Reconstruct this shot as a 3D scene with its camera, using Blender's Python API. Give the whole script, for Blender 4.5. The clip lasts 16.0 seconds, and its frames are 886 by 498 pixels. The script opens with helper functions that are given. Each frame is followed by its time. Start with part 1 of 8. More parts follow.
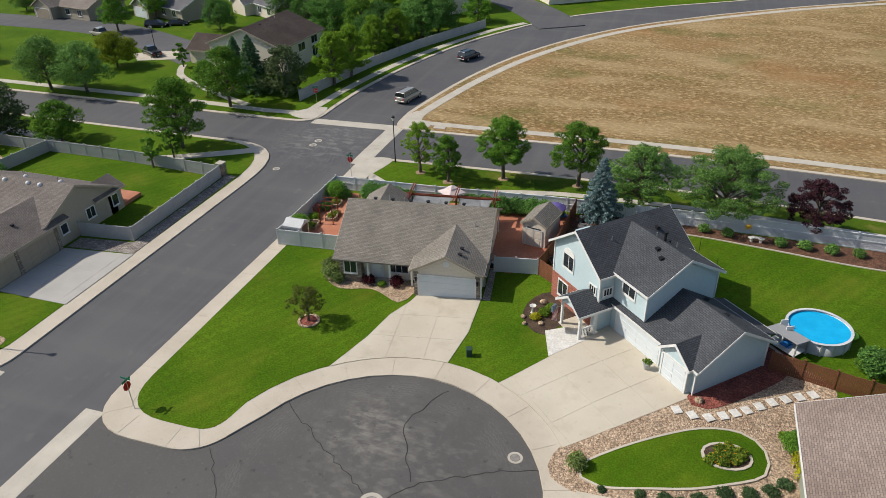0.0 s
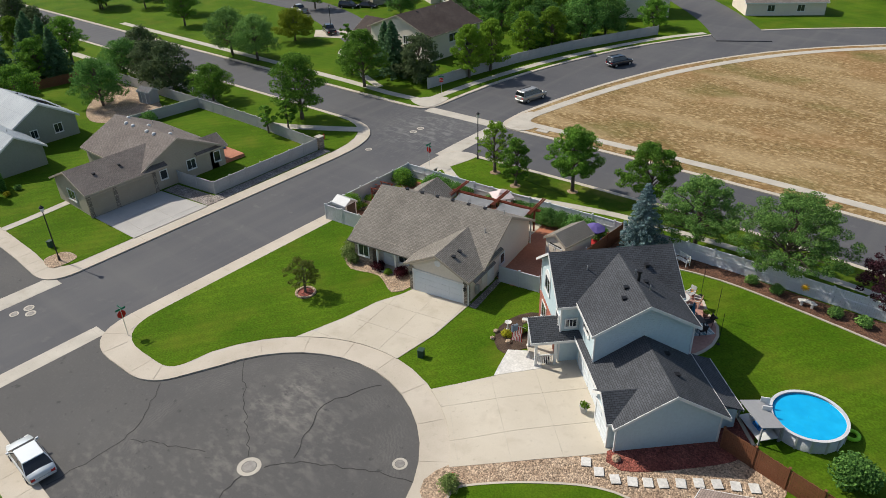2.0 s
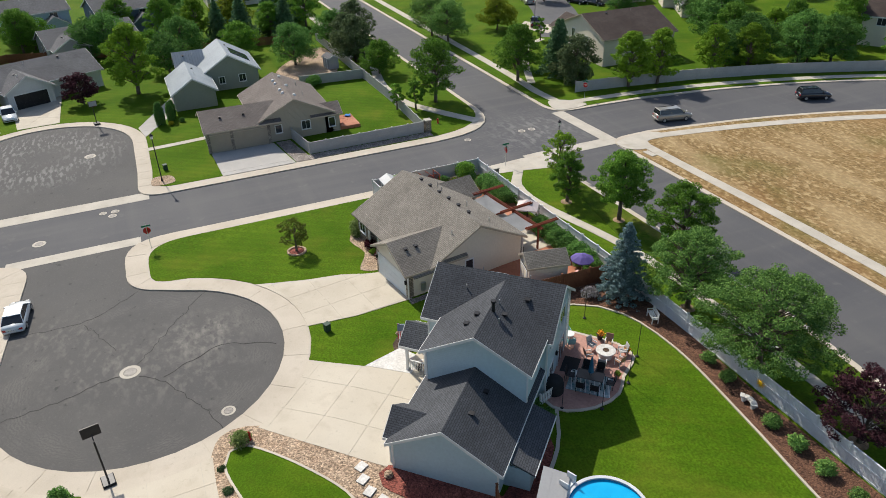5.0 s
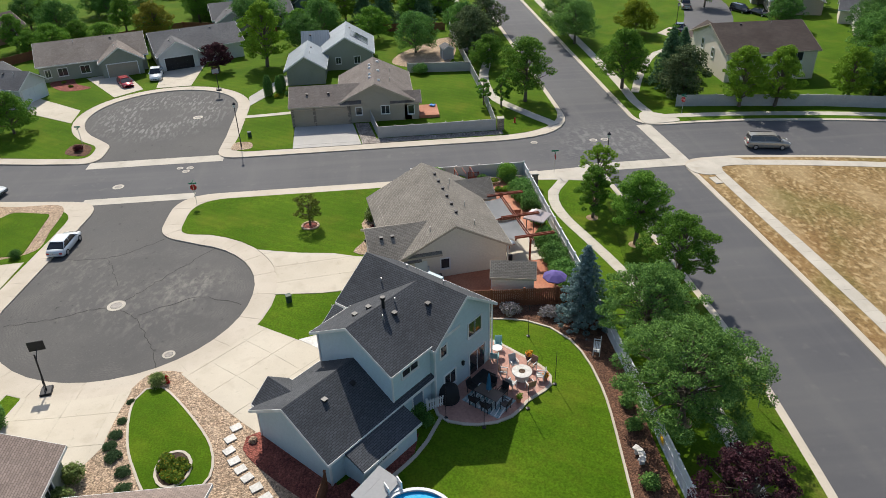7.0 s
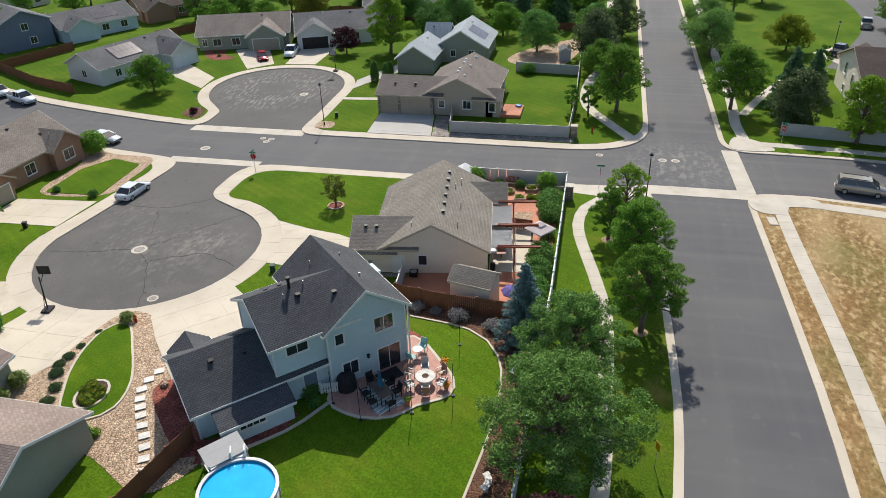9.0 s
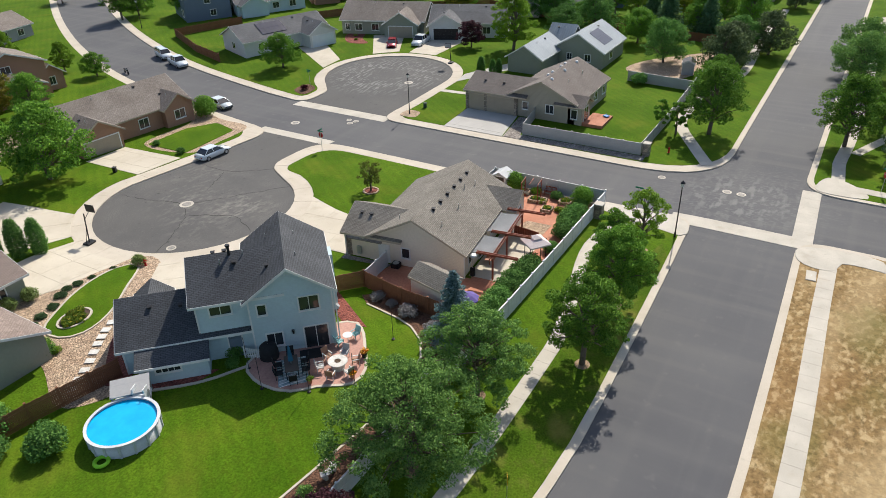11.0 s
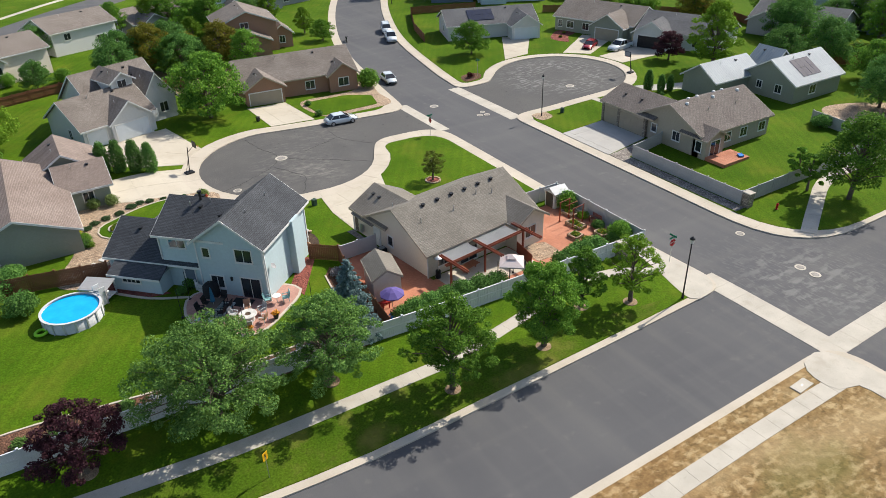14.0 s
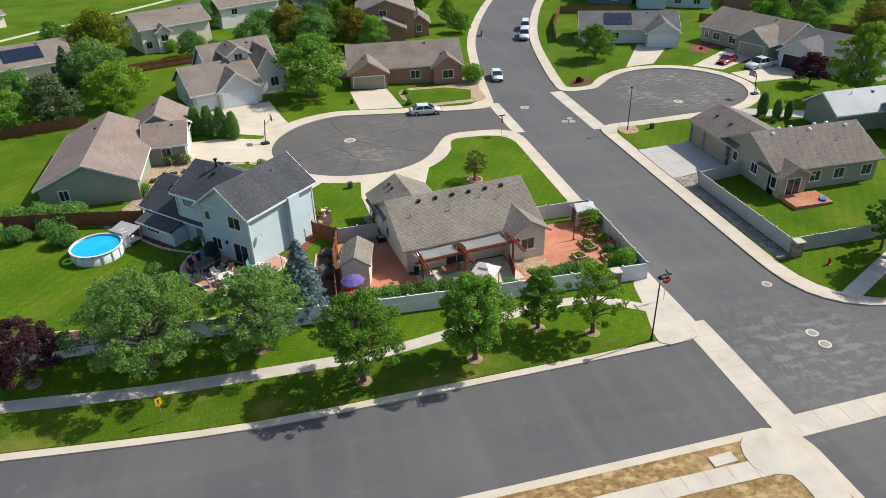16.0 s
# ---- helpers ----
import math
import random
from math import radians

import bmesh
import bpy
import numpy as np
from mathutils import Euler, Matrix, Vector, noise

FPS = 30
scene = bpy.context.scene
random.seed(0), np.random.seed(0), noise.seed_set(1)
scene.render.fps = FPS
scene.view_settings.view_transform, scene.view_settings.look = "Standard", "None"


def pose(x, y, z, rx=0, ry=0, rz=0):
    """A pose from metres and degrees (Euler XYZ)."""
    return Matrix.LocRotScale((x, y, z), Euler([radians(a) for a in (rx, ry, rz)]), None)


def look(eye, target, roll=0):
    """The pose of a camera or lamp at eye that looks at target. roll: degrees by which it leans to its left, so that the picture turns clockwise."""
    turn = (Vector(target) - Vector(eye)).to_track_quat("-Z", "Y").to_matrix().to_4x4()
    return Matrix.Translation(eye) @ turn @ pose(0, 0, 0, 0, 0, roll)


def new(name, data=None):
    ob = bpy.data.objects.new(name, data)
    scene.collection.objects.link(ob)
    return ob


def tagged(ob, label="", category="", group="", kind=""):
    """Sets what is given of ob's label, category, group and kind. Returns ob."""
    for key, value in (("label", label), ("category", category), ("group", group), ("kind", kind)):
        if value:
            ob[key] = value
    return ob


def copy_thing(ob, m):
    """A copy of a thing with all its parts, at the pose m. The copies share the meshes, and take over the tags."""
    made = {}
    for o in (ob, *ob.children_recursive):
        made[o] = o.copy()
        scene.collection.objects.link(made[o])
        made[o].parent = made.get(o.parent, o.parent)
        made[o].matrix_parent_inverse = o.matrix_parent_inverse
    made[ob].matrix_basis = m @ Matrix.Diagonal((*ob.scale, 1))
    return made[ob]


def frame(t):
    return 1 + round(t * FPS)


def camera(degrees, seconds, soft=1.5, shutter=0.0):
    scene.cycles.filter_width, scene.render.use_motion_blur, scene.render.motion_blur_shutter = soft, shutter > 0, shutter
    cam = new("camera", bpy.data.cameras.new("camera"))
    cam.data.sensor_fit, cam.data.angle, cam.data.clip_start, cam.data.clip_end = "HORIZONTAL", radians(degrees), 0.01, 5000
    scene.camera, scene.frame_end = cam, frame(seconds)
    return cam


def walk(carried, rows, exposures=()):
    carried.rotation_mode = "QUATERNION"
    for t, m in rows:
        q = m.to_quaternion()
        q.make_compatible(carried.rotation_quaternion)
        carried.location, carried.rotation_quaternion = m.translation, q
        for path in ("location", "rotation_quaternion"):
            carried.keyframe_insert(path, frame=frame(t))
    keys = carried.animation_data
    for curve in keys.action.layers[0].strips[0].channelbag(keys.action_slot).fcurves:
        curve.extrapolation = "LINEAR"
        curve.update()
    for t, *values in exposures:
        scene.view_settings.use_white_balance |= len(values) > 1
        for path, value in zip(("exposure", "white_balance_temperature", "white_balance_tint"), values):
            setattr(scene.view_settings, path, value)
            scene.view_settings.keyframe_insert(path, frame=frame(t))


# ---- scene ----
cam = camera(64.0, 16.0, soft=0.6)
METRES, EYE, TILT, LEAN, TURN = 153.0, 35.7, 0.0, 0.0, 19.4
ROWS = [
    (0.0, 0.0, 0.0, 0.0, -0.69, -30.75, 1.16),
    (0.5, 0.0292, 0.0019, -0.0003, 3.54, -30.77, 1.21),
    (1.0, 0.0615, 0.0068, -0.0004, 8.22, -30.77, 1.29),
    (1.5, 0.0905, 0.0136, -0.0008, 13.46, -30.77, 1.3),
    (2.0, 0.1215, 0.0235, -0.0015, 19.79, -30.72, 1.34),
    (2.5, 0.1494, 0.035, -0.0015, 24.17, -30.76, 1.4),
    (3.0, 0.1779, 0.0489, -0.0016, 28.83, -30.74, 1.35),
    (3.5, 0.2035, 0.0642, -0.0013, 33.19, -30.79, 1.34),
    (4.0, 0.2299, 0.0825, -0.0021, 37.85, -30.75, 1.4),
    (6.5, 0.3329, 0.1965, -0.0023, 60.22, -30.74, 1.53),
    (7.0, 0.3479, 0.2248, -0.0024, 64.87, -30.76, 1.57),
    (7.5, 0.3601, 0.2524, -0.0027, 69.23, -30.73, 1.61),
    (8.0, 0.3705, 0.283, -0.0025, 73.91, -30.74, 1.62),
    (8.5, 0.3779, 0.3123, -0.0026, 78.3, -30.71, 1.61),
    (9.0, 0.3836, 0.3447, -0.0022, 83.05, -30.73, 1.68),
    (11.5, 0.3723, 0.4997, -0.0031, 105.93, -30.58, 1.65),
    (12.0, 0.362, 0.5308, -0.0034, 110.72, -30.56, 1.64),
    (12.5, 0.3501, 0.5586, -0.0037, 115.19, -30.53, 1.59),
    (13.0, 0.3349, 0.5878, -0.0038, 119.97, -30.5, 1.62),
    (13.5, 0.3185, 0.6136, -0.0037, 124.44, -30.47, 1.6),
    (14.0, 0.2991, 0.6397, -0.004, 129.19, -30.41, 1.6),
    (14.5, 0.2798, 0.6617, -0.0038, 133.44, -30.39, 1.59),
    (15.0, 0.2557, 0.685, -0.0038, 138.32, -30.38, 1.61),
    (15.5, 0.233, 0.7035, -0.0039, 142.57, -30.38, 1.6),
    (16.0, 0.2057, 0.7225, -0.0043, 147.43, -30.36, 1.58),
]
EXPOSURES = [(0.0, -0.19), (4.0, -0.02), (7.0, 0.09), (9.0, 0.17), (12.0, 0.23), (16.0, 0.24)]
walk(cam, [(t, pose(0, 0, EYE, TILT, LEAN, TURN) @ pose(METRES * x, METRES * y, METRES * z, 90 + pitch, roll, yaw)) for t, x, y, z, yaw, pitch, roll in ROWS], EXPOSURES)


# ---------------------------------------------------------------- light
SUN_ELEV, SUN_AZ = 44.0, (-0.985, -0.17)
world = bpy.data.worlds.new("sky")
scene.world = world
world.use_nodes = True
wn = world.node_tree
sky = wn.nodes.new("ShaderNodeTexSky")
sky.sky_type, sky.sun_disc = "NISHITA", False
sky.sun_elevation, sky.sun_rotation = radians(SUN_ELEV), math.atan2(SUN_AZ[0], SUN_AZ[1])
sky.air_density, sky.dust_density = 1.0, 1.5
wn.nodes["Background"].inputs["Strength"].default_value = 0.132
wn.links.new(sky.outputs[0], wn.nodes["Background"].inputs[0])
sun = new("sun", bpy.data.lights.new("sun", "SUN"))
sun.data.energy, sun.data.angle, sun.data.color = 5.0, radians(0.6), (1.0, 0.94, 0.84)
hx = math.cos(radians(SUN_ELEV))
sun.matrix_world = look((SUN_AZ[0] * hx * 100, SUN_AZ[1] * hx * 100, math.sin(radians(SUN_ELEV)) * 100), (0, 0, 0))


# ---------------------------------------------------------------- materials
def mat(name, c1, c2=None, scale=1.0, rough=0.85, metal=0.0, bump=0.0, bump_scale=None, fine=0.15, coords="world", spec=0.3, detail=6.0):
    """Two-scale mottled surface. c1, c2: the two colours that a wide noise blends; fine: how much a grain noise varies the value."""
    m = bpy.data.materials.new(name)
    m.use_nodes = True
    n, l = m.node_tree.nodes, m.node_tree.links
    b = n["Principled BSDF"]
    b.inputs["Roughness"].default_value, b.inputs["Metallic"].default_value = rough, metal
    b.inputs["Specular IOR Level"].default_value = spec
    if coords == "world":
        src = n.new("ShaderNodeNewGeometry").outputs["Position"]
    else:
        src = n.new("ShaderNodeTexCoord").outputs["Object"]
    wide = n.new("ShaderNodeTexNoise")
    wide.inputs["Scale"].default_value, wide.inputs["Detail"].default_value = scale, detail
    l.new(src, wide.inputs["Vector"])
    ramp = n.new("ShaderNodeMapRange")
    ramp.inputs[1].default_value, ramp.inputs[2].default_value = 0.33, 0.67
    l.new(wide.outputs[0], ramp.inputs[0])
    mix = n.new("ShaderNodeMix")
    mix.data_type = "RGBA"
    l.new(ramp.outputs[0], mix.inputs[0])
    mix.inputs[6].default_value, mix.inputs[7].default_value = (*c1, 1), (*(c2 or c1), 1)
    grain = n.new("ShaderNodeTexNoise")
    grain.inputs["Scale"].default_value, grain.inputs["Detail"].default_value = bump_scale or scale * 14, 4
    l.new(src, grain.inputs["Vector"])
    gr = n.new("ShaderNodeMapRange")
    gr.inputs[1].default_value, gr.inputs[2].default_value = 0.3, 0.7
    gr.inputs[3].default_value, gr.inputs[4].default_value = 1 - fine, 1 + fine
    l.new(grain.outputs[0], gr.inputs[0])
    mul = n.new("ShaderNodeMix")
    mul.data_type, mul.blend_type = "RGBA", "MULTIPLY"
    mul.inputs[0].default_value = 1.0
    l.new(mix.outputs[2], mul.inputs[6])
    l.new(gr.outputs[0], mul.inputs[7])
    l.new(mul.outputs[2], b.inputs["Base Color"])
    if bump:
        bp = n.new("ShaderNodeBump")
        bp.inputs["Strength"].default_value, bp.inputs["Distance"].default_value = 0.8, bump
        l.new(grain.outputs[0], bp.inputs["Height"])
        l.new(bp.outputs[0], b.inputs["Normal"])
    m["out"] = 0
    return m


def overlay(m, build):
    """Lets build(nodes, links, colour_socket) return a new colour socket, which then feeds the base colour of m."""
    n, l = m.node_tree.nodes, m.node_tree.links
    b = n["Principled BSDF"]
    old = b.inputs["Base Color"].links[0].from_socket
    l.new(build(n, l, old), b.inputs["Base Color"])
    return m


def blend(n, l, fac, col, to, amount=1.0, mode="MIX"):
    mx = n.new("ShaderNodeMix")
    mx.data_type, mx.blend_type = "RGBA", mode
    ma = n.new("ShaderNodeMath")
    ma.operation = "MULTIPLY"
    l.new(fac, ma.inputs[0])
    ma.inputs[1].default_value = amount
    l.new(ma.outputs[0], mx.inputs[0])
    l.new(col, mx.inputs[6])
    mx.inputs[7].default_value = (*to, 1)
    return mx.outputs[2]


def noise_mask(n, l, scale, lo, hi, stretch=(1, 1, 1), detail=5, turn=0.0):
    geo = n.new("ShaderNodeNewGeometry")
    mp = n.new("ShaderNodeMapping")
    mp.inputs["Scale"].default_value = stretch
    mp.inputs["Rotation"].default_value = (0, 0, turn)
    l.new(geo.outputs["Position"], mp.inputs[0])
    t = n.new("ShaderNodeTexNoise")
    t.inputs["Scale"].default_value, t.inputs["Detail"].default_value = scale, detail
    l.new(mp.outputs[0], t.inputs["Vector"])
    r = n.new("ShaderNodeMapRange")
    r.inputs[1].default_value, r.inputs[2].default_value = lo, hi
    l.new(t.outputs[0], r.inputs[0])
    return r.outputs[0]


def bricky(name, c1, c2, mortar, w, h, gap, rough=0.9, bump=0.01, offset=0.5, wide=0.25):
    """Courses of shingles, boards or bricks, laid by the mesh's UV map, which is in metres."""
    m = mat(name, c1, c2, 0.35, rough, bump_scale=12, fine=0.10)
    n, l = m.node_tree.nodes, m.node_tree.links
    b = n["Principled BSDF"]
    old = b.inputs["Base Color"].links[0].from_socket
    uv = n.new("ShaderNodeTexCoord")
    t = n.new("ShaderNodeTexBrick")
    t.inputs["Scale"].default_value, t.inputs["Brick Width"].default_value, t.inputs["Row Height"].default_value = 1, w, h
    t.inputs["Mortar Size"].default_value, t.inputs["Mortar Smooth"].default_value, t.inputs["Bias"].default_value = gap, 0.3, 0
    t.offset = offset
    t.inputs["Color1"].default_value, t.inputs["Color2"].default_value, t.inputs["Mortar"].default_value = (1 - wide,) * 3 + (1,), (1 + wide,) * 3 + (1,), (*mortar, 1)
    l.new(uv.outputs["UV"], t.inputs["Vector"])
    mx = n.new("ShaderNodeMix")
    mx.data_type, mx.blend_type = "RGBA", "MULTIPLY"
    mx.inputs[0].default_value = 1
    l.new(old, mx.inputs[6])
    l.new(t.outputs["Color"], mx.inputs[7])
    l.new(mx.outputs[2], b.inputs["Base Color"])
    bp = n.new("ShaderNodeBump")
    bp.invert = True
    bp.inputs["Strength"].default_value, bp.inputs["Distance"].default_value = 0.7, bump
    l.new(t.outputs["Fac"], bp.inputs["Height"])
    l.new(bp.outputs[0], b.inputs["Normal"])
    return m


def lapped(name, c, h=0.16, rough=0.6):
    """Horizontal lap siding: a saw-tooth relief and a thin shadow line at each lap, by height."""
    m = mat(name, c, tuple(v * 0.94 for v in c), 0.35, rough, coords="object", fine=0.04)
    n, l = m.node_tree.nodes, m.node_tree.links
    b = n["Principled BSDF"]
    tc = n.new("ShaderNodeTexCoord")
    sx = n.new("ShaderNodeSeparateXYZ")
    l.new(tc.outputs["Object"], sx.inputs[0])
    d = n.new("ShaderNodeMath")
    d.operation = "DIVIDE"
    l.new(sx.outputs[2], d.inputs[0])
    d.inputs[1].default_value = h
    f = n.new("ShaderNodeMath")
    f.operation = "FRACT"
    l.new(d.outputs[0], f.inputs[0])
    bp = n.new("ShaderNodeBump")
    bp.invert = True
    bp.inputs["Strength"].default_value, bp.inputs["Distance"].default_value = 0.8, 0.02
    l.new(f.outputs[0], bp.inputs["Height"])
    l.new(bp.outputs[0], b.inputs["Normal"])
    return m


def leafy(name, c1, c2, c3=None):
    """Foliage: colour varies leaf by leaf and lets a little light through."""
    m = bpy.data.materials.new(name)
    m.use_nodes = True
    n, l = m.node_tree.nodes, m.node_tree.links
    b = n["Principled BSDF"]
    b.inputs["Roughness"].default_value, b.inputs["Specular IOR Level"].default_value = 0.8, 0.12
    geo = n.new("ShaderNodeNewGeometry")
    r = n.new("ShaderNodeValToRGB")
    r.color_ramp.elements[0].color, r.color_ramp.elements[1].color = (*c1, 1), (*c2, 1)
    if c3:
        e = r.color_ramp.elements.new(0.9)
        e.color = (*c2, 1)
        r.color_ramp.elements[-1].color = (*c3, 1)
    l.new(geo.outputs["Random Per Island"], r.inputs[0])
    oi = n.new("ShaderNodeObjectInfo")
    hs = n.new("ShaderNodeHueSaturation")
    mr = n.new("ShaderNodeMapRange")
    mr.inputs[3].default_value, mr.inputs[4].default_value = 0.8, 1.2
    l.new(oi.outputs["Random"], mr.inputs[0])
    l.new(mr.outputs[0], hs.inputs["Value"])
    l.new(r.outputs[0], hs.inputs["Color"])
    l.new(hs.outputs[0], b.inputs["Base Color"])
    tr = n.new("ShaderNodeBsdfTranslucent")
    l.new(hs.outputs[0], tr.inputs[0])
    mx = n.new("ShaderNodeMixShader")
    mx.inputs[0].default_value = 0.3
    l.new(b.outputs[0], mx.inputs[1])
    l.new(tr.outputs[0], mx.inputs[2])
    l.new(mx.outputs[0], n["Material Output"].inputs[0])
    return m


GRASS = mat("grass", (0.048, 0.104, 0.004), (0.086, 0.150, 0.008), 0.16, 0.95, bump=0.05, bump_scale=7, fine=0.32, spec=0.06)
LUSH = mat("lush_grass", (0.046, 0.099, 0.004), (0.080, 0.143, 0.007), 0.22, 0.95, bump=0.04, bump_scale=9, fine=0.28, spec=0.06)
VERGE = mat("verge_grass", (0.044, 0.090, 0.005), (0.078, 0.124, 0.009), 0.2, 0.95, bump=0.05, bump_scale=7, fine=0.32, spec=0.06)
DRY = mat("dry_grass", (0.205, 0.132, 0.058), (0.27, 0.185, 0.088), 0.05, 0.95, bump=0.08, bump_scale=3.0, fine=0.3, spec=0.05)
ASPHALT = mat("asphalt", (0.078, 0.078, 0.084), (0.098, 0.097, 0.100), 0.10, 0.85, bump=0.006, bump_scale=40, fine=0.10)
ASPHALT_OLD = mat("worn_asphalt", (0.084, 0.081, 0.078), (0.100, 0.096, 0.091), 0.16, 0.88, bump=0.01, bump_scale=30, fine=0.14)
CONCRETE = mat("concrete", (0.445, 0.390, 0.312), (0.515, 0.458, 0.376), 0.35, 0.85, bump=0.004, bump_scale=25, fine=0.06)
WALK = mat("pale_concrete", (0.42, 0.385, 0.325), (0.50, 0.46, 0.39), 0.5, 0.85, bump=0.004, bump_scale=25, fine=0.08)
DRIVE = mat("drive_concrete", (0.46, 0.408, 0.325), (0.52, 0.468, 0.38), 0.25, 0.85, bump=0.003, bump_scale=25, fine=0.05)
ROCK = mat("river_rock", (0.32, 0.225, 0.15), (0.42, 0.315, 0.22), 1.2, 0.9, bump=0.05, bump_scale=7, fine=0.5)
GREYROCK = mat("grey_gravel", (0.20, 0.17, 0.15), (0.30, 0.27, 0.24), 1.2, 0.9, bump=0.05, bump_scale=8, fine=0.5)
REDMULCH = mat("red_lava_rock", (0.16, 0.045, 0.035), (0.24, 0.075, 0.055), 1.0, 0.95, bump=0.05, bump_scale=10, fine=0.4)
MULCH = mat("brown_mulch", (0.09, 0.045, 0.028), (0.15, 0.075, 0.045), 1.0, 0.95, bump=0.05, bump_scale=12, fine=0.45)
TERRA = mat("terracotta_patio", (0.36, 0.135, 0.075), (0.46, 0.20, 0.12), 0.4, 0.8, bump=0.006, bump_scale=6, fine=0.14)
PINKPATIO = mat("stamped_pink_patio", (0.36, 0.19, 0.15), (0.44, 0.25, 0.20), 0.4, 0.75, bump=0.006, bump_scale=5, fine=0.14)
WHITE_STONE = mat("white_flagstone", (0.52, 0.50, 0.46), (0.64, 0.62, 0.58), 1.2, 0.8, bump=0.01, bump_scale=6, fine=0.15)
DRIVE_GREY = mat("grey_concrete", (0.36, 0.345, 0.32), (0.43, 0.41, 0.38), 0.3, 0.85, bump=0.003, bump_scale=25, fine=0.07)
DRYSOIL = mat("dry_soil", (0.20, 0.15, 0.09), (0.30, 0.23, 0.15), 0.4, 0.95, bump=0.03, bump_scale=5, fine=0.25)
SOIL = mat("garden_soil", (0.045, 0.028, 0.02), (0.09, 0.06, 0.04), 1.0, 0.95, bump=0.05, bump_scale=10, fine=0.4)
ROOF_DARK = bricky("charcoal_shingle", (0.056, 0.060, 0.068), (0.080, 0.085, 0.094), (0.45, 0.45, 0.45), 0.33, 0.145, 0.018, wide=0.15)
ROOF_CLAY = bricky("taupe_shingle", (0.155, 0.13, 0.115), (0.195, 0.168, 0.15), (0.55, 0.55, 0.55), 0.33, 0.145, 0.018, wide=0.15)
ROOF_TAN = bricky("weathered_shingle", (0.185, 0.166, 0.140), (0.24, 0.217, 0.185), (0.55, 0.55, 0.55), 0.33, 0.145, 0.018, wide=0.15)
ROOF_BROWN = bricky("brown_shingle", (0.185, 0.155, 0.132), (0.24, 0.207, 0.18), (0.55, 0.55, 0.55), 0.33, 0.145, 0.018, wide=0.15)
ROOF_RUST = bricky("reddish_shingle", (0.215, 0.165, 0.14), (0.27, 0.215, 0.185), (0.55, 0.55, 0.55), 0.33, 0.145, 0.018, wide=0.15)
ROOF_UMBER = bricky("umber_shingle", (0.055, 0.038, 0.031), (0.078, 0.058, 0.049), (0.5, 0.5, 0.5), 0.33, 0.145, 0.018, wide=0.15)
ROOF_SLATE = bricky("slate_shingle", (0.11, 0.11, 0.115), (0.15, 0.15, 0.155), (0.5, 0.5, 0.5), 0.33, 0.145, 0.018, wide=0.15)
ROOF_METAL = bricky("standing_seam", (0.25, 0.285, 0.31), (0.30, 0.335, 0.36), (0.7, 0.7, 0.7), 0.42, 60.0, 0.02, rough=0.6, offset=0, wide=0.03)
BLUE_SIDING = lapped("pale_blue_siding", (0.47, 0.575, 0.605))
CREAM_SIDING = lapped("cream_siding", (0.70, 0.625, 0.515))
TAN_SIDING = lapped("tan_siding", (0.36, 0.32, 0.25))
SAGE_SIDING = lapped("sage_siding", (0.26, 0.28, 0.225))
WHITE_SIDING = lapped("white_siding", (0.60, 0.60, 0.58))
GREY_SIDING = lapped("grey_siding", (0.33, 0.33, 0.33))
BROWN_SIDING = lapped("brown_siding", (0.32, 0.18, 0.115))
NAVY_SIDING = lapped("slate_blue_siding", (0.13, 0.17, 0.22))
WHITE = mat("white_trim", (0.72, 0.72, 0.70), (0.60, 0.60, 0.58), 1.0, 0.5, coords="object", fine=0.03)
TANTRIM = mat("tan_trim", (0.42, 0.36, 0.28), (0.38, 0.32, 0.25), 1.0, 0.5, coords="object", fine=0.03)
DARKTRIM = mat("dark_trim", (0.07, 0.055, 0.045), (0.09, 0.07, 0.06), 1.0, 0.5, coords="object", fine=0.05)
DOORWHITE = mat("garage_door_white", (0.62, 0.66, 0.68), (0.58, 0.62, 0.64), 1.0, 0.45, coords="object", fine=0.03)
DOORTAN = mat("garage_door_tan", (0.34, 0.29, 0.22), (0.31, 0.265, 0.20), 1.0, 0.5, coords="object", fine=0.04)
GLASS = mat("window_glass", (0.02, 0.025, 0.03), (0.035, 0.04, 0.045), 0.5, 0.06, spec=0.8, fine=0.02)
STONE = bricky("stacked_stone", (0.22, 0.18, 0.14), (0.36, 0.31, 0.25), (0.4, 0.4, 0.4), 0.34, 0.15, 0.02, bump=0.03, wide=0.4)
REDBRICK = bricky("red_brick", (0.26, 0.085, 0.055), (0.34, 0.12, 0.08), (1.3, 1.6, 1.8), 0.22, 0.075, 0.012, wide=0.25)
WHITEFENCE = mat("white_vinyl", (0.58, 0.60, 0.62), (0.66, 0.675, 0.69), 0.8, 0.5, coords="object", fine=0.05)
WFENCE = mat("grey_vinyl", (0.45, 0.46, 0.46), (0.52, 0.53, 0.53), 0.8, 0.5, coords="object", fine=0.05)
CREAMFENCE = mat("weathered_panel", (0.34, 0.335, 0.32), (0.42, 0.415, 0.40), 0.8, 0.6, coords="object", fine=0.08)
CEDAR = mat("cedar_boards", (0.15, 0.058, 0.028), (0.22, 0.09, 0.045), 0.7, 0.75, coords="object", bump=0.004, bump_scale=20, fine=0.25)
REDWOOD = mat("redwood_stain", (0.20, 0.045, 0.022), (0.27, 0.07, 0.035), 0.7, 0.6, coords="object", fine=0.15)
BLACK = mat("black_metal", (0.02, 0.02, 0.022), (0.03, 0.03, 0.032), 2.0, 0.45, metal=0.4, coords="object", fine=0.05)
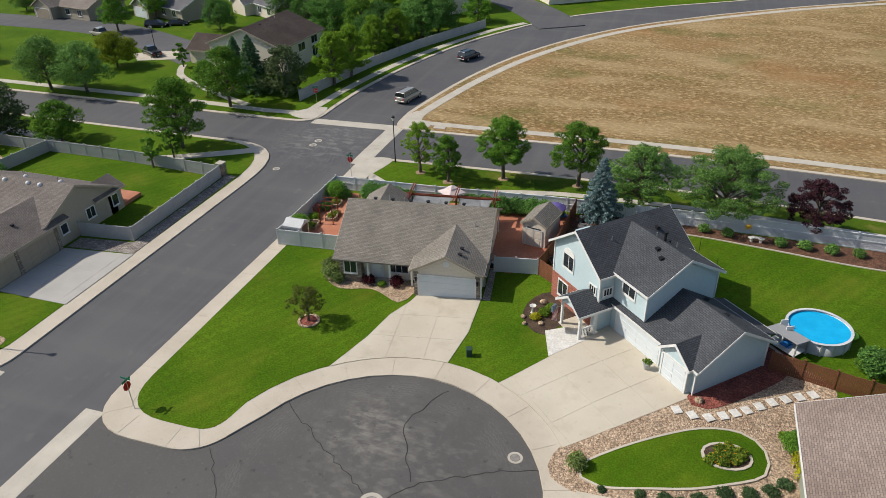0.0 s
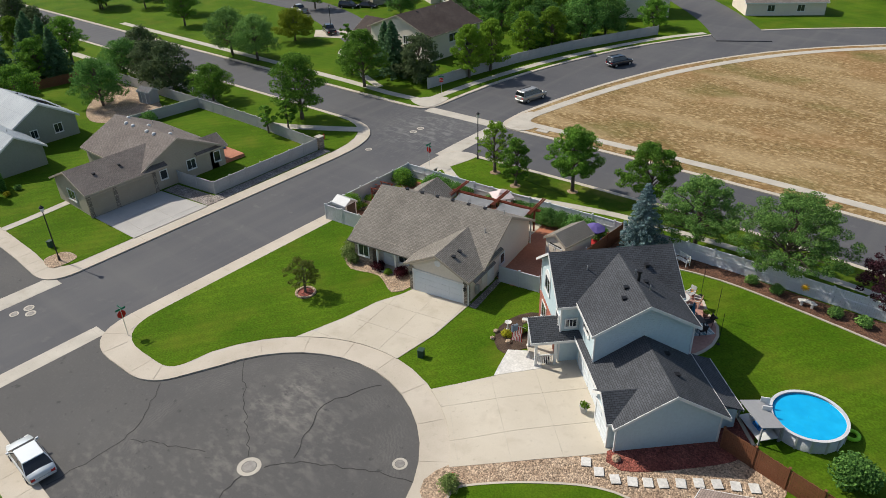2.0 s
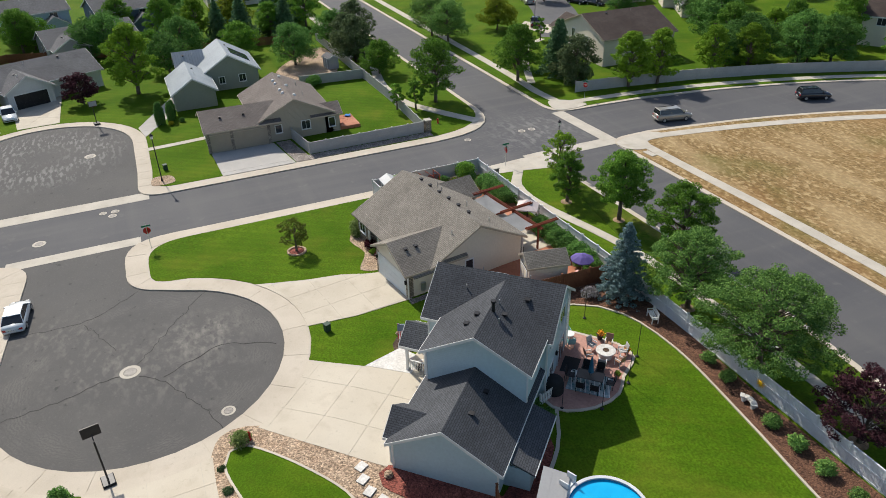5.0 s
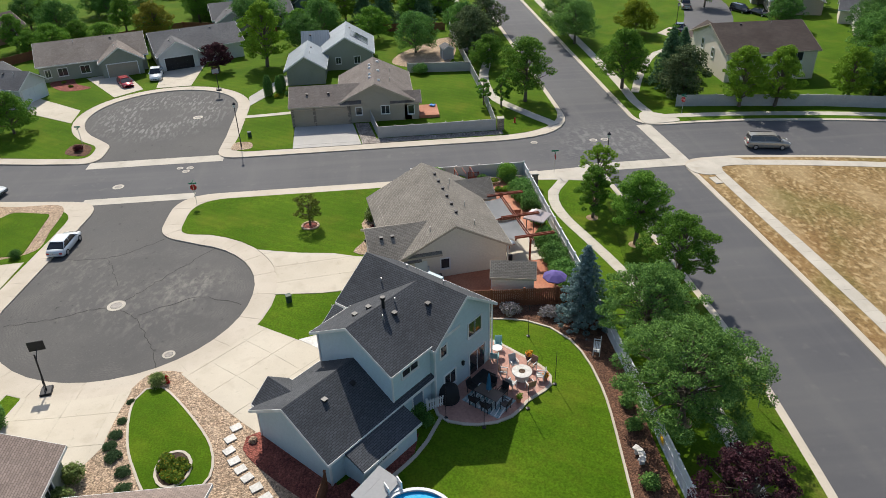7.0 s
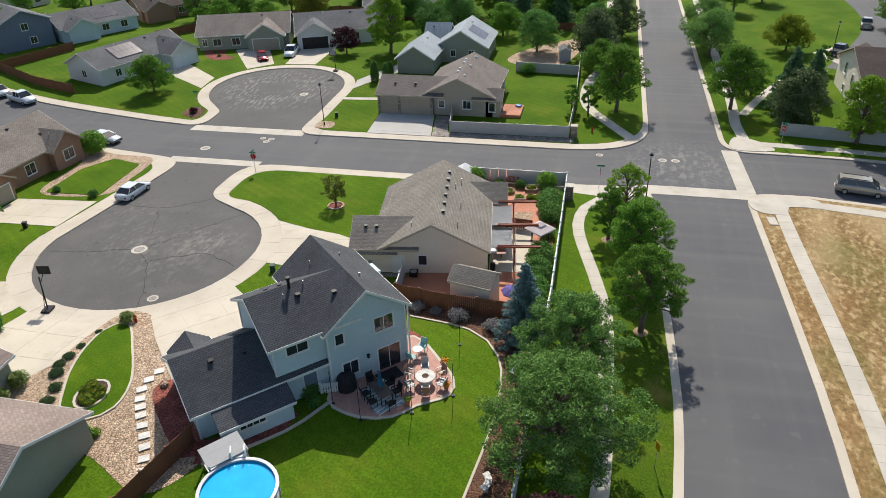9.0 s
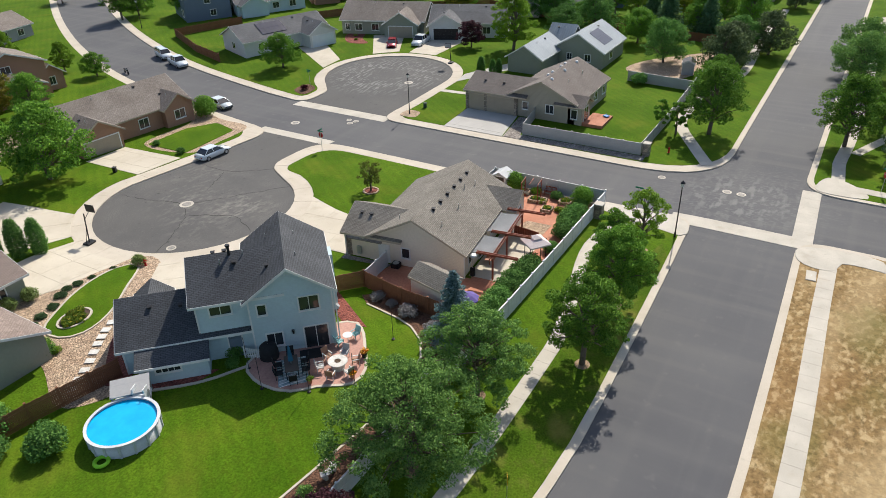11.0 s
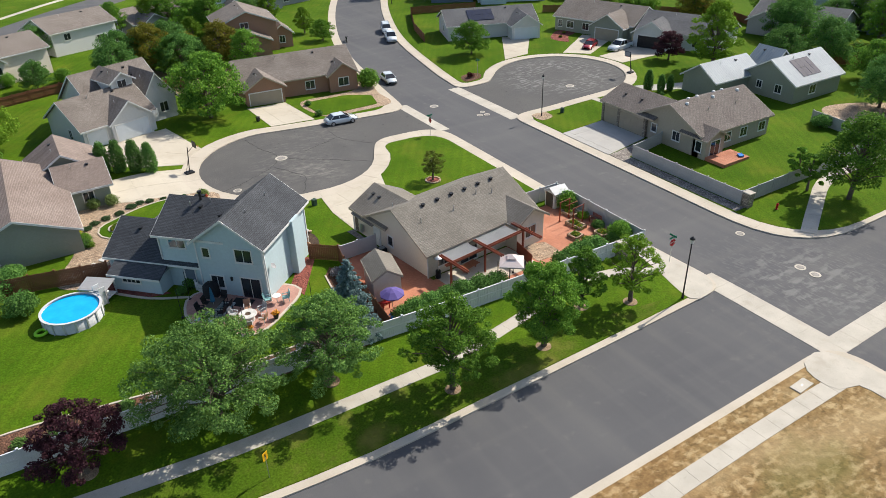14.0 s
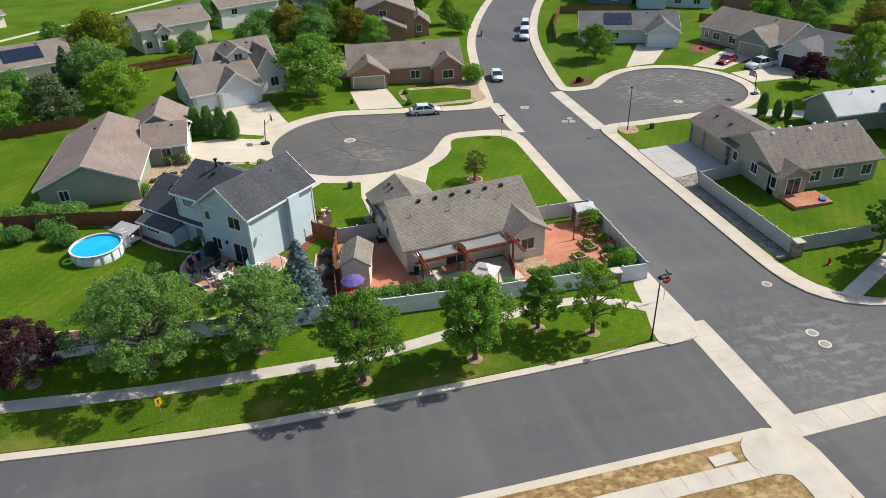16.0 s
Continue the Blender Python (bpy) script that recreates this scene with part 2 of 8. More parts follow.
STEEL = mat("galvanised_steel", (0.45, 0.46, 0.47), (0.55, 0.56, 0.57), 2.0, 0.4, metal=0.8, coords="object", fine=0.05)
BARK = mat("bark", (0.10, 0.078, 0.06), (0.16, 0.13, 0.10), 2.0, 0.9, coords="object", bump=0.03, bump_scale=14, fine=0.3)
LEAF = leafy("leaves_green", (0.056, 0.15, 0.020), (0.21, 0.39, 0.046))
LEAF_GREY = leafy("leaves_ash", (0.070, 0.165, 0.042), (0.235, 0.40, 0.092))
LEAF_DARK = leafy("leaves_dark", (0.05, 0.14, 0.032), (0.17, 0.33, 0.07))
LEAF_YELLOW = leafy("leaves_yellow", (0.13, 0.195, 0.016), (0.286, 0.325, 0.026))
LEAF_LIME = leafy("leaves_lime", (0.101, 0.203, 0.016), (0.203, 0.324, 0.03))
LEAF_PURPLE = leafy("leaves_purple", (0.029, 0.013, 0.018), (0.098, 0.036, 0.047))
LEAF_BLUE = leafy("needles_blue", (0.09, 0.155, 0.155), (0.27, 0.37, 0.37))
LEAF_SPRUCE = leafy("needles_dark", (0.055, 0.125, 0.058), (0.16, 0.27, 0.125))
LEAF_RUSSET = leafy("leaves_russet", (0.12, 0.155, 0.020), (0.29, 0.235, 0.032))
LAMPGLASS = mat("frosted_lamp_glass", (0.6, 0.6, 0.56), (0.66, 0.66, 0.62), 1.0, 0.3, fine=0.02)
SAIL = mat("grey_shade_cloth", (0.36, 0.37, 0.38), (0.42, 0.43, 0.44), 0.6, 0.9, fine=0.05)
CANOPY = mat("pale_pink_canopy", (0.60, 0.50, 0.48), (0.66, 0.57, 0.55), 0.6, 0.9, fine=0.05)
PURPLE = mat("purple_canvas", (0.09, 0.07, 0.22), (0.12, 0.09, 0.28), 0.6, 0.85, fine=0.08)
BLUECLOTH = mat("teal_blue_canvas", (0.02, 0.10, 0.18), (0.03, 0.14, 0.24), 0.8, 0.85, fine=0.08)
TEAL = mat("pale_teal_metal", (0.20, 0.40, 0.40), (0.25, 0.46, 0.46), 1.0, 0.5, fine=0.05)
RED = mat("red_paint", (0.42, 0.015, 0.015), (0.36, 0.012, 0.012), 1.0, 0.4, fine=0.05)
GREENBOX = mat("utility_green", (0.02, 0.05, 0.032), (0.028, 0.062, 0.04), 1.0, 0.6, fine=0.1)
SIGNGREEN = mat("street_sign_green", (0.01, 0.16, 0.09), (0.012, 0.18, 0.10), 1.0, 0.4, fine=0.03)
YELLOW = mat("sign_yellow", (0.75, 0.42, 0.01), (0.70, 0.38, 0.01), 1.0, 0.5, fine=0.03)
ORANGE = mat("orange_petals", (0.75, 0.22, 0.01), (0.7, 0.4, 0.02), 6.0, 0.7, fine=0.2)
RUG = mat("striped_outdoor_rug", (0.08, 0.22, 0.25), (0.5, 0.52, 0.5), 3.0, 0.95, fine=0.1)
BLUEPLASTIC = mat("blue_plastic", (0.02, 0.16, 0.5), (0.02, 0.2, 0.55), 1.0, 0.4, fine=0.05)
LIMEPLASTIC = mat("lime_plastic", (0.25, 0.6, 0.02), (0.3, 0.66, 0.03), 1.0, 0.4, fine=0.05)
IRONLID = mat("cast_iron_lid", (0.22, 0.205, 0.185), (0.30, 0.28, 0.255), 3.0, 0.7, metal=0.2, fine=0.2)
RUBBER = mat("tyre_rubber", (0.015, 0.015, 0.016), (0.022, 0.022, 0.023), 3.0, 0.8, fine=0.1)
CARGLASS = mat("car_glass", (0.012, 0.014, 0.016), (0.02, 0.022, 0.025), 1.0, 0.05, spec=0.8, fine=0.02)


def paint(name, c, metal=0.3):
    m = mat(name, c, tuple(v * 0.96 for v in c), 1.0, 0.25, metal=metal, coords="object", fine=0.02, spec=0.6)
    m.node_tree.nodes["Principled BSDF"].inputs["Coat Weight"].default_value = 0.6
    return m


POOLWALL = mat("pool_wall_panel", (0.48, 0.49, 0.50), (0.60, 0.61, 0.61), 0.8, 0.5, coords="object", fine=0.06)
PICNIC = mat("varnished_timber", (0.30, 0.11, 0.05), (0.38, 0.15, 0.07), 0.8, 0.5, coords="object", fine=0.15)
WATER = mat("pool_water", (0.004, 0.36, 0.68), (0.008, 0.42, 0.74), 0.9, 0.08, bump=0.01, bump_scale=2.0, fine=0.05, spec=0.5)


# mowing bands and tired patches in the grass
def mown(m, patch, amount, bands=0.0, turn=0.6, lo=0.52, hi=0.75, scale=0.22):
    def build(n, l, c):
        c = blend(n, l, noise_mask(n, l, scale, lo, hi), c, patch, amount)
        c = blend(n, l, noise_mask(n, l, 1.4, 0.5, 0.8), c, tuple(v * 0.55 for v in patch), 0.35)
        if bands:
            geo = n.new("ShaderNodeNewGeometry")
            mp = n.new("ShaderNodeMapping")
            mp.inputs["Rotation"].default_value = (0, 0, turn)
            l.new(geo.outputs["Position"], mp.inputs[0])
            w = n.new("ShaderNodeTexWave")
            w.inputs["Scale"].default_value, w.inputs["Distortion"].default_value, w.inputs["Detail"].default_value = 0.28, 0.6, 1.0
            l.new(mp.outputs[0], w.inputs["Vector"])
            c = blend(n, l, w.outputs["Fac"], c, (0.03, 0.085, 0.004), bands)
        return c
    return overlay(m, build)


mown(GRASS, (0.135, 0.150, 0.016), 0.6, 0.20)
mown(LUSH, (0.125, 0.160, 0.013), 0.5, 0.16)
mown(VERGE, (0.200, 0.175, 0.045), 0.8, 0.1, lo=0.54, hi=0.72, scale=0.3)


def field_look(n, l, c):
    c = blend(n, l, noise_mask(n, l, 1.7, 0.50, 0.66, (0.8, 1.25, 1), 11, 0.35), c, (0.46, 0.345, 0.185), 0.8)
    c = blend(n, l, noise_mask(n, l, 2.6, 0.54, 0.70, (0.8, 1.25, 1), 10, 0.35), c, (0.10, 0.070, 0.030), 0.7)
    c = blend(n, l, noise_mask(n, l, 0.11, 0.50, 0.64, (0.6, 1.8, 1), 7, 0.35), c, (0.40, 0.30, 0.165), 0.5)
    c = blend(n, l, noise_mask(n, l, 0.045, 0.52, 0.70), c, (0.27, 0.135, 0.055), 0.55)
    return blend(n, l, noise_mask(n, l, 0.07, 0.55, 0.75, (1, 1.5, 1), 6), c, (0.085, 0.105, 0.022), 0.7)


overlay(DRY, field_look)


def near_spot(n, l, x, y, r0, r1, ring=0.0):
    """1 within r0 of a spot, or of a ring round it, falling to 0 at r1."""
    geo = n.new("ShaderNodeNewGeometry")
    d = n.new("ShaderNodeVectorMath")
    d.operation = "DISTANCE"
    d.inputs[1].default_value = (x, y, 0)
    l.new(geo.outputs["Position"], d.inputs[0])
    s = n.new("ShaderNodeMath")
    s.operation = "SUBTRACT"
    l.new(d.outputs["Value"], s.inputs[0])
    s.inputs[1].default_value = ring
    q = n.new("ShaderNodeMath")
    q.operation = "ABSOLUTE"
    l.new(s.outputs[0], q.inputs[0])
    m = n.new("ShaderNodeMapRange")
    m.inputs[1].default_value, m.inputs[2].default_value = r1, r0
    l.new(q.outputs[0], m.inputs[0])
    return m.outputs[0]


def both(n, l, p, q):
    m = n.new("ShaderNodeMath")
    m.operation = "MULTIPLY"
    l.new(p, m.inputs[0])
    l.new(q, m.inputs[1])
    return m.outputs[0]


def street_look(n, l, c):
    c = blend(n, l, both(n, l, near_spot(n, l, -44, 79, 3, 8), noise_mask(n, l, 0.75, 0.50, 0.62, (0.7, 1.5, 1), 6)), c, (0.215, 0.21, 0.20), 0.55)
    c = blend(n, l, both(n, l, near_spot(n, l, -44, 79, 3, 12), noise_mask(n, l, 2.6, 0.52, 0.66, (1.6, 0.5, 1), 9)), c, (0.20, 0.195, 0.185), 0.4)
    c = blend(n, l, noise_mask(n, l, 0.25, 0.48, 0.72, (2.2, 0.10, 1)), c, (0.125, 0.122, 0.118), 0.45)
    c = blend(n, l, noise_mask(n, l, 0.22, 0.52, 0.74, (0.10, 2.2, 1)), c, (0.125, 0.122, 0.118), 0.4)
    c = blend(n, l, noise_mask(n, l, 0.9, 0.62, 0.76, (1, 1, 1), 8), c, (0.16, 0.155, 0.145), 0.35)
    return c


def ring_mask(n, l, x, y, scale):
    """Fine concentric scrapes round a spot."""
    geo = n.new("ShaderNodeNewGeometry")
    mp = n.new("ShaderNodeMapping")
    mp.inputs["Location"].default_value = (-x, -y, 0)
    l.new(geo.outputs["Position"], mp.inputs[0])
    w = n.new("ShaderNodeTexWave")
    w.wave_type, w.rings_direction = "RINGS", "Z"
    w.inputs["Scale"].default_value, w.inputs["Distortion"].default_value, w.inputs["Detail"].default_value, w.inputs["Detail Scale"].default_value = scale, 9.0, 6.0, 2.2
    l.new(mp.outputs[0], w.inputs["Vector"])
    return w.outputs["Fac"]


def court_look(n, l, c):
    pale = (0.205, 0.192, 0.172)
    c = blend(n, l, noise_mask(n, l, 0.22, 0.42, 0.68, (1, 1, 1), 3), c, (0.084, 0.082, 0.081), 0.5)
    # plough scrapes: a lifted patch near the middle, arcs along the east kerb
    scraped = both(n, l, near_spot(n, l, -16.8, 31.6, 2.0, 4.6), noise_mask(n, l, 0.9, 0.40, 0.56, (1, 1, 1), 9))
    c = blend(n, l, both(n, l, scraped, noise_mask(n, l, 1.8, 0.36, 0.64, (0.7, 1.5, 1), 12, 0.5)), c, pale, 0.75)
    arcs = both(n, l, near_spot(n, l, -14.7, 27, 0.5, 1.9, 9.1), ring_mask(n, l, -14.7, 27, 1.3))
    c = blend(n, l, both(n, l, arcs, noise_mask(n, l, 0.35, 0.44, 0.60, (1, 1, 1), 6)), c, pale, 0.22)
    for x, y, r0, r1 in ((-15.5, 24.5, 1.5, 6.5), (-12.0, 30.5, 1.0, 5.0), (-22.0, 20.5, 0.5, 5.0)):
        c = blend(n, l, both(n, l, near_spot(n, l, x, y, r0, r1), noise_mask(n, l, 1.3, 0.50, 0.70, (0.75, 1.4, 1), 12, 0.9)), c, pale, 0.5)
    c = blend(n, l, both(n, l, near_spot(n, l, -65.4, 18, 1, 5, 6), noise_mask(n, l, 1.1, 0.50, 0.62, (0.7, 2.2, 1), 9)), c, (0.24, 0.235, 0.225), 0.6)
    c = blend(n, l, noise_mask(n, l, 5.0, 0.58, 0.72, (1, 1, 1), 6), c, (0.150, 0.142, 0.132), 0.35)
    return blend(n, l, noise_mask(n, l, 1.7, 0.66, 0.74, (1, 1, 1), 5), c, (0.034, 0.034, 0.034), 0.6)


overlay(ASPHALT, street_look)
overlay(ASPHALT_OLD, court_look)


def weathered(n, l, c):
    c = blend(n, l, noise_mask(n, l, 0.7, 0.55, 0.78, (1, 1, 1), 7), c, (0.30, 0.245, 0.18), 0.4)
    return blend(n, l, noise_mask(n, l, 3.0, 0.62, 0.78, (1, 1, 1), 4), c, (0.25, 0.22, 0.18), 0.35)


for m in (CONCRETE, WALK, DRIVE):
    overlay(m, weathered)


def pebbles(m, scale):
    """Stones as cells of random tone with relief."""
    n, l = m.node_tree.nodes, m.node_tree.links
    b = n["Principled BSDF"]
    old = b.inputs["Base Color"].links[0].from_socket
    geo = n.new("ShaderNodeNewGeometry")
    v = n.new("ShaderNodeTexVoronoi")
    v.inputs["Scale"].default_value = scale
    l.new(geo.outputs["Position"], v.inputs["Vector"])
    sp = n.new("ShaderNodeSeparateColor")
    l.new(v.outputs["Color"], sp.inputs[0])
    mr = n.new("ShaderNodeMapRange")
    mr.inputs[3].default_value, mr.inputs[4].default_value = 0.6, 1.35
    l.new(sp.outputs[0], mr.inputs[0])
    mx = n.new("ShaderNodeMix")
    mx.data_type, mx.blend_type = "RGBA", "MULTIPLY"
    mx.inputs[0].default_value = 1.0
    l.new(old, mx.inputs[6])
    l.new(mr.outputs[0], mx.inputs[7])
    l.new(mx.outputs[2], b.inputs["Base Color"])
    bp = n.new("ShaderNodeBump")
    bp.invert = True
    bp.inputs["Strength"].default_value, bp.inputs["Distance"].default_value = 1.0, 0.06
    l.new(v.outputs["Distance"], bp.inputs["Height"])
    l.new(bp.outputs[0], b.inputs["Normal"])


pebbles(ROCK, 10.0), pebbles(GREYROCK, 8.0), pebbles(REDMULCH, 8.0), pebbles(MULCH, 9.0)


# ---------------------------------------------------------------- building blocks
def sstep(a, b, t):
    t = min(1.0, max(0.0, (t - a) / (b - a)))
    return t * t * (3 - 2 * t)


def H(x, y):
    """Height of the land: it climbs to the lots east of the level turning circle and dips along the main street."""
    z = 1.1 * sstep(-30, 6, x) * (1 - sstep(63, 77, y)) - 0.5 * math.exp(-((x + 47) / 14) ** 2) * (1 - sstep(64, 78, y))
    return z + (1 - sstep(11, 18, math.hypot(x + 14.7, y - 27))) * min(0.0, 0.45 - z)


def obj(name, bm, material=None, parent=None, smooth=False):
    me = bpy.data.meshes.new(name)
    if smooth:
        for f in bm.faces:
            f.smooth = True
    bm.to_mesh(me)
    bm.free()
    for mm in (material if isinstance(material, (list, tuple)) else [material] if material else []):
        me.materials.append(mm)
    ob = new(name, me)
    if parent:
        ob.parent = parent
    return ob


def part(name, bm, material, parent, label="", smooth=False):
    ob = obj(name, bm, material, parent, smooth)
    if label:
        ob["label"] = label
    return ob


def thing(name, m, label, category, group="", kind=""):
    ob = new(name)
    ob.matrix_world = m
    ob.empty_display_size = 0.2
    return tagged(ob, label, category, group, kind)


def boxes(*specs, bevel=0.0):
    """One bmesh of boxes (x0, x1, y0, y1, z0, z1), with a UV map in metres."""
    bm = bmesh.new()
    for x0, x1, y0, y1, z0, z1 in specs:
        v = [bm.verts.new(p) for p in ((x0, y0, z0), (x1, y0, z0), (x1, y1, z0), (x0, y1, z0), (x0, y0, z1), (x1, y0, z1), (x1, y1, z1), (x0, y1, z1))]
        for q in ((3, 2, 1, 0), (4, 5, 6, 7), (0, 1, 5, 4), (1, 2, 6, 5), (2, 3, 7, 6), (3, 0, 4, 7)):
            bm.faces.new([v[i] for i in q])
    if bevel:
        bmesh.ops.bevel(bm, geom=bm.edges[:], offset=bevel, segments=1, affect="EDGES")
    return uv(bm)


def uv(bm):
    """UVs in metres: along the level direction of each face and up its slope."""
    lay = bm.loops.layers.uv.verify()
    bm.normal_update()
    for f in bm.faces:
        nrm = f.normal
        a = Vector((-nrm.y, nrm.x, 0))
        a = a.normalized() if a.length > 0.05 else Vector((1, 0, 0))
        b = nrm.cross(a)
        for lp in f.loops:
            lp[lay].uv = (lp.vert.co.dot(a), lp.vert.co.dot(b))
    return bm


def tube(bm, p0, p1, r0, r1=None, seg=8, cap=True):
    p0, p1 = Vector(p0), Vector(p1)
    r1 = r0 if r1 is None else r1
    d = (p1 - p0).normalized()
    a = d.orthogonal().normalized()
    b = d.cross(a)
    rings = []
    for p, r in ((p0, r0), (p1, r1)):
        rings.append([bm.verts.new(p + (a * math.cos(t) + b * math.sin(t)) * r) for t in (2 * math.pi * i / seg for i in range(seg))])
    for i in range(seg):
        bm.faces.new((rings[0][i], rings[0][(i + 1) % seg], rings[1][(i + 1) % seg], rings[1][i]))
    if cap:
        bm.faces.new(rings[1])
        bm.faces.new(rings[0][::-1])
    return bm


def lathe(bm, profile, seg=24, centre=(0, 0)):
    rings = [[bm.verts.new((centre[0] + r * math.cos(2 * math.pi * i / seg), centre[1] + r * math.sin(2 * math.pi * i / seg), z)) for i in range(seg)] for r, z in profile]
    for a, b in zip(rings, rings[1:]):
        for i in range(seg):
            bm.faces.new((a[i], a[(i + 1) % seg], b[(i + 1) % seg], b[i]))
    return bm


def rounded(pts, n=7):
    """A closed outline with round corners: pts are (x, y, radius)."""
    out = []
    for i, (x, y, r) in enumerate(pts):
        p, a, b = Vector((x, y)), Vector(pts[i - 1][:2]), Vector(pts[(i + 1) % len(pts)][:2])
        if r <= 0:
            out.append((x, y))
            continue
        da, db = (a - p), (b - p)
        la, lb = da.length, db.length
        da, db = da / la, db / lb
        half = math.acos(max(-1, min(1, da.dot(db)))) / 2
        cut = min(r / max(math.tan(half), 0.05), la * 0.49, lb * 0.49)
        s, e = p + da * cut, p + db * cut
        for k in range(n + 1):
            t = k / n
            q = s * (1 - t) ** 2 + p * 2 * t * (1 - t) + e * t * t
            out.append((q.x, q.y))
    return out


def arc(cx, cy, r, a0, a1, n=28):
    return [(cx + r * math.cos(radians(a0 + (a1 - a0) * i / n)), cy + r * math.sin(radians(a0 + (a1 - a0) * i / n)), 0) for i in range(n + 1)]


def spline(pts, step=2.0):
    """Points along a smooth line through pts."""
    out = []
    P = [Vector(p) for p in pts]
    P = [P[0] * 2 - P[1]] + P + [P[-1] * 2 - P[-2]]
    for i in range(1, len(P) - 2):
        n = max(1, int((P[i + 1] - P[i]).length / step))
        for k in range(n):
            t = k / n
            a, b, c, d = P[i - 1:i + 3]
            out.append(0.5 * (2 * b + (c - a) * t + (2 * a - 5 * b + 4 * c - d) * t * t + (3 * b - a - 3 * c + d) * t ** 3))
    return out + [P[-2]]


def offset(line, d):
    """The line moved d to its left."""
    out = []
    for i, p in enumerate(line):
        t = (line[min(i + 1, len(line) - 1)] - line[max(i - 1, 0)]).normalized()
        out.append(Vector((p.x - t.y * d, p.y + t.x * d)))
    return out


def blob(pts, step=0.8):
    """A closed smooth outline through pts."""
    P = [Vector(p) for p in pts]
    out, k = [], len(P)
    for i in range(k):
        a, b, c, d = P[i - 1], P[i], P[(i + 1) % k], P[(i + 2) % k]
        n = max(2, int((c - b).length / step))
        for j in range(n):
            t = j / n
            q = 0.5 * (2 * b + (c - a) * t + (2 * a - 5 * b + 4 * c - d) * t * t + (3 * b - a - 3 * c + d) * t ** 3)
            out.append((q.x, q.y))
    return out


def drape(name, outline, up, material, cell=5.0, skirt=0.35, parent=None, label="", kind="structure", reach=(-130, 70, -90, 190)):
    """A slab with that outline, laid over the land at up metres, with sides going down."""
    bm = bmesh.new()
    f = bm.faces.new([bm.verts.new((p[0], p[1], 0)) for p in outline])
    if sum(a[0] * b[1] - b[0] * a[1] for a, b in zip(outline, outline[1:] + outline[:1])) < 0:
        f.normal_flip()
    bm.normal_update()
    bmesh.ops.triangulate(bm, faces=bm.faces[:])
    xs, ys = [p[0] for p in outline], [p[1] for p in outline]
    for axis, lo, hi in ((0, max(min(xs), reach[0]), min(max(xs), reach[1])), (1, max(min(ys), reach[2]), min(max(ys), reach[3]))):
        cuts = [k * cell for k in range(math.ceil(lo / cell), math.ceil(hi / cell))]
        fine = list(np.arange(8.7, 45.5, 1.25)) + list(np.arange(61.3, 80, 1.25)) if axis else list(np.arange(-15.6, 4, 1.25))
        cuts += [c for c in fine if lo < c < hi]
        for c in cuts:
            co, no = [0, 0, 0], [0, 0, 0]
            co[axis], no[axis] = float(c), 1
            bmesh.ops.bisect_plane(bm, geom=bm.verts[:] + bm.edges[:] + bm.faces[:], plane_co=co, plane_no=no, dist=1e-4)
    for v in bm.verts:
        v.co.z = H(v.co.x, v.co.y) + up
    edge = [e for e in bm.edges if e.is_boundary]
    low = bmesh.ops.extrude_edge_only(bm, edges=edge)
    for v in low["geom"]:
        if isinstance(v, bmesh.types.BMVert):
            v.co.z -= skirt
    bm.normal_update()
    for f in bm.faces:
        if abs(f.normal.z) > 0.5 and f.normal.z < 0:
            f.normal_flip()
    ob = obj(name, uv(bm), material, parent)
    if not parent:
        tagged(ob, label, "", "", kind)
    elif label:
        ob["label"] = label
    return ob


def strip(name, line, width, up, material, label, slab=0.0, gap=0.02, kind="structure", thick=0.12):
    """A band along a line; with slab > 0 it is cast in slabs of that length, each an object of its own."""
    total = [0.0]
    for a, b in zip(line, line[1:]):
        total.append(total[-1] + (b - a).length)

    def at(s):
        s = max(0, min(total[-1], s))
        for i in range(len(line) - 1):
            if total[i + 1] >= s:
                break
        t = (s - total[i]) / max(1e-6, total[i + 1] - total[i])
        d = (line[i + 1] - line[i]).normalized()
        return line[i].lerp(line[i + 1], t), Vector((-d.y, d.x))

    L, R = offset(line, width / 2), offset(line, -width / 2)
    base = drape(name, [tuple(p) for p in L] + [tuple(p) for p in R[::-1]], up - (0.012 if slab else 0), material, parent=None, label=label, kind=kind)
    if slab:
        s, k = 0.0, 0
        while s < total[-1] - 0.3:
            bm = bmesh.new()
            top = []
            for q in (s + gap / 2, min(s + slab, total[-1]) - gap / 2):
                p, nn = at(q)
                top.append([p + nn * (width / 2 - 0.004), p - nn * (width / 2 - 0.004)])
            (a, b), (c, d) = top
            tv = [bm.verts.new((p.x, p.y, H(p.x, p.y) + up)) for p in (a, b, d, c)]
            bv = [bm.verts.new((p.x, p.y, H(p.x, p.y) + up - 0.05)) for p in (a, b, d, c)]
            bm.faces.new(tv)
            for i in range(4):
                bm.faces.new((tv[i], bv[i], bv[(i + 1) % 4], tv[(i + 1) % 4]))
            bmesh.ops.recalc_face_normals(bm, faces=bm.faces[:])
            part("slab", uv(bm), material, base)
            s += slab
            k += 1
    return base


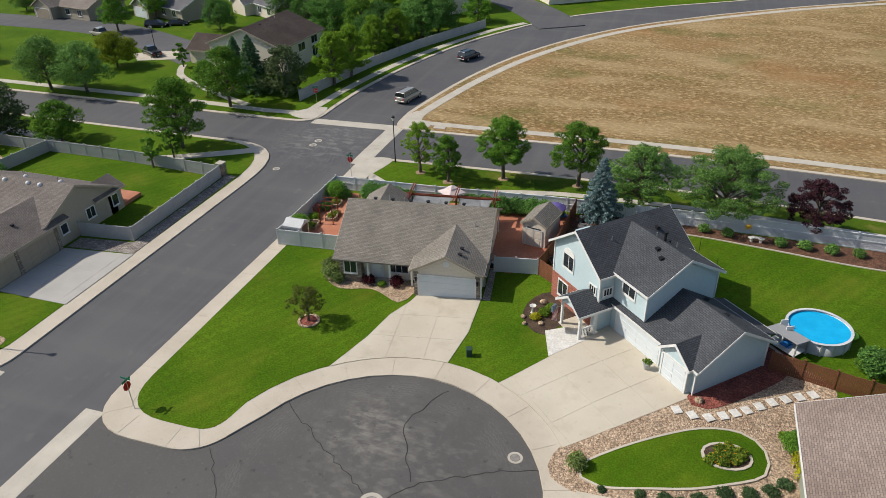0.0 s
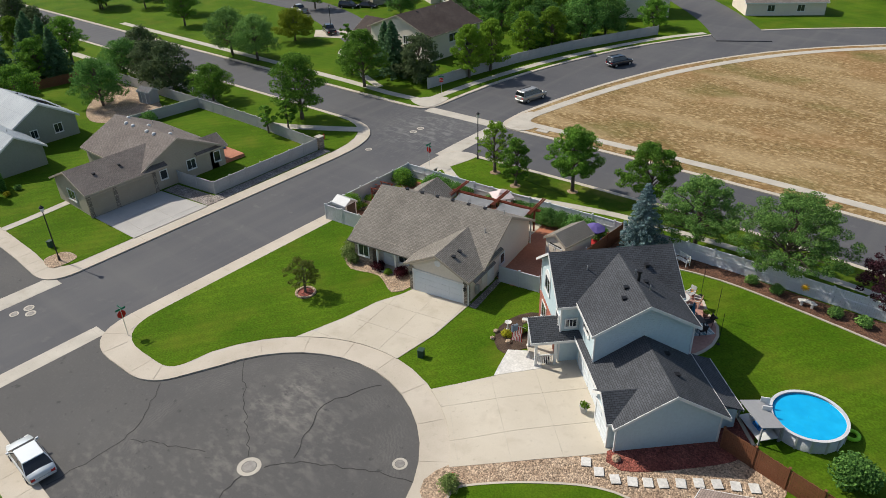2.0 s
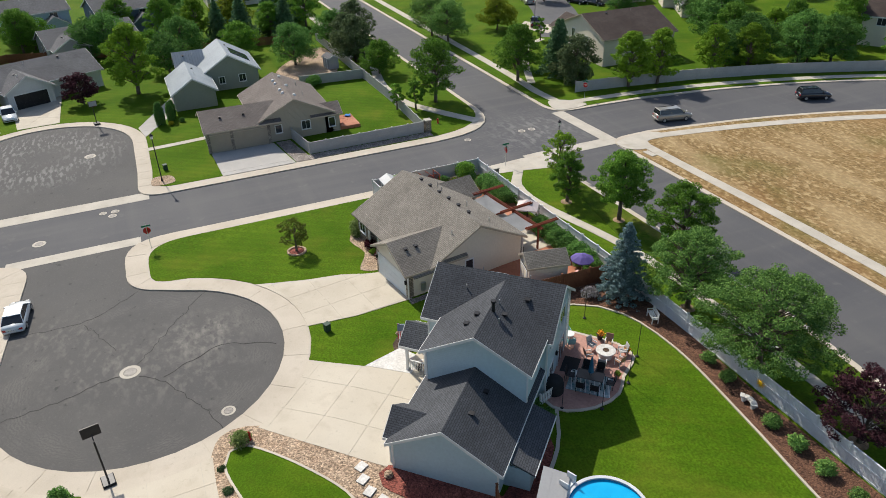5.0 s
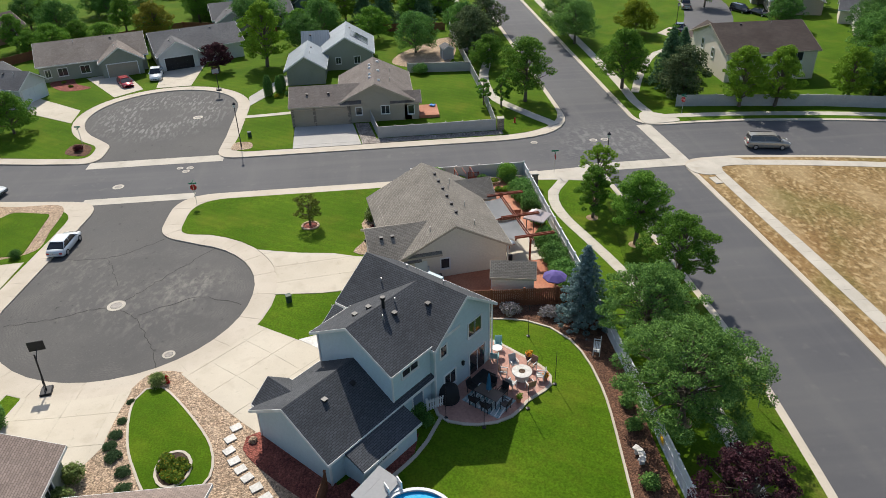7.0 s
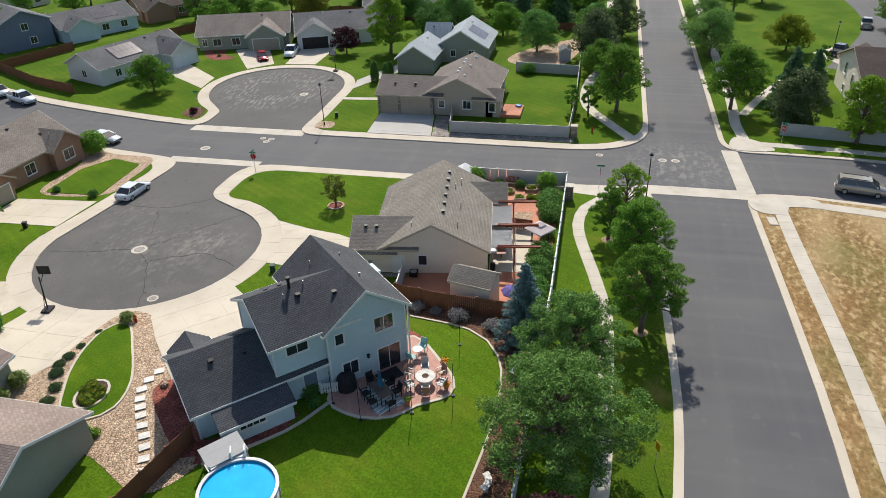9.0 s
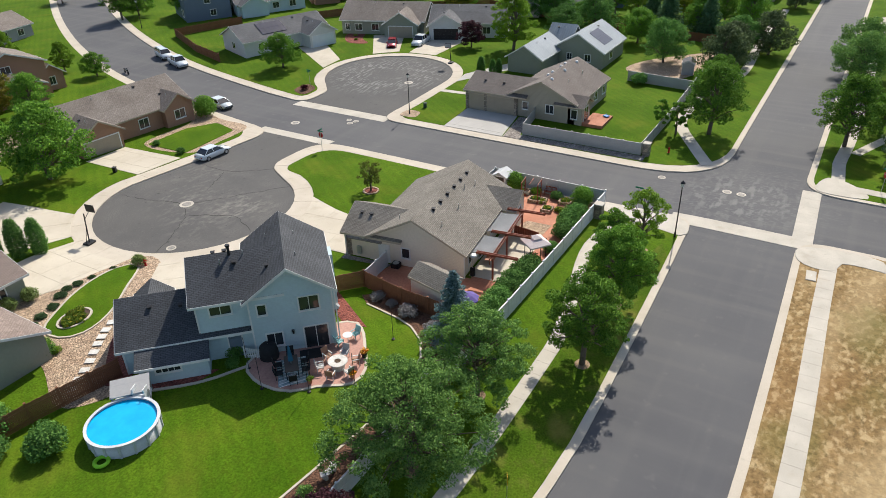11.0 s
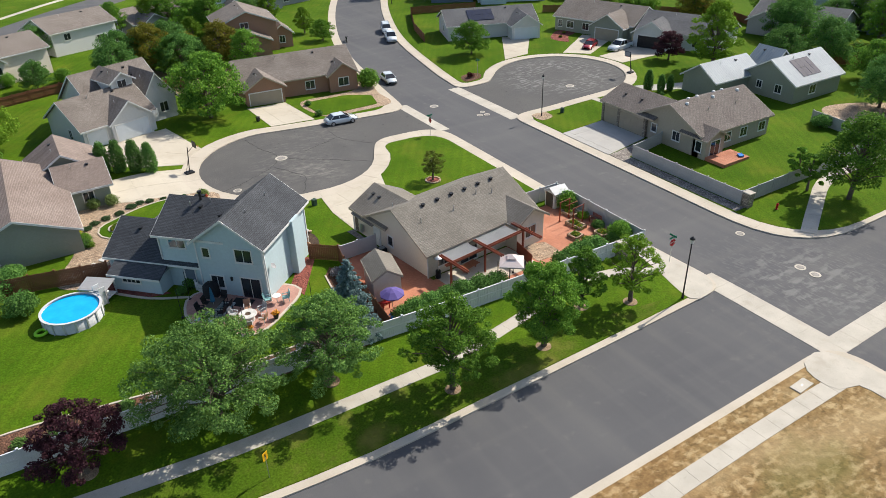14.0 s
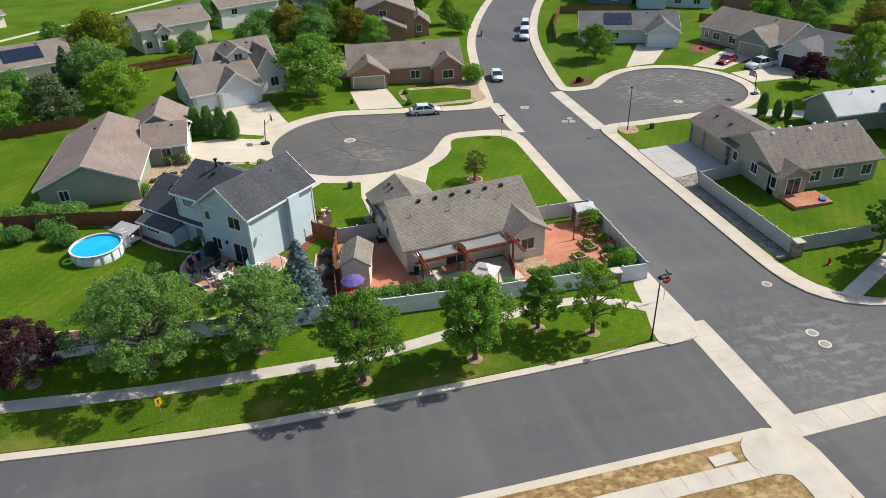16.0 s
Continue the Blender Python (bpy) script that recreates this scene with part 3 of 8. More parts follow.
# ---------------------------------------------------------------- land, roads and pavements
STREET = spline([(-42.35, 75), (-42.35, 50), (-42.35, 30), (-43, 14), (-45.6, -2), (-49.6, -20), (-55.5, -37), (-64, -56), (-76, -78), (-92, -104)], 3.0)
NE_WEST = spline([(-48.6, 92), (-48.2, 99), (-45.8, 113), (-41.5, 128), (-36, 140), (-26, 156), (-9.4, 169.6), (7.3, 180), (30, 194), (80, 220), (320, 330)], 4.0)
NE_EAST = spline([(-37.3, 92), (-36.4, 98), (-34, 110), (-29.5, 124), (-22, 138.5), (-12.5, 151), (-1, 161.5), (10, 170), (30, 183), (80, 209), (320, 318)], 4.0)


# the two kerbs of the avenue, which bows gently northwards past the fence
KERB_HOME = spline([(320, 52), (140, 64), (60, 71.6), (30, 74.0), (15, 75.4), (6, 76.2), (-2, 76.65), (-12, 76.4), (-24, 76.0), (-32, 75.65)], 4.0)
KERB_FIELD = spline([(320, 62), (140, 74), (60, 81.4), (30, 84.4), (15, 85.4), (0, 85.95), (-10, 85.9), (-20, 85.72), (-31, 85.45)], 4.0)


def block_home(e, s, w=None):
    """The block of the two main houses, set back e from the avenue and s from the street and the court."""
    w = s if w is None else w
    near = [p for p in offset(STREET, 5.35 + w) if p.y < 9]
    return rounded([(p.x, p.y - e, 0) for p in KERB_HOME] + [(-37 + w, 75.45 - e, 4.0), (-37 + w, 26.3 + s, 4.5), (-27.2, 26.3 + s, 4)] + arc(-14.7, 27, 10.7 + s, 158, -90)
                   + [(-36.8 + s, 17.9 - s, 4)] + [(p.x, p.y, 0) for p in near] + [(-90, -320, 0), (320, -320, 0)])


def block_west(e, s):
    far = [p for p in offset(STREET, -5.35 - s) if p.y < 6]
    return rounded([(-420, 75.7 - e, 0), (-47.8 - s, 75.7 - e, 8), (-47.8 - s, 28.3 + s, 3), (-55, 28.7 + s, 0)] + arc(-65.4, 18, 10.8 + s, 88, 318)
                   + [(-54.4, 13.6 - s, 3), (-48.6 - s, 13.6 - s, 3)] + [(p.x, p.y, 0) for p in far] + [(-110, -320, 0), (-420, -320, 0)])


def block_north(e, s):
    return rounded([(-420, 84.3 + e, 0), (-48.7 - s, 84.3 + e, 7)] + [(p.x, p.y, 0) for p in offset(NE_WEST, s)] + [(320, 600, 0), (-420, 600, 0)])


def block_field(e, s):
    return rounded([(p.x, p.y + e, 0) for p in KERB_FIELD] + [(-37.2 + s, 85.3 + e, 5)] + [(p.x, p.y, 0) for p in offset(NE_EAST, -s)])


ground = obj("ground", boxes((-2500, 2500, -2500, 2500, -3, -2.2)), GRASS)
tagged(ground, "open grassy land reaching the horizon", "", "", "structure")
drape("road", [(-420, -320), (320, -320), (320, 340), (-420, 340)], -0.02, ASPHALT, label="smooth dark grey asphalt street")
drape("court_road", rounded([(-37.3, 15.8, 0), (-14.7, 15.8, 0), (-3, 15.8, 8), (-3, 39, 8), (-26, 39, 6), (-27, 27.5, 2), (-37.3, 27.5, 0)]), 0.0, ASPHALT_OLD, label="patched grey asphalt of the turning circle")
drape("court_road_west", rounded([(-48.2, 13, 0), (-48.2, 29.5, 0), (-60, 29.8, 4), (-77, 29.8, 8), (-77, 6, 8), (-56, 6, 5)]), 0.0, ASPHALT_OLD, label="worn asphalt of the opposite turning circle")
for nm, fn, e, s, mm, lb in (("pavement_home", block_home, 0.65, 2.1, GRASS, "green lawns round the two main houses"),
                             ("pavement_west", block_west, 0.65, 1.75, GRASS, "green lawns across the street"),
                             ("pavement_north", block_north, 0.65, 0.65, GRASS, "green lawns along the avenue"),
                             ("pavement_field", block_field, 0.65, 0.65, DRY, "mown dry straw-coloured grass field")):
    drape(nm, fn(0, 0), 0.10, CONCRETE, label="pale tan concrete kerb and pavement")
    drape(nm.replace("pavement", "lawn"), fn(e, s, 1.65) if fn is block_home else fn(e, s), 0.13, mm, label=lb)


# ---------------------------------------------------------------- houses
def prism(x0, x1, y0, y1, z0, eave, ridge, axis, at=None):
    """Walls under a gable roof, as one solid."""
    bm = bmesh.new()
    if axis == "x":
        m = (y0 + y1) / 2 if at is None else at
        sec = [(y0, z0), (y1, z0), (y1, eave), (m, ridge), (y0, eave)]
        ends = [[bm.verts.new((x, a, b)) for a, b in sec] for x in (x0, x1)]
    else:
        m = (x0 + x1) / 2 if at is None else at
        sec = [(x0, z0), (x1, z0), (x1, eave), (m, ridge), (x0, eave)]
        ends = [[bm.verts.new((a, y, b)) for a, b in sec] for y in (y0, y1)]
    bm.faces.new(ends[0])
    bm.faces.new(ends[1][::-1])
    for i in range(5):
        bm.faces.new((ends[0][i], ends[1][i], ends[1][(i + 1) % 5], ends[0][(i + 1) % 5]))
    bmesh.ops.recalc_face_normals(bm, faces=bm.faces[:])
    return uv(bm)


def slope(corners, thick=0.14):
    """A roof slope: four corners of its upper face, and its thickness downwards."""
    bm = bmesh.new()
    up = [bm.verts.new(c) for c in corners]
    dn = [bm.verts.new((c[0], c[1], c[2] - thick)) for c in corners]
    bm.faces.new(up)
    bm.faces.new(dn[::-1])
    k = len(up)
    for i in range(k):
        bm.faces.new((up[i], dn[i], dn[(i + 1) % k], up[(i + 1) % k]))
    bmesh.ops.recalc_face_normals(bm, faces=bm.faces[:])
    return uv(bm)


def bar(bm, a, b, w, h):
    """A board from a to b, w across and h high, hanging below the line."""
    a, b = Vector(a), Vector(b)
    d = (b - a).normalized()
    s = Vector((-d.y, d.x, 0))
    s = (s.normalized() if s.length > 0.01 else Vector((1, 0, 0))) * (w / 2)
    dn = Vector((0, 0, -h))
    v = [bm.verts.new(p) for p in (a + s, a - s, a - s + dn, a + s + dn, b + s, b - s, b - s + dn, b + s + dn)]
    for q in ((0, 1, 2, 3), (7, 6, 5, 4), (0, 4, 5, 1), (1, 5, 6, 2), (2, 6, 7, 3), (3, 7, 4, 0)):
        bm.faces.new([v[i] for i in q])


def gable(parent, x0, x1, y0, y1, eave, ridge, axis, wall, roof, trim, over=0.4, z0=-0.8, at=None, ends=(True, True), into=(0, 0), name="wall"):
    """A block of a house: walls, two roof slopes and its fascia. into: how far the roof runs on past each end, into another roof."""
    part(name, prism(x0, x1, y0, y1, z0, eave - 0.1, ridge - 0.1, axis, at), wall, parent)
    lift = 0.06

    def board(p, q, high):
        fb = bmesh.new()
        bar(fb, p, q, 0.04, high)
        bmesh.ops.recalc_face_normals(fb, faces=fb.faces[:])
        part("fascia", fb, trim, parent)

    if axis == "x":
        m = (y0 + y1) / 2 if at is None else at
        a, b = x0 - (over if ends[0] else into[0]), x1 + (over if ends[1] else into[1])
        for sgn, yy in ((-1, y0), (1, y1)):
            k = (ridge - eave) / abs(m - yy)
            e = yy + sgn * over
            ze = eave - k * over
            part("roof_slope", slope([(a, m, ridge + lift), (b, m, ridge + lift), (b, e, ze + lift), (a, e, ze + lift)]), roof, parent)
            board((a, e + sgn * 0.02, ze + 0.045), (b, e + sgn * 0.02, ze + 0.045), 0.2)
            for xx, on, off in ((a, ends[0], -0.02), (b, ends[1], 0.02)):
                if on:
                    board((xx + off, m, ridge + 0.045), (xx + off, e, ze + 0.045), 0.22)
    else:
        m = (x0 + x1) / 2 if at is None else at
        a, b = y0 - (over if ends[0] else into[0]), y1 + (over if ends[1] else into[1])
        for sgn, xx in ((-1, x0), (1, x1)):
            k = (ridge - eave) / abs(m - xx)
            e = xx + sgn * over
            ze = eave - k * over
            part("roof_slope", slope([(m, a, ridge + lift), (m, b, ridge + lift), (e, b, ze + lift), (e, a, ze + lift)]), roof, parent)
            board((e + sgn * 0.02, a, ze + 0.045), (e + sgn * 0.02, b, ze + 0.045), 0.2)
            for yy, on, off in ((a, ends[0], -0.02), (b, ends[1], 0.02)):
                if on:
                    board((m, yy + off, ridge + 0.045), (e, yy + off, ze + 0.045), 0.22)


TURNS = {"s": 0, "e": 90, "n": 180, "w": 270}


def frame_ring(w, h, t, y0, y1):
    """A rectangular frame round an opening w by h, as one piece."""
    bm = bmesh.new()
    loops = []
    for y in (y0, y1):
        for g in (0, t):
            a, c = w / 2 + g, h / 2 + g
            loops.append([bm.verts.new(p) for p in ((-a, y, -c), (a, y, -c), (a, y, c), (-a, y, c))])
    fi, fo, bi, bo = loops
    for i in range(4):
        k = (i + 1) % 4
        for q in ((fi[i], fi[k], fo[k], fo[i]), (bo[i], bo[k], bi[k], bi[i]), (fo[i], fo[k], bo[k], bo[i]), (bi[i], bi[k], fi[k], fi[i])):
            bm.faces.new(q)
    bmesh.ops.recalc_face_normals(bm, faces=bm.faces[:])
    return uv(bm)


def window(parent, x, y, z, w, h, face, trim=None, cols=2, glass=None):
    """A framed window on a wall that faces s, e, n or w of its house; z is its middle."""
    fr = part("window", frame_ring(w, h, 0.1, -0.07, 0.03), trim or WHITE, parent)
    fr.matrix_local = pose(x, y, z, 0, 0, TURNS[face])
    part("sill", boxes((-w / 2 - 0.12, w / 2 + 0.12, -0.11, 0.0, -h / 2 - 0.15, -h / 2 - 0.1)), trim or WHITE, fr)
    for i in range(cols):
        part("pane", boxes((-w / 2 + w * i / cols + 0.02, -w / 2 + w * (i + 1) / cols - 0.02, -0.03, 0.01, -h / 2, h / 2)), glass or GLASS, fr)
        if i:
            part("mullion", boxes((-w / 2 + w * i / cols - 0.025, -w / 2 + w * i / cols + 0.025, -0.05, 0.02, -h / 2, h / 2)), trim or WHITE, fr)
    return fr


def garage_door(parent, x, y, w, h, face, material=None, trim=None, z=0.0):
    cols = max(2, round(w / 1.2))
    d = part("garage_door", boxes((-w / 2, w / 2, -0.03, 0.02, 0, h)), material or DOORWHITE, parent)
    d.matrix_local = pose(x, y, z, 0, 0, TURNS[face])
    for r in range(4):
        for c in range(cols):
            a, b = -w / 2 + w * c / cols + 0.08, -w / 2 + w * (c + 1) / cols - 0.08
            part("door_panel", boxes((a, b, -0.05, -0.028, h * r / 4 + 0.07, h * (r + 1) / 4 - 0.07)), material or DOORWHITE, d)
    part("door_frame", boxes((-w / 2 - 0.14, -w / 2, -0.07, 0.03, 0, h + 0.14), (w / 2, w / 2 + 0.14, -0.07, 0.03, 0, h + 0.14), (-w / 2, w / 2, -0.07, 0.03, h, h + 0.14)), trim or WHITE, d)
    return d


def roof_vent(parent, x, y, z, kind="box"):
    bm = boxes((-0.12, 0.12, -0.12, 0.12, -0.1, 0.1), (-0.17, 0.17, -0.17, 0.17, 0.1, 0.14)) if kind == "box" else tube(bmesh.new(), (0, 0, -0.15), (0, 0, 0.38), 0.045, seg=8)
    v = part("roof_vent", bm, BLACK if kind == "box" else STEEL, parent)
    v.matrix_local = pose(x, y, z)


def downpipe(parent, x, y, z0, z1, trim=None):
    part("downpipe", boxes((x - 0.05, x + 0.05, y - 0.05, y + 0.05, z0, z1)), trim or WHITE, parent)


def door(parent, x, y, face, material, w=0.95, h=2.05, z=0.0):
    d = part("door", boxes((-w / 2, w / 2, -0.05, 0.02, 0, h), (-w / 2 + 0.12, w / 2 - 0.12, -0.07, 0, 0.2, h * 0.48), (-w / 2 + 0.12, w / 2 - 0.12, -0.07, 0, h * 0.54, h - 0.15)), material, parent)
    d.matrix_local = pose(x, y, z, 0, 0, TURNS[face])
    part("door_frame", boxes((-w / 2 - 0.1, -w / 2, -0.07, 0.02, 0, h + 0.1), (w / 2, w / 2 + 0.1, -0.07, 0.02, 0, h + 0.1), (-w / 2, w / 2, -0.07, 0.02, h, h + 0.1)), WHITE, d)
    part("door_handle", tube(bmesh.new(), (w / 2 - 0.12, -0.05, 1.0), (w / 2 - 0.12, -0.13, 1.0), 0.03, seg=6), STEEL, d)
    return d


def post(parent, x, y, z0, z1, w, material, name="post"):
    part(name, boxes((x - w / 2, x + w / 2, y - w / 2, y + w / 2, z0, z1), (x - w / 2 - 0.03, x + w / 2 + 0.03, y - w / 2 - 0.03, y + w / 2 + 0.03, z0, z0 + 0.15)), material, parent)


def wall_lamp(parent, x, y, z, face):
    l = part("wall_lamp", boxes((-0.07, 0.07, -0.16, 0.0, -0.15, 0.12), (-0.1, 0.1, -0.19, 0.0, 0.12, 0.16)), BLACK, parent)
    l.matrix_local = pose(x, y, z, 0, 0, TURNS[face])


def house_blue():
    h = thing("house", pose(-2.47, 51.83, 1.05, 0, 0, -45), "two-storey pale blue house with charcoal shingle roofs and white trim", "house")
    args = (BLUE_SIDING, ROOF_DARK, WHITE)
    gable(h, -3.1, 3.0, -4.7, 3.8, 5.45, 7.65, "y", *args)
    gable(h, 2.9, 6.7, -3.3, 3.4, 5.55, 7.4, "x", *args, z0=2.2, ends=(False, True), into=(2.6, 0))
    gable(h, 2.9, 12.3, -3.3, 3.35, 2.75, 4.75, "x", *args, ends=(False, True))
    gable(h, 9.35, 11.95, -3.75, -1.5, 2.72, 3.75, "y", *args, ends=(True, False), into=(0, 2.0), over=0.28)
    # chimney chase and corner boards
    part("chimney_chase", boxes((-3.75, -3.05, -2.3, -0.9, -0.8, 5.25)), BLUE_SIDING, h)
    for x, y, z1 in ((-3.1, 3.8, 5.3), (3.0, 3.8, 5.3), (-3.1, -4.7, 5.3), (3.0, -4.7, 5.3), (12.3, 3.35, 2.6)):
        part("corner_board", boxes((x - 0.06, x + 0.06, y - 0.06, y + 0.06, -0.5, z1)), WHITE, h)
    for x, y, z0, z1 in ((6.72, -3.36, 2.9, 5.4), (6.72, 3.46, 2.9, 5.4), (-3.3, 3.9, -0.2, 5.2), (12.3, -3.4, 0, 2.6)):
        downpipe(h, x, y, z0, z1)
    # rear
    s = window(h, -1.6, 3.8, 1.05, 1.75, 2.05, "n")
    s["label"] = "sliding glass patio door"
    window(h, 1.5, 3.8, 1.45, 1.15, 1.1, "n")
    window(h, -1.35, 3.8, 4.25, 1.45, 1.15, "n")
    window(h, 2.1, 3.8, 4.25, 0.6, 0.85, "n", cols=1)
    window(h, 5.0, 3.4, 4.55, 1.5, 0.7, "n")
    door(h, 4.4, 3.35, "n", NAVY_SIDING)
    wall_lamp(h, 0.1, 3.8, 1.9, "n")
    # front
    window(h, -1.1, -4.7, 4.2, 1.3, 1.25, "s")
    arch = bmesh.new()
    half = [(0.74 * math.cos(radians(a)), 0.5 * math.sin(radians(a))) for a in range(0, 181, 15)]
    fr = [arch.verts.new((x, -0.05, z)) for x, z in half]
    bk = [arch.verts.new((x, 0.03, z)) for x, z in half]
    arch.faces.new(fr)
    for i in range(len(half) - 1):
        arch.faces.new((fr[i], fr[i + 1], bk[i + 1], bk[i]))
    bmesh.ops.recalc_face_normals(arch, faces=arch.faces[:])
    a = part("arched_transom", arch, WHITE, h)
    a.matrix_local = pose(-1.1, -4.7, 4.92)
    part("brick_veneer", boxes((-3.14, 0.75, -4.78, -4.6, -0.6, 2.35)), REDBRICK, h)
    window(h, -1.5, -4.78, 1.35, 1.2, 1.35, "s")
    window(h, 2.2, -4.7, 3.55, 0.75, 0.6, "s", cols=3)
    window(h, 3.05, -3.95, 3.55, 0.75, 0.6, "e", cols=3)
    window(h, 4.7, -3.3, 4.45, 1.35, 0.95, "s")
    garage_door(h, 6.2, -3.3, 4.88, 2.15, "s")
    garage_door(h, 10.65, -3.75, 2.3, 2.1, "s")
    wall_lamp(h, 9.1, -3.3, 1.9, "s")
    # porch
    gable(h, 0.75, 3.3, -6.6, -3.2, 2.55, 3.45, "y", *args, z0=2.35, ends=(True, False), over=0.3, name="porch_gable")
    part("porch_floor", boxes((0.6, 3.4, -6.6, -4.7, -0.7, -0.02), (0.6, 2.6, -6.95, -6.6, -0.7, -0.18), (0.6, 2.6, -7.3, -6.95, -0.7, -0.35), bevel=0.01), DRIVE, h)
    for x, y in ((0.85, -6.45), (3.2, -6.45), (3.2, -5.0)):
        post(h, x, y, -0.02, 2.4, 0.18, WHITE)
    door(h, 1.9, -4.7, "s", REDBRICK)
    rail = part("porch_rail", boxes((3.15, 3.25, -6.4, -5.0, 0.85, 0.92)), WHITE, h)
    for i in range(10):
        part("baluster", boxes((3.17, 3.23, -6.4 + 0.14 * i, -6.36 + 0.14 * i, 0.05, 0.85)), WHITE, rail)
    # lean-to shed at the back
    part("lean_to_wall", boxes((6.4, 11.2, 3.35, 5.0, -0.8, 1.85)), BLUE_SIDING, h)
    part("roof_slope", slope([(6.2, 3.36, 2.6), (11.4, 3.36, 2.6), (11.4, 5.3, 1.85), (6.2, 5.3, 1.85)], 0.12), ROOF_DARK, h)
    window(h, 9.2, 5.0, 1.3, 1.7, 0.32, "n", cols=4)
    part("fascia", boxes((6.2, 11.4, 5.3, 5.34, 1.66, 1.86)), WHITE, h)
    for x, y, z in ((5.2, -1.1, 6.85), (4.3, -0.7, 7.1), (3.6, 1.0, 6.95), (2.0, -1.0, 6.3), (1.3, 1.9, 6.8), (5.5, -1.7, 4.1), (8.0, 1.2, 4.1), (10.2, 1.0, 4.2)):
        roof_vent(h, x, y, z)
    for x, y, z in ((4.6, 0.9, 7.0), (2.9, 0.4, 7.2), (-1.0, -2.0, 6.95), (-0.9, 1.5, 7.0), (1.2, -2.5, 6.75)):
        roof_vent(h, x, y, z, "pipe")
    part("flue", tube(tube(bmesh.new(), (3.9, 0.3, 7.0), (3.9, 0.3, 8.0), 0.11), (3.9, 0.3, 8.0), (3.9, 0.3, 8.16), 0.18), BLACK, h)
    dish = part("satellite_dish", lathe(bmesh.new(), [(0.02, 0), (0.15, 0.02), (0.27, 0.08), (0.255, 0.09), (0.02, 0.025)], 16), GREY_SIDING, h)
    dish.matrix_local = pose(-3.4, 2.9, 3.0, 0, -50, 0)
    return h


def house_tan():
    h = thing("house", pose(-14.0, 48.6, 0.35, 0, 0, 8), "single-storey cream house with weathered shingle roof and stone trim", "house")
    args = (CREAM_SIDING, ROOF_TAN, TANTRIM)
    gable(h, -13.0, 0.2, 2.4, 11.9, 2.9, 5.4, "x", *args)
    gable(h, -5.6, 0.1, 0.0, 3.0, 2.95, 4.45, "y", *args, ends=(True, False), into=(0, 2.9))
    gable(h, -13.0, -9.4, 11.5, 13.4, 2.85, 3.95, "y", *args, ends=(False, True), into=(3.0, 0))
    part("porch_roof", slope([(-13.4, 2.02, 2.76), (-5.7, 2.02, 2.76), (-5.7, 1.15, 2.31), (-13.4, 1.15, 2.31)]), ROOF_TAN, h)
    part("stone_bay", boxes((-12.95, -10.9, 1.6, 2.45, -0.7, 2.3)), STONE, h)
    window(h, -11.9, 1.6, 1.4, 1.1, 1.2, "s")
    for x in (-10.2, -8.2, -6.2):
        post(h, x, 1.45, -0.1, 2.35, 0.16, WHITE)
    part("porch_floor", boxes((-10.85, -5.6, 1.2, 2.4, -0.6, -0.06)), DRIVE, h)
    window(h, -7.6, 2.4, 1.35, 1.7, 1.3, "s", cols=3)
    door(h, -9.6, 2.4, "s", WHITE)
    garage_door(h, -2.75, 0.0, 4.88, 2.15, "s")
    for x0, x1 in ((-5.64, -5.24), (-0.26, 0.14)):
        part("stone_pier", boxes((x0, x1, -0.06, 0.5, -0.5, 2.5)), STONE, h)
        wall_lamp(h, (x0 + x1) / 2, -0.06, 1.8, "s")
    g = part("gable_vent", tube(bmesh.new(), (-2.75, -0.05, 3.5), (-2.75, 0.02, 3.5), 0.3, seg=20), WHITE, h)
    # east end
    door(h, 0.2, 4.0, "e", WHITE)
    window(h, 0.2, 6.2, 1.6, 0.75, 0.95, "e", cols=1)
    # added pent strip, stands in for the shaded overhang of the garage roof
    part("roof_slope", slope([(0.2, 0.3, 2.75), (0.75, 0.3, 2.5), (0.75, 4.0, 2.5), (0.2, 4.0, 2.75)], 0.1), ROOF_TAN, h)
    part("meter_box", boxes((0.2, 0.42, 1.2, 1.6, 0.7, 1.5)), STEEL, h)
    # rear
    window(h, -4.6, 11.9, 1.1, 2.0, 2.0, "n")
    window(h, -1.6, 11.9, 1.5, 1.4, 1.1, "n")
    window(h, -7.6, 11.9, 1.5, 1.4, 1.1, "n")
    window(h, -11.2, 13.4, 1.4, 1.3, 1.1, "n")
    for x in (-11.0, -9.3, -7.6, -5.9, -4.2, -2.5):
        roof_vent(h, x, 7.95, 5.12)
    for x, y, z in ((-10, 9.2, 4.5), (-5.0, 9.4, 4.4), (-1.2, 9.3, 4.4), (-1.0, 5.2, 4.45), (-8.4, 8.7, 4.75)):
        roof_vent(h, x, y, z, "pipe")
    for y in (0.9, 1.9):
        roof_vent(h, -1.7, y, 3.95)
    for x, y in ((0.32, 12.0), (-13.1, 2.3), (0.25, -0.05)):
        downpipe(h, x, y, -0.3, 2.75)
    return h


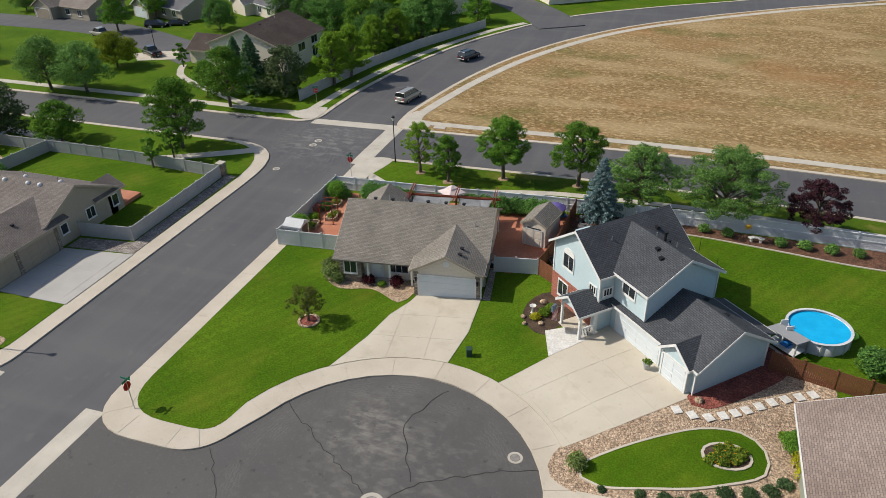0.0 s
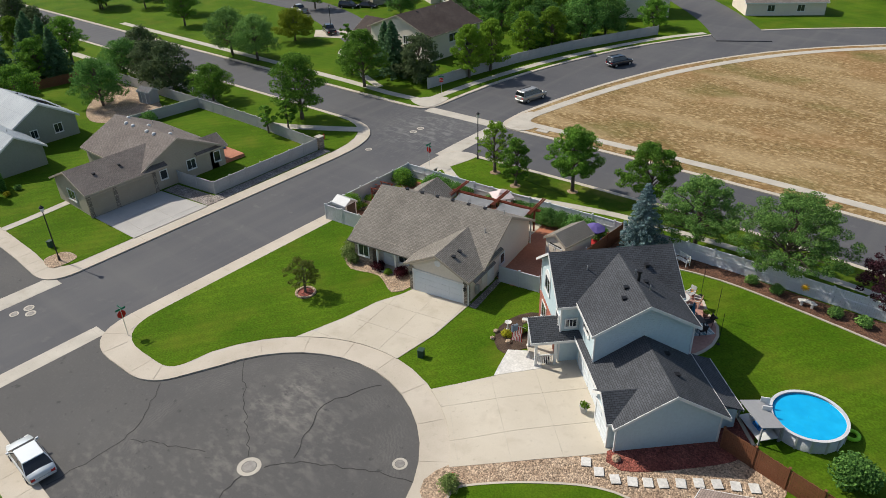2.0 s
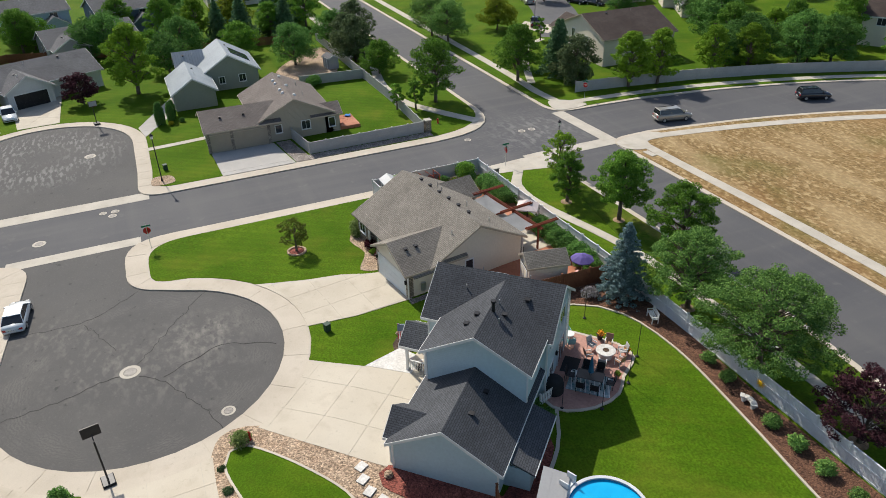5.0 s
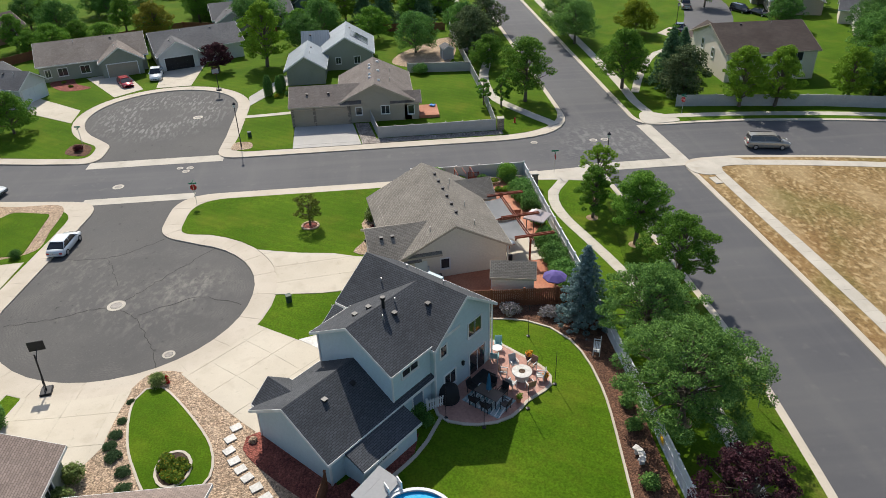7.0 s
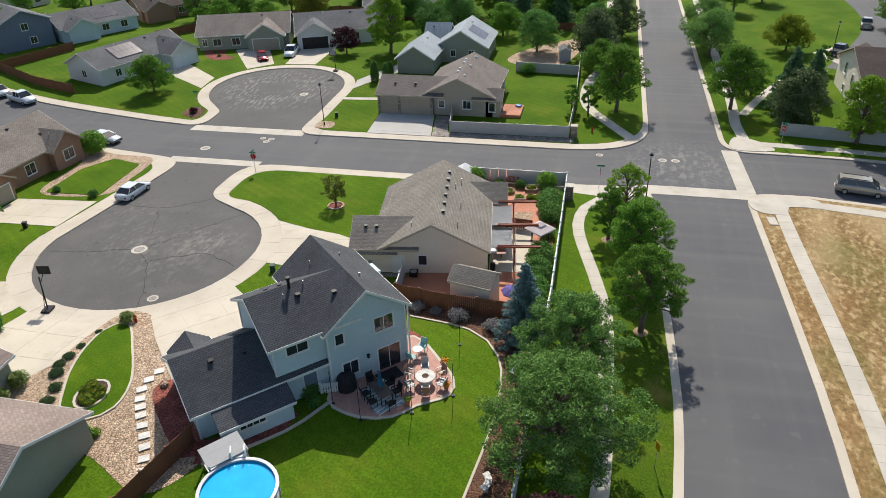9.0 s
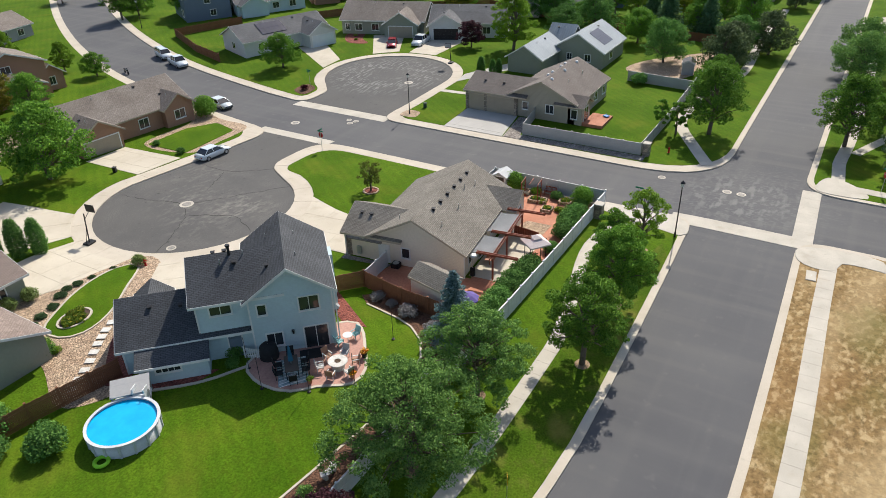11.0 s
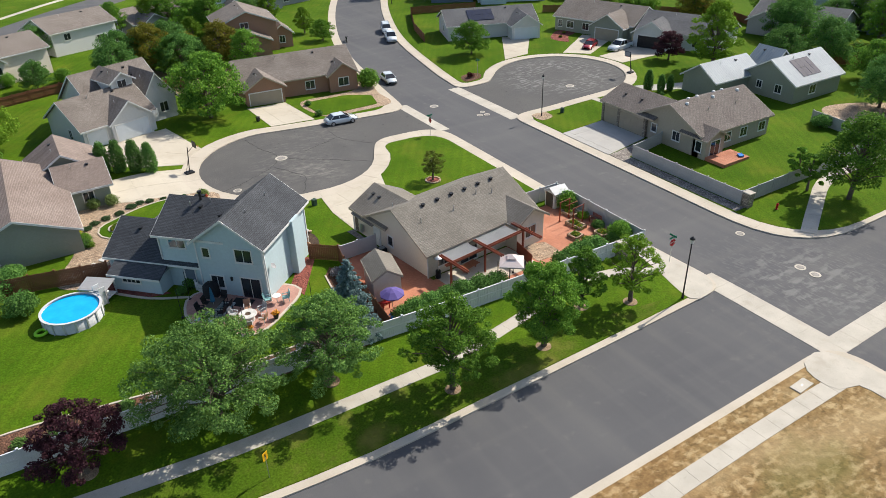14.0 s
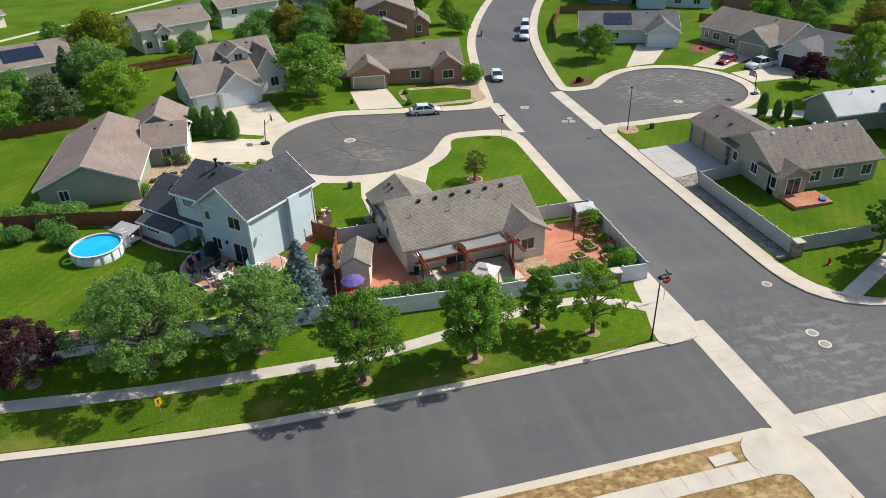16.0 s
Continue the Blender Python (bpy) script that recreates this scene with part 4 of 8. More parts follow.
def house_ranch():
    h = thing("house", pose(-57.2, 49.4, 0.0), "single-storey tan house with brown roof and three-car garage", "house")
    args = (TAN_SIDING, ROOF_CLAY, TANTRIM)
    gable(h, -12.8, 0, -5.0, 5.0, 2.9, 5.3, "x", *args)
    gable(h, -7.0, 0.3, -11.6, -4.0, 2.85, 4.4, "y", *args, ends=(True, False), into=(0, 2.0))
    gable(h, -3.2, 0, 4.0, 6.0, 2.6, 3.5, "y", *args, ends=(False, True), into=(2.0, 0))
    garage_door(h, 0.3, -10.0, 2.7, 2.15, "e", DOORTAN, TANTRIM)
    garage_door(h, 0.3, -6.2, 4.7, 2.15, "e", DOORTAN, TANTRIM)
    for y in (-11.55, -8.55, -3.75):
        part("stone_pier", boxes((0.1, 0.42, y - 0.2, y + 0.2, -0.5, 2.5)), STONE, h)
    window(h, 0, -2.4, 1.5, 0.8, 1.0, "e", cols=1)
    window(h, 0, 1.3, 1.5, 1.1, 1.1, "e")
    s = window(h, -1.6, 6.0, 1.05, 1.6, 2.0, "n")
    s["label"] = "sliding glass patio door"
    window(h, 0, 4.9, 1.3, 0.8, 1.2, "e", cols=1)
    for x in (-5, -8, -11.5):
        window(h, x, 5.0, 1.5, 1.2, 1.1, "n")
    window(h, -3.5, -11.6, 1.5, 1.6, 1.1, "s")
    for i in range(7):
        v = part("sun_tunnel", lathe(bmesh.new(), [(0.24, -0.15), (0.24, 0.02), (0.2, 0.14), (0.1, 0.2), (0.01, 0.22)], 12), WHITE, h, smooth=True)
        v.matrix_local = pose(-2.0 - 1.55 * i, -0.6 if i % 3 else 0.6, 5.1)
    for x, y in ((-9, 2.4), (-4.2, 2.2)):
        roof_vent(h, x, y, 4.3, "pipe")
    roof_vent(h, -1.6, -9.5, 3.75)
    roof_vent(h, -1.6, -6.5, 3.75)
    # timber deck with two steps
    dk = part("deck", boxes((-4.6, -0.1, 6.05, 8.9, -0.3, 0.2)), TERRA, h, "reddish timber deck")
    for i in range(19):
        part("deck_board", boxes((-4.6, -0.1, 6.05 + 0.15 * i, 6.19 + 0.15 * i, 0.2, 0.26)), TERRA, dk)
    part("deck_step", boxes((-5.0, -4.6, 6.6, 8.0, -0.3, 0.05)), TERRA, h)
    return h


house_blue(), house_tan(), house_ranch()


def plain_house(x, y, rot, blocks, wall, roof, trim, label, wins=(), gdoors=(), doormat=None, solar=None, lift=0.15):
    """A neighbour's house: gabled blocks, then windows (x, y, z, w, h, face) and garage doors (x, y, w, face)."""
    h = thing("house", pose(x, y, H(x, y) + lift, 0, 0, rot), label, "house")
    for b in blocks:
        gable(h, *b, wall, roof, trim)
        if b[6] == "x":
            my = (b[2] + b[3]) / 2
            for i in range(2):
                roof_vent(h, b[0] + (b[1] - b[0]) * (0.3 + 0.35 * i), my + 0.7, b[5] - 0.7 * (b[5] - b[4]) / ((b[3] - b[2]) / 2) + 0.05, ("box", "pipe")[i])
        else:
            mx = (b[0] + b[1]) / 2
            for i in range(2):
                roof_vent(h, mx + 0.7, b[2] + (b[3] - b[2]) * (0.3 + 0.35 * i), b[5] - 0.7 * (b[5] - b[4]) / ((b[1] - b[0]) / 2) + 0.05, ("box", "pipe")[i])
    for wx, wy, wz, ww, wh, f in wins:
        window(h, wx, wy, wz, ww, wh, f)
    for gx, gy, gw, f in gdoors:
        garage_door(h, gx, gy, gw, 2.15, f, doormat)
    if solar:
        sx, sy, sz, tilt, nx, ny, rz = solar
        for i in range(nx):
            for j in range(ny):
                p = part("solar_panel", boxes((-0.48, 0.48, -0.8, 0.8, 0, 0.05), (-0.5, 0.5, -0.82, 0.82, -0.02, 0.03)), NAVY_GLASS, h)
                p.matrix_local = pose(sx, sy, sz, 0, 0, rz) @ pose(0, 0, 0, tilt) @ pose((i - nx / 2 + 0.5) * 1.02, (j - ny / 2 + 0.5) * 1.66, 0)
    return h


NAVY_GLASS = mat("solar_glass", (0.01, 0.014, 0.03), (0.016, 0.02, 0.045), 1.0, 0.12, spec=0.7, fine=0.03)

plain_house(15.2, 30.0, 0, [(-5.0, 5.0, -8, 8.6, 2.6, 4.8, "y"), (-9.2, -4.6, -8.2, -0.9, 2.5, 4.05, "x"), (-9.0, -2.2, -13.5, -6.6, 2.5, 4.6, "y")], SAGE_SIDING, ROOF_RUST, WHITE,
            "single-storey grey-green house with reddish brown roof", [(2.6, 8.6, 1.4, 0.9, 1.1, "n"), (-7, -0.9, 1.4, 1.0, 1.0, "n")], [(-9.2, -4.5, 4.8, "w")])
plain_house(6.2, 11.0, 20, [(-10.0, 0, -9.2, 0, 2.8, 5.6, "x"), (-9.2, -3.6, -5.0, 0.6, 2.8, 5.0, "y"), (-15.0, -4.6, -14.2, -5.2, 3.3, 7.0, "x"), (-15.4, -10.2, -9.5, -3.0, 3.0, 6.5, "y"), (-10.3, -7.2, -9.0, -4.2, 6.4, 7.4, "y")], WHITE_SIDING, ROOF_BROWN, WHITE,
            "large off-white house with brown roof, dormer and garage", [(-8.75, -4.2, 5.75, 1.2, 1.0, "n"), (0, -3.4, 1.4, 0.8, 1.2, "e"), (-13.4, -3.0, 1.5, 1.2, 1.3, "n"), (-4.6, -10.4, 1.6, 1.2, 1.2, "e")], [(-6.4, 0.6, 4.6, "n"), (-1.8, 0.0, 2.5, "n")], DOORWHITE)
plain_house(-26.5, -1.2, -5, [(-9, 9, -5.5, 4.0, 2.9, 5.6, "x"), (3.2, 9.0, 2, 6.2, 2.8, 4.6, "y"), (-9.0, -4.4, 1, 5.0, 2.8, 4.4, "y")], BROWN_SIDING, ROOF_BROWN, TANTRIM,
            "low brown house with stone front and wide garage", [(-6.7, 5.0, 1.4, 1.6, 1.2, "n"), (-1.5, 4.0, 1.4, 1.4, 1.2, "n")], [(6.1, 6.2, 4.8, "n")], DOORTAN)
plain_house(-28, -32, -8, [(-6, 5, -6, 4.5, 5.4, 7.6, "y"), (-4, 4, 3, 7.5, 2.8, 4.6, "y"), (-9, -5, -3, 3, 2.7, 4.2, "y")], BROWN_SIDING, ROOF_BROWN, WHITE, "two-storey brown house with gabled porch", [(0, 4.5, 5.0, 1.4, 1.0, "n"), (-7, 3, 1.4, 1.0, 1.2, "n")])
plain_house(-72.2, -13.0, -20, [(-8.9, 8.9, -4.6, 4.6, 2.8, 4.9, "x"), (-8.6, -3, 2, 7.8, 2.8, 4.6, "y")], WHITE_SIDING, ROOF_SLATE, WHITE, "white house with grey roof and solar panels",
            [(2.5, 4.6, 1.4, 1.4, 1.1, "n"), (8.9, 0, 1.4, 1.1, 1.1, "e"), (5.6, 4.6, 1.4, 1.0, 1.1, "n")], [(-5.8, 7.8, 4.6, "n")], DOORWHITE, (2.0, 2.3, 3.98, 24.5, 5, 2, 180))
plain_house(-91.0, 0.0, -72, [(-9, 8, -6, 4.5, 2.9, 5.4, "x"), (-8.2, -1.6, 2, 6.8, 2.8, 4.9, "y")], SAGE_SIDING, ROOF_BROWN, WHITE, "sage house with gabled garage front",
            [(1, 4.5, 1.4, 1.4, 1.2, "n"), (4.5, 4.5, 1.4, 1.4, 1.2, "n"), (6.8, 4.5, 1.4, 0.8, 1.2, "n")], [(-4.9, 6.8, 4.8, "n")], DOORTAN)
# open garage: black door panels stand in for its shaded inside
plain_house(-95.6, 16.8, -68, [(-8, 7, -6, 4.4, 2.9, 5.2, "x"), (0.4, 7.0, 2, 6.4, 2.8, 4.8, "y")], WHITE_SIDING, ROOF_SLATE, WHITE, "white house with an open garage", [(-4, 4.4, 1.4, 1.4, 1.2, "n")], [(3.7, 6.4, 4.8, "n")], BLACK)
plain_house(-88.5, 45.5, 0, [(-4.5, 6.2, -5, 3.8, 2.9, 5.5, "x"), (4, 13.4, -10, -4, 2.7, 4.6, "x"), (-3.8, 1.4, -8, -4, 2.8, 5.0, "y")], SAGE_SIDING, ROOF_METAL, WHITE, "sage green house with a pale metal roof",
            [(6.2, 1.2, 1.6, 1.0, 1.1, "e"), (6.2, -2, 1.6, 0.8, 1.0, "e"), (2, 3.8, 1.5, 1.4, 1.2, "n")], [(8.4, -10, 4.8, "s")], DOORTAN, (1.6, 1.7, 4.2, 30.6, 4, 2, 180))
plain_house(-71.0, 110.4, -2, [(-7.2, 7.2, -7, 7, 4.6, 7.3, "y"), (-13, -6.5, -5.5, 1, 2.7, 4.6, "x")], CREAM_SIDING, ROOF_UMBER, TANTRIM, "cream house with dark umber roof behind tall trees",
            [(-2.6, -7, 3.6, 0.9, 1.5, "s"), (1.6, -7, 3.2, 0.9, 1.3, "s"), (-1.8, -7, 1.0, 0.8, 0.8, "s"), (7.2, -0.6, 3.2, 2.2, 1.3, "e"), (7.2, 3.8, 1.5, 2.0, 1.9, "e"), (7.2, 3.8, 3.6, 2.0, 1.4, "e")], [])
plain_house(13.5, -33, 24, [(-6.5, 6.5, -5, 4.5, 4.6, 6.6, "x"), (1.5, 4, 3, 5.6, 4.0, 5.0, "y")], CREAM_SIDING, ROOF_BROWN, WHITE, "white house with a bay window", [(-3, 4.5, 1.6, 1.5, 1.3, "n"), (2.7, 5.6, 2.6, 1.2, 1.1, "n"), (5.4, 4.5, 1.5, 1.0, 1.1, "n")])
plain_house(0.0, -49, 24, [(-6.5, 6.5, -5, 4.5, 4.4, 6.4, "x")], WHITE_SIDING, ROOF_BROWN, WHITE, "white house with brown roof beyond the trees", [(-3, 4.5, 1.6, 1.5, 1.3, "n"), (3.5, 4.5, 3.2, 1.2, 1.1, "n")])
plain_house(40.0, 5.0, 24, [(-7, 7, -5.5, 5, 3.0, 5.6, "x"), (3, 8, 3, 8, 2.8, 4.4, "y")], WHITE_SIDING, ROOF_SLATE, WHITE, "white house with slate-grey roof", [(-4, 5, 1.4, 1.4, 1.2, "n"), (0, 5, 1.4, 1.8, 1.9, "n")])
plain_house(36.0, -18.0, 24, [(-7, 7, -5, 5, 3.0, 5.4, "x")], CREAM_SIDING, ROOF_BROWN, WHITE, "cream house with solar panels on a brown roof", [(-4, 5, 1.4, 1.4, 1.2, "n"), (3, 5, 1.4, 1.4, 1.2, "n")], solar=(0, 2.6, 4.24, 25.6, 6, 2, 180))
# houses further off
TWO = [(-6, 6, -5, 5, 5.2, 7.4, "x"), (-5, 0, 3, 7, 2.8, 4.4, "y")]
TWOW = [(-3, 5, 4.2, 1.4, 1.2, "n"), (3, 5, 4.2, 1.4, 1.2, "n"), (3, 5, 1.5, 1.8, 1.4, "n"), (6, 0, 4.2, 1.2, 1.2, "e"), (6, 1, 1.5, 1.2, 1.2, "e"), (-3, -5, 4.2, 1.4, 1.2, "s"), (3, -5, 1.5, 1.6, 1.4, "s")]
LOW = [(-8, 8, -5, 5, 2.8, 5.0, "x"), (1.5, 7.5, 3, 7.4, 2.8, 4.5, "y")]
LOWW = [(-5, 5, 1.5, 1.4, 1.2, "n"), (-1, 5, 1.5, 1.4, 1.2, "n"), (8, 0, 1.5, 1.2, 1.2, "e"), (-3, -5, 1.5, 1.4, 1.2, "s"), (3, -5, 1.5, 1.4, 1.2, "s")]
plain_house(-85, -47, 60, TWO, NAVY_SIDING, ROOF_SLATE, WHITE, "slate blue two-storey house behind a fence", TWOW)
plain_house(-96, -38, -30, LOW, BLUE_SIDING, ROOF_SLATE, WHITE, "pale blue house with solar panels on the roof", LOWW, solar=(-2, 2.6, 3.9, 23.5, 5, 2, 180))
plain_house(-114, -30, -40, LOW, BROWN_SIDING, ROOF_UMBER, TANTRIM, "low brown house behind trees", LOWW)
plain_house(-116, -76, -20, LOW, CREAM_SIDING, ROOF_BROWN, WHITE, "cream house on the far street", LOWW, [(4.5, 7.4, 4.6, "n")])
plain_house(-31, -66, 20, TWO, BLUE_SIDING, ROOF_SLATE, WHITE, "pale blue two-storey house far down the street", TWOW)
plain_house(-48, -72, 10, LOW, GREY_SIDING, ROOF_BROWN, WHITE, "grey house with a broad brown roof", LOWW)
plain_house(-17, -60, 24, LOW, GREY_SIDING, ROOF_BROWN, WHITE, "grey house with brown roof beyond the gardens", LOWW)
plain_house(-134, 31, -75, TWO, NAVY_SIDING, ROOF_SLATE, WHITE, "slate blue two-storey house among trees", TWOW)
plain_house(-120, 24, -75, LOW, GREY_SIDING, ROOF_SLATE, WHITE, "pale grey house among the trees", LOWW)
plain_house(-152, 58, -90, LOW, CREAM_SIDING, ROOF_UMBER, WHITE, "low house with dark brown roof", LOWW)
plain_house(-140, 14, -75, TWO, BLUE_SIDING, ROOF_SLATE, WHITE, "blue-grey two-storey house beyond the court", TWOW)
plain_house(-134, 134, 170, LOW, TAN_SIDING, ROOF_BROWN, TANTRIM, "tan house on the far court", LOWW, [(4.5, 7.4, 4.6, "n")], DOORTAN)
plain_house(-111, 139, 160, LOW, TAN_SIDING, ROOF_SLATE, WHITE, "stone-fronted house with twin white garages", LOWW, [(4.5, 7.4, 4.6, "n")])
plain_house(-90, 146, 150, LOW, CREAM_SIDING, ROOF_SLATE, WHITE, "house with slate roof beyond the court", LOWW)
plain_house(-52, 158, 35, TWO, CREAM_SIDING, ROOF_UMBER, WHITE, "cream two-storey house behind the trees", TWOW)
plain_house(-28, 176, 35, LOW, CREAM_SIDING, ROOF_BROWN, WHITE, "cream house by the side road", LOWW)
plain_house(-66, 182, 30, LOW, GREY_SIDING, ROOF_BROWN, WHITE, "grey house along the side road", LOWW)
plain_house(2, 190, 32, LOW, TAN_SIDING, ROOF_BROWN, WHITE, "tan house beyond the curving road", LOWW)
plain_house(60, -60, 40, LOW, CREAM_SIDING, ROOF_BROWN, WHITE, "cream house over the far street", LOWW)


# ---------------------------------------------------------------- ground details
def slabs(name, outline, cell, turn, up, material, label, gap=0.03, origin=(0, 0)):
    """Concrete cast in panels: a base and, a little above it, one slab for each cell of a turned grid."""
    base = drape(name, outline, up - 0.015, WALK, label=label, skirt=0.2)
    c, s = math.cos(radians(turn)), math.sin(radians(turn))
    loc = [((x - origin[0]) * c + (y - origin[1]) * s, -(x - origin[0]) * s + (y - origin[1]) * c) for x, y in outline]

    def clip(poly, axis, bound, keep_less):
        out = []
        for a, b in zip(poly, poly[1:] + poly[:1]):
            ia, ib = ((a[axis] <= bound) == keep_less), ((b[axis] <= bound) == keep_less)
            if ia:
                out.append(a)
            if ia != ib:
                t = (bound - a[axis]) / (b[axis] - a[axis])
                out.append((a[0] + t * (b[0] - a[0]), a[1] + t * (b[1] - a[1])))
        return out

    us, vs = [p[0] for p in loc], [p[1] for p in loc]
    for i in range(math.floor(min(us) / cell), math.ceil(max(us) / cell)):
        for j in range(math.floor(min(vs) / cell), math.ceil(max(vs) / cell)):
            q = loc
            for axis, lo in ((0, i * cell), (1, j * cell)):
                q = clip(q, axis, lo + gap / 2, False) if len(q) > 2 else q
                q = clip(q, axis, lo + cell - gap / 2, True) if len(q) > 2 else q
            area = abs(sum(a[0] * b[1] - b[0] * a[1] for a, b in zip(q, q[1:] + q[:1]))) / 2
            if len(q) < 3 or area < 0.25:
                continue
            drape("slab", [(origin[0] + u * c - v * s, origin[1] + u * s + v * c) for u, v in q], up, material, parent=base, skirt=0.03, cell=2.5)
    return base


def kerb_slabs(base_name, outline, box, width, length, up):
    """Joints: slabs along part of a kerb line, children of that pavement."""
    base = bpy.data.objects[base_name]
    line = [Vector(p) for p in outline]
    run, total = [], 0.0
    k = 0
    inner = offset(line, width)
    for i in range(len(line) - 1):
        a, b, ia, ib = line[i], line[i + 1], inner[i], inner[i + 1]
        ln = (b - a).length
        n = max(1, round(ln / length)) if ln > length else 1
        if ln < length * 0.75:
            run.append((a, b, ia, ib))
            total += ln
            if total < length:
                continue
            quad = [run[0][0]] + [r[1] for r in run] + [run[-1][3]] + [r[2] for r in run[::-1]]
            quads = [quad]
            run, total = [], 0.0
        else:
            run, total = [], 0.0
            quads = [[a.lerp(b, j / n), a.lerp(b, (j + 1) / n), ia.lerp(ib, (j + 1) / n), ia.lerp(ib, j / n)] for j in range(n)]
        for q in quads:
            m = sum(q, Vector((0, 0))) / len(q)
            if not (box[0] < m.x < box[1] and box[2] < m.y < box[3]) or k > 290:
                continue
            k += 1
            drape("slab", [tuple(m + (p - m) * (1 - 0.018 / max(0.4, (p - m).length))) for p in q], up, CONCRETE, parent=base, skirt=0.03, cell=6)


kerb_slabs("pavement_home", block_home(0, 0)[::1], (-60, 30, -30, 74), 2.05, 2.4, 0.118)
kerb_slabs("pavement_west", block_west(0, 0), (-80, -40, -20, 74), -1.7, 2.4, 0.118)

# verge strips, pavements and valley gutters
drape("verge_avenue", [(p.x, p.y - 0.68) for p in KERB_HOME if -30 < p.x < 61] + [(-30.5, 74.0), (-16, 71.6), (-8, 71.9), (5, 71.95), (16, 71.1), (30, 70.2), (60, 69.2)], 0.155, VERGE, label="grass verge with dry patches by the kerb")
strip("pavement_avenue", spline([(140, 62.5), (60, 68.5), (30, 69.5), (16, 70.45), (5, 71.3), (-8, 71.25), (-12, 71.0), (-18, 69.8), (-23, 68.6), (-27, 68.0), (-31, 68.5), (-34, 70.5)], 2), 1.15, 0.16, WALK, "pale concrete garden-side pavement", 1.5)
drape("pavement_corner", blob([(-36.6, 66.2), (-34.9, 66.4), (-34.0, 70.0), (-32.8, 75.2), (-35.4, 75.3), (-36.8, 73.5), (-36.8, 71.0)]), 0.154, WALK, label="concrete corner ramp")
strip("pavement_field_walk", spline([(140, 77.2), (60, 84.4), (30, 87.4), (15, 88.4), (0, 88.95), (-12, 88.9), (-24, 88.55), (-33.2, 88.4)], 4), 1.38, 0.16, WALK, "pale concrete pavement by the dry field", 1.6)
strip("pavement_field_curve", spline([(-35.2, 91.5), (-34.6, 95), (-33.4, 101), (-31.2, 110), (-26.8, 123), (-19.6, 137), (-10.5, 149.2), (1, 159.5), (12, 168), (32, 181), (82, 206)], 3), 1.5, 0.16, WALK, "pale concrete pavement round the dry field", 1.6)
drape("pavement_field_corner", blob([(-35.6, 85.7), (-33.2, 85.75), (-32.3, 87.2), (-32.6, 88.9), (-34.2, 89.4), (-34.4, 91.2), (-34.4, 92.8), (-36.2, 92.6), (-36.7, 89.4)]), 0.172, WALK, label="concrete corner ramp by the field")
strip("pavement_west_walk", spline([(-140, 69.5), (-112, 69.3), (-90, 70.2), (-75, 67.3), (-68, 66.8), (-62.9, 67.4), (-57, 70.4), (-51.2, 73.6)], 2), 1.5, 0.16, WALK, "winding concrete pavement", 1.6)
strip("pavement_north_walk", spline([(-140, 88.2), (-105, 87.9), (-70, 87.6), (-58, 87.0), (-52.5, 87.4)], 3), 1.4, 0.16, WALK, "concrete pavement along the avenue", 1.6)
strip("pavement_north_path", spline([(-62, 88.4), (-68, 91), (-76, 95), (-82, 99), (-85, 104)], 2), 1.2, 0.155, WALK, "concrete garden path", 1.5)
strip("pavement_north_curve", spline([(-51.6, 88), (-51.2, 94), (-50.3, 102), (-47.8, 115), (-43.4, 129), (-38, 141.5), (-33, 149)], 3), 1.4, 0.16, WALK, "concrete pavement along the curving road", 1.6)
drape("pavement_north_corner", blob([(-49.5, 85.6), (-53.5, 86.3), (-52.5, 89), (-49.6, 90.5)]), 0.154, WALK, label="concrete corner ramp under the street sign")
strip("gutter_court", [Vector((-37.0, y)) for y in (15.5, 19, 23, 28)], 1.7, 0.012, WALK, "concrete valley gutter across the court", 2.0)
strip("gutter_avenue", [Vector((-36.7, y)) for y in (73.2, 76, 79, 82, 85.8)], 2.2, 0.012, WALK, "concrete valley gutter across the avenue", 2.0)
strip("gutter_north", [Vector((-49.2, 85.2)), Vector((-43, 85.45)), Vector((-35.6, 85.75))], 1.9, 0.014, WALK, "concrete valley gutter across the junction", 2.0)
strip("gutter_west", [Vector((-48.2, y)) for y in (12.5, 17, 22, 29.5)], 2.0, 0.014, WALK, "concrete valley gutter across the opposite court", 2.0)
# tar-filled cracks in the turning circle
CRACK = mat("crack_filler", (0.030, 0.029, 0.028), (0.048, 0.046, 0.044), 2.0, 0.8, fine=0.2)
crack_rng = random.Random(3)
for pts in (((-23.5, 17.2), (-23.4, 20.1), (-23.5, 22.9), (-25.3, 25.7), (-26.6, 27.2)), ((-15.0, 26.4), (-16.8, 27.8), (-19.5, 29.6), (-23.6, 32.6)),
            ((-13.5, 26.6), (-11.9, 28.3), (-9.8, 29.5), (-7.7, 30.6), (-4.7, 31.7)), ((-14.0, 25.2), (-13.8, 23.8), (-12.9, 21.0), (-12.4, 17.4)),
            ((-22.9, 22.7), (-20.3, 23.9), (-17.8, 25.2)), ((-12.6, 28.2), (-13.8, 31.0), (-14.6, 33.0), (-12.9, 37.0))):
    wavy = [p + Vector((crack_rng.uniform(-0.14, 0.14), crack_rng.uniform(-0.14, 0.14))) for p in spline(pts, 0.45)]
    strip("road_crack", wavy, 0.06, 0.012, CRACK, "thin dark filled crack in worn asphalt")
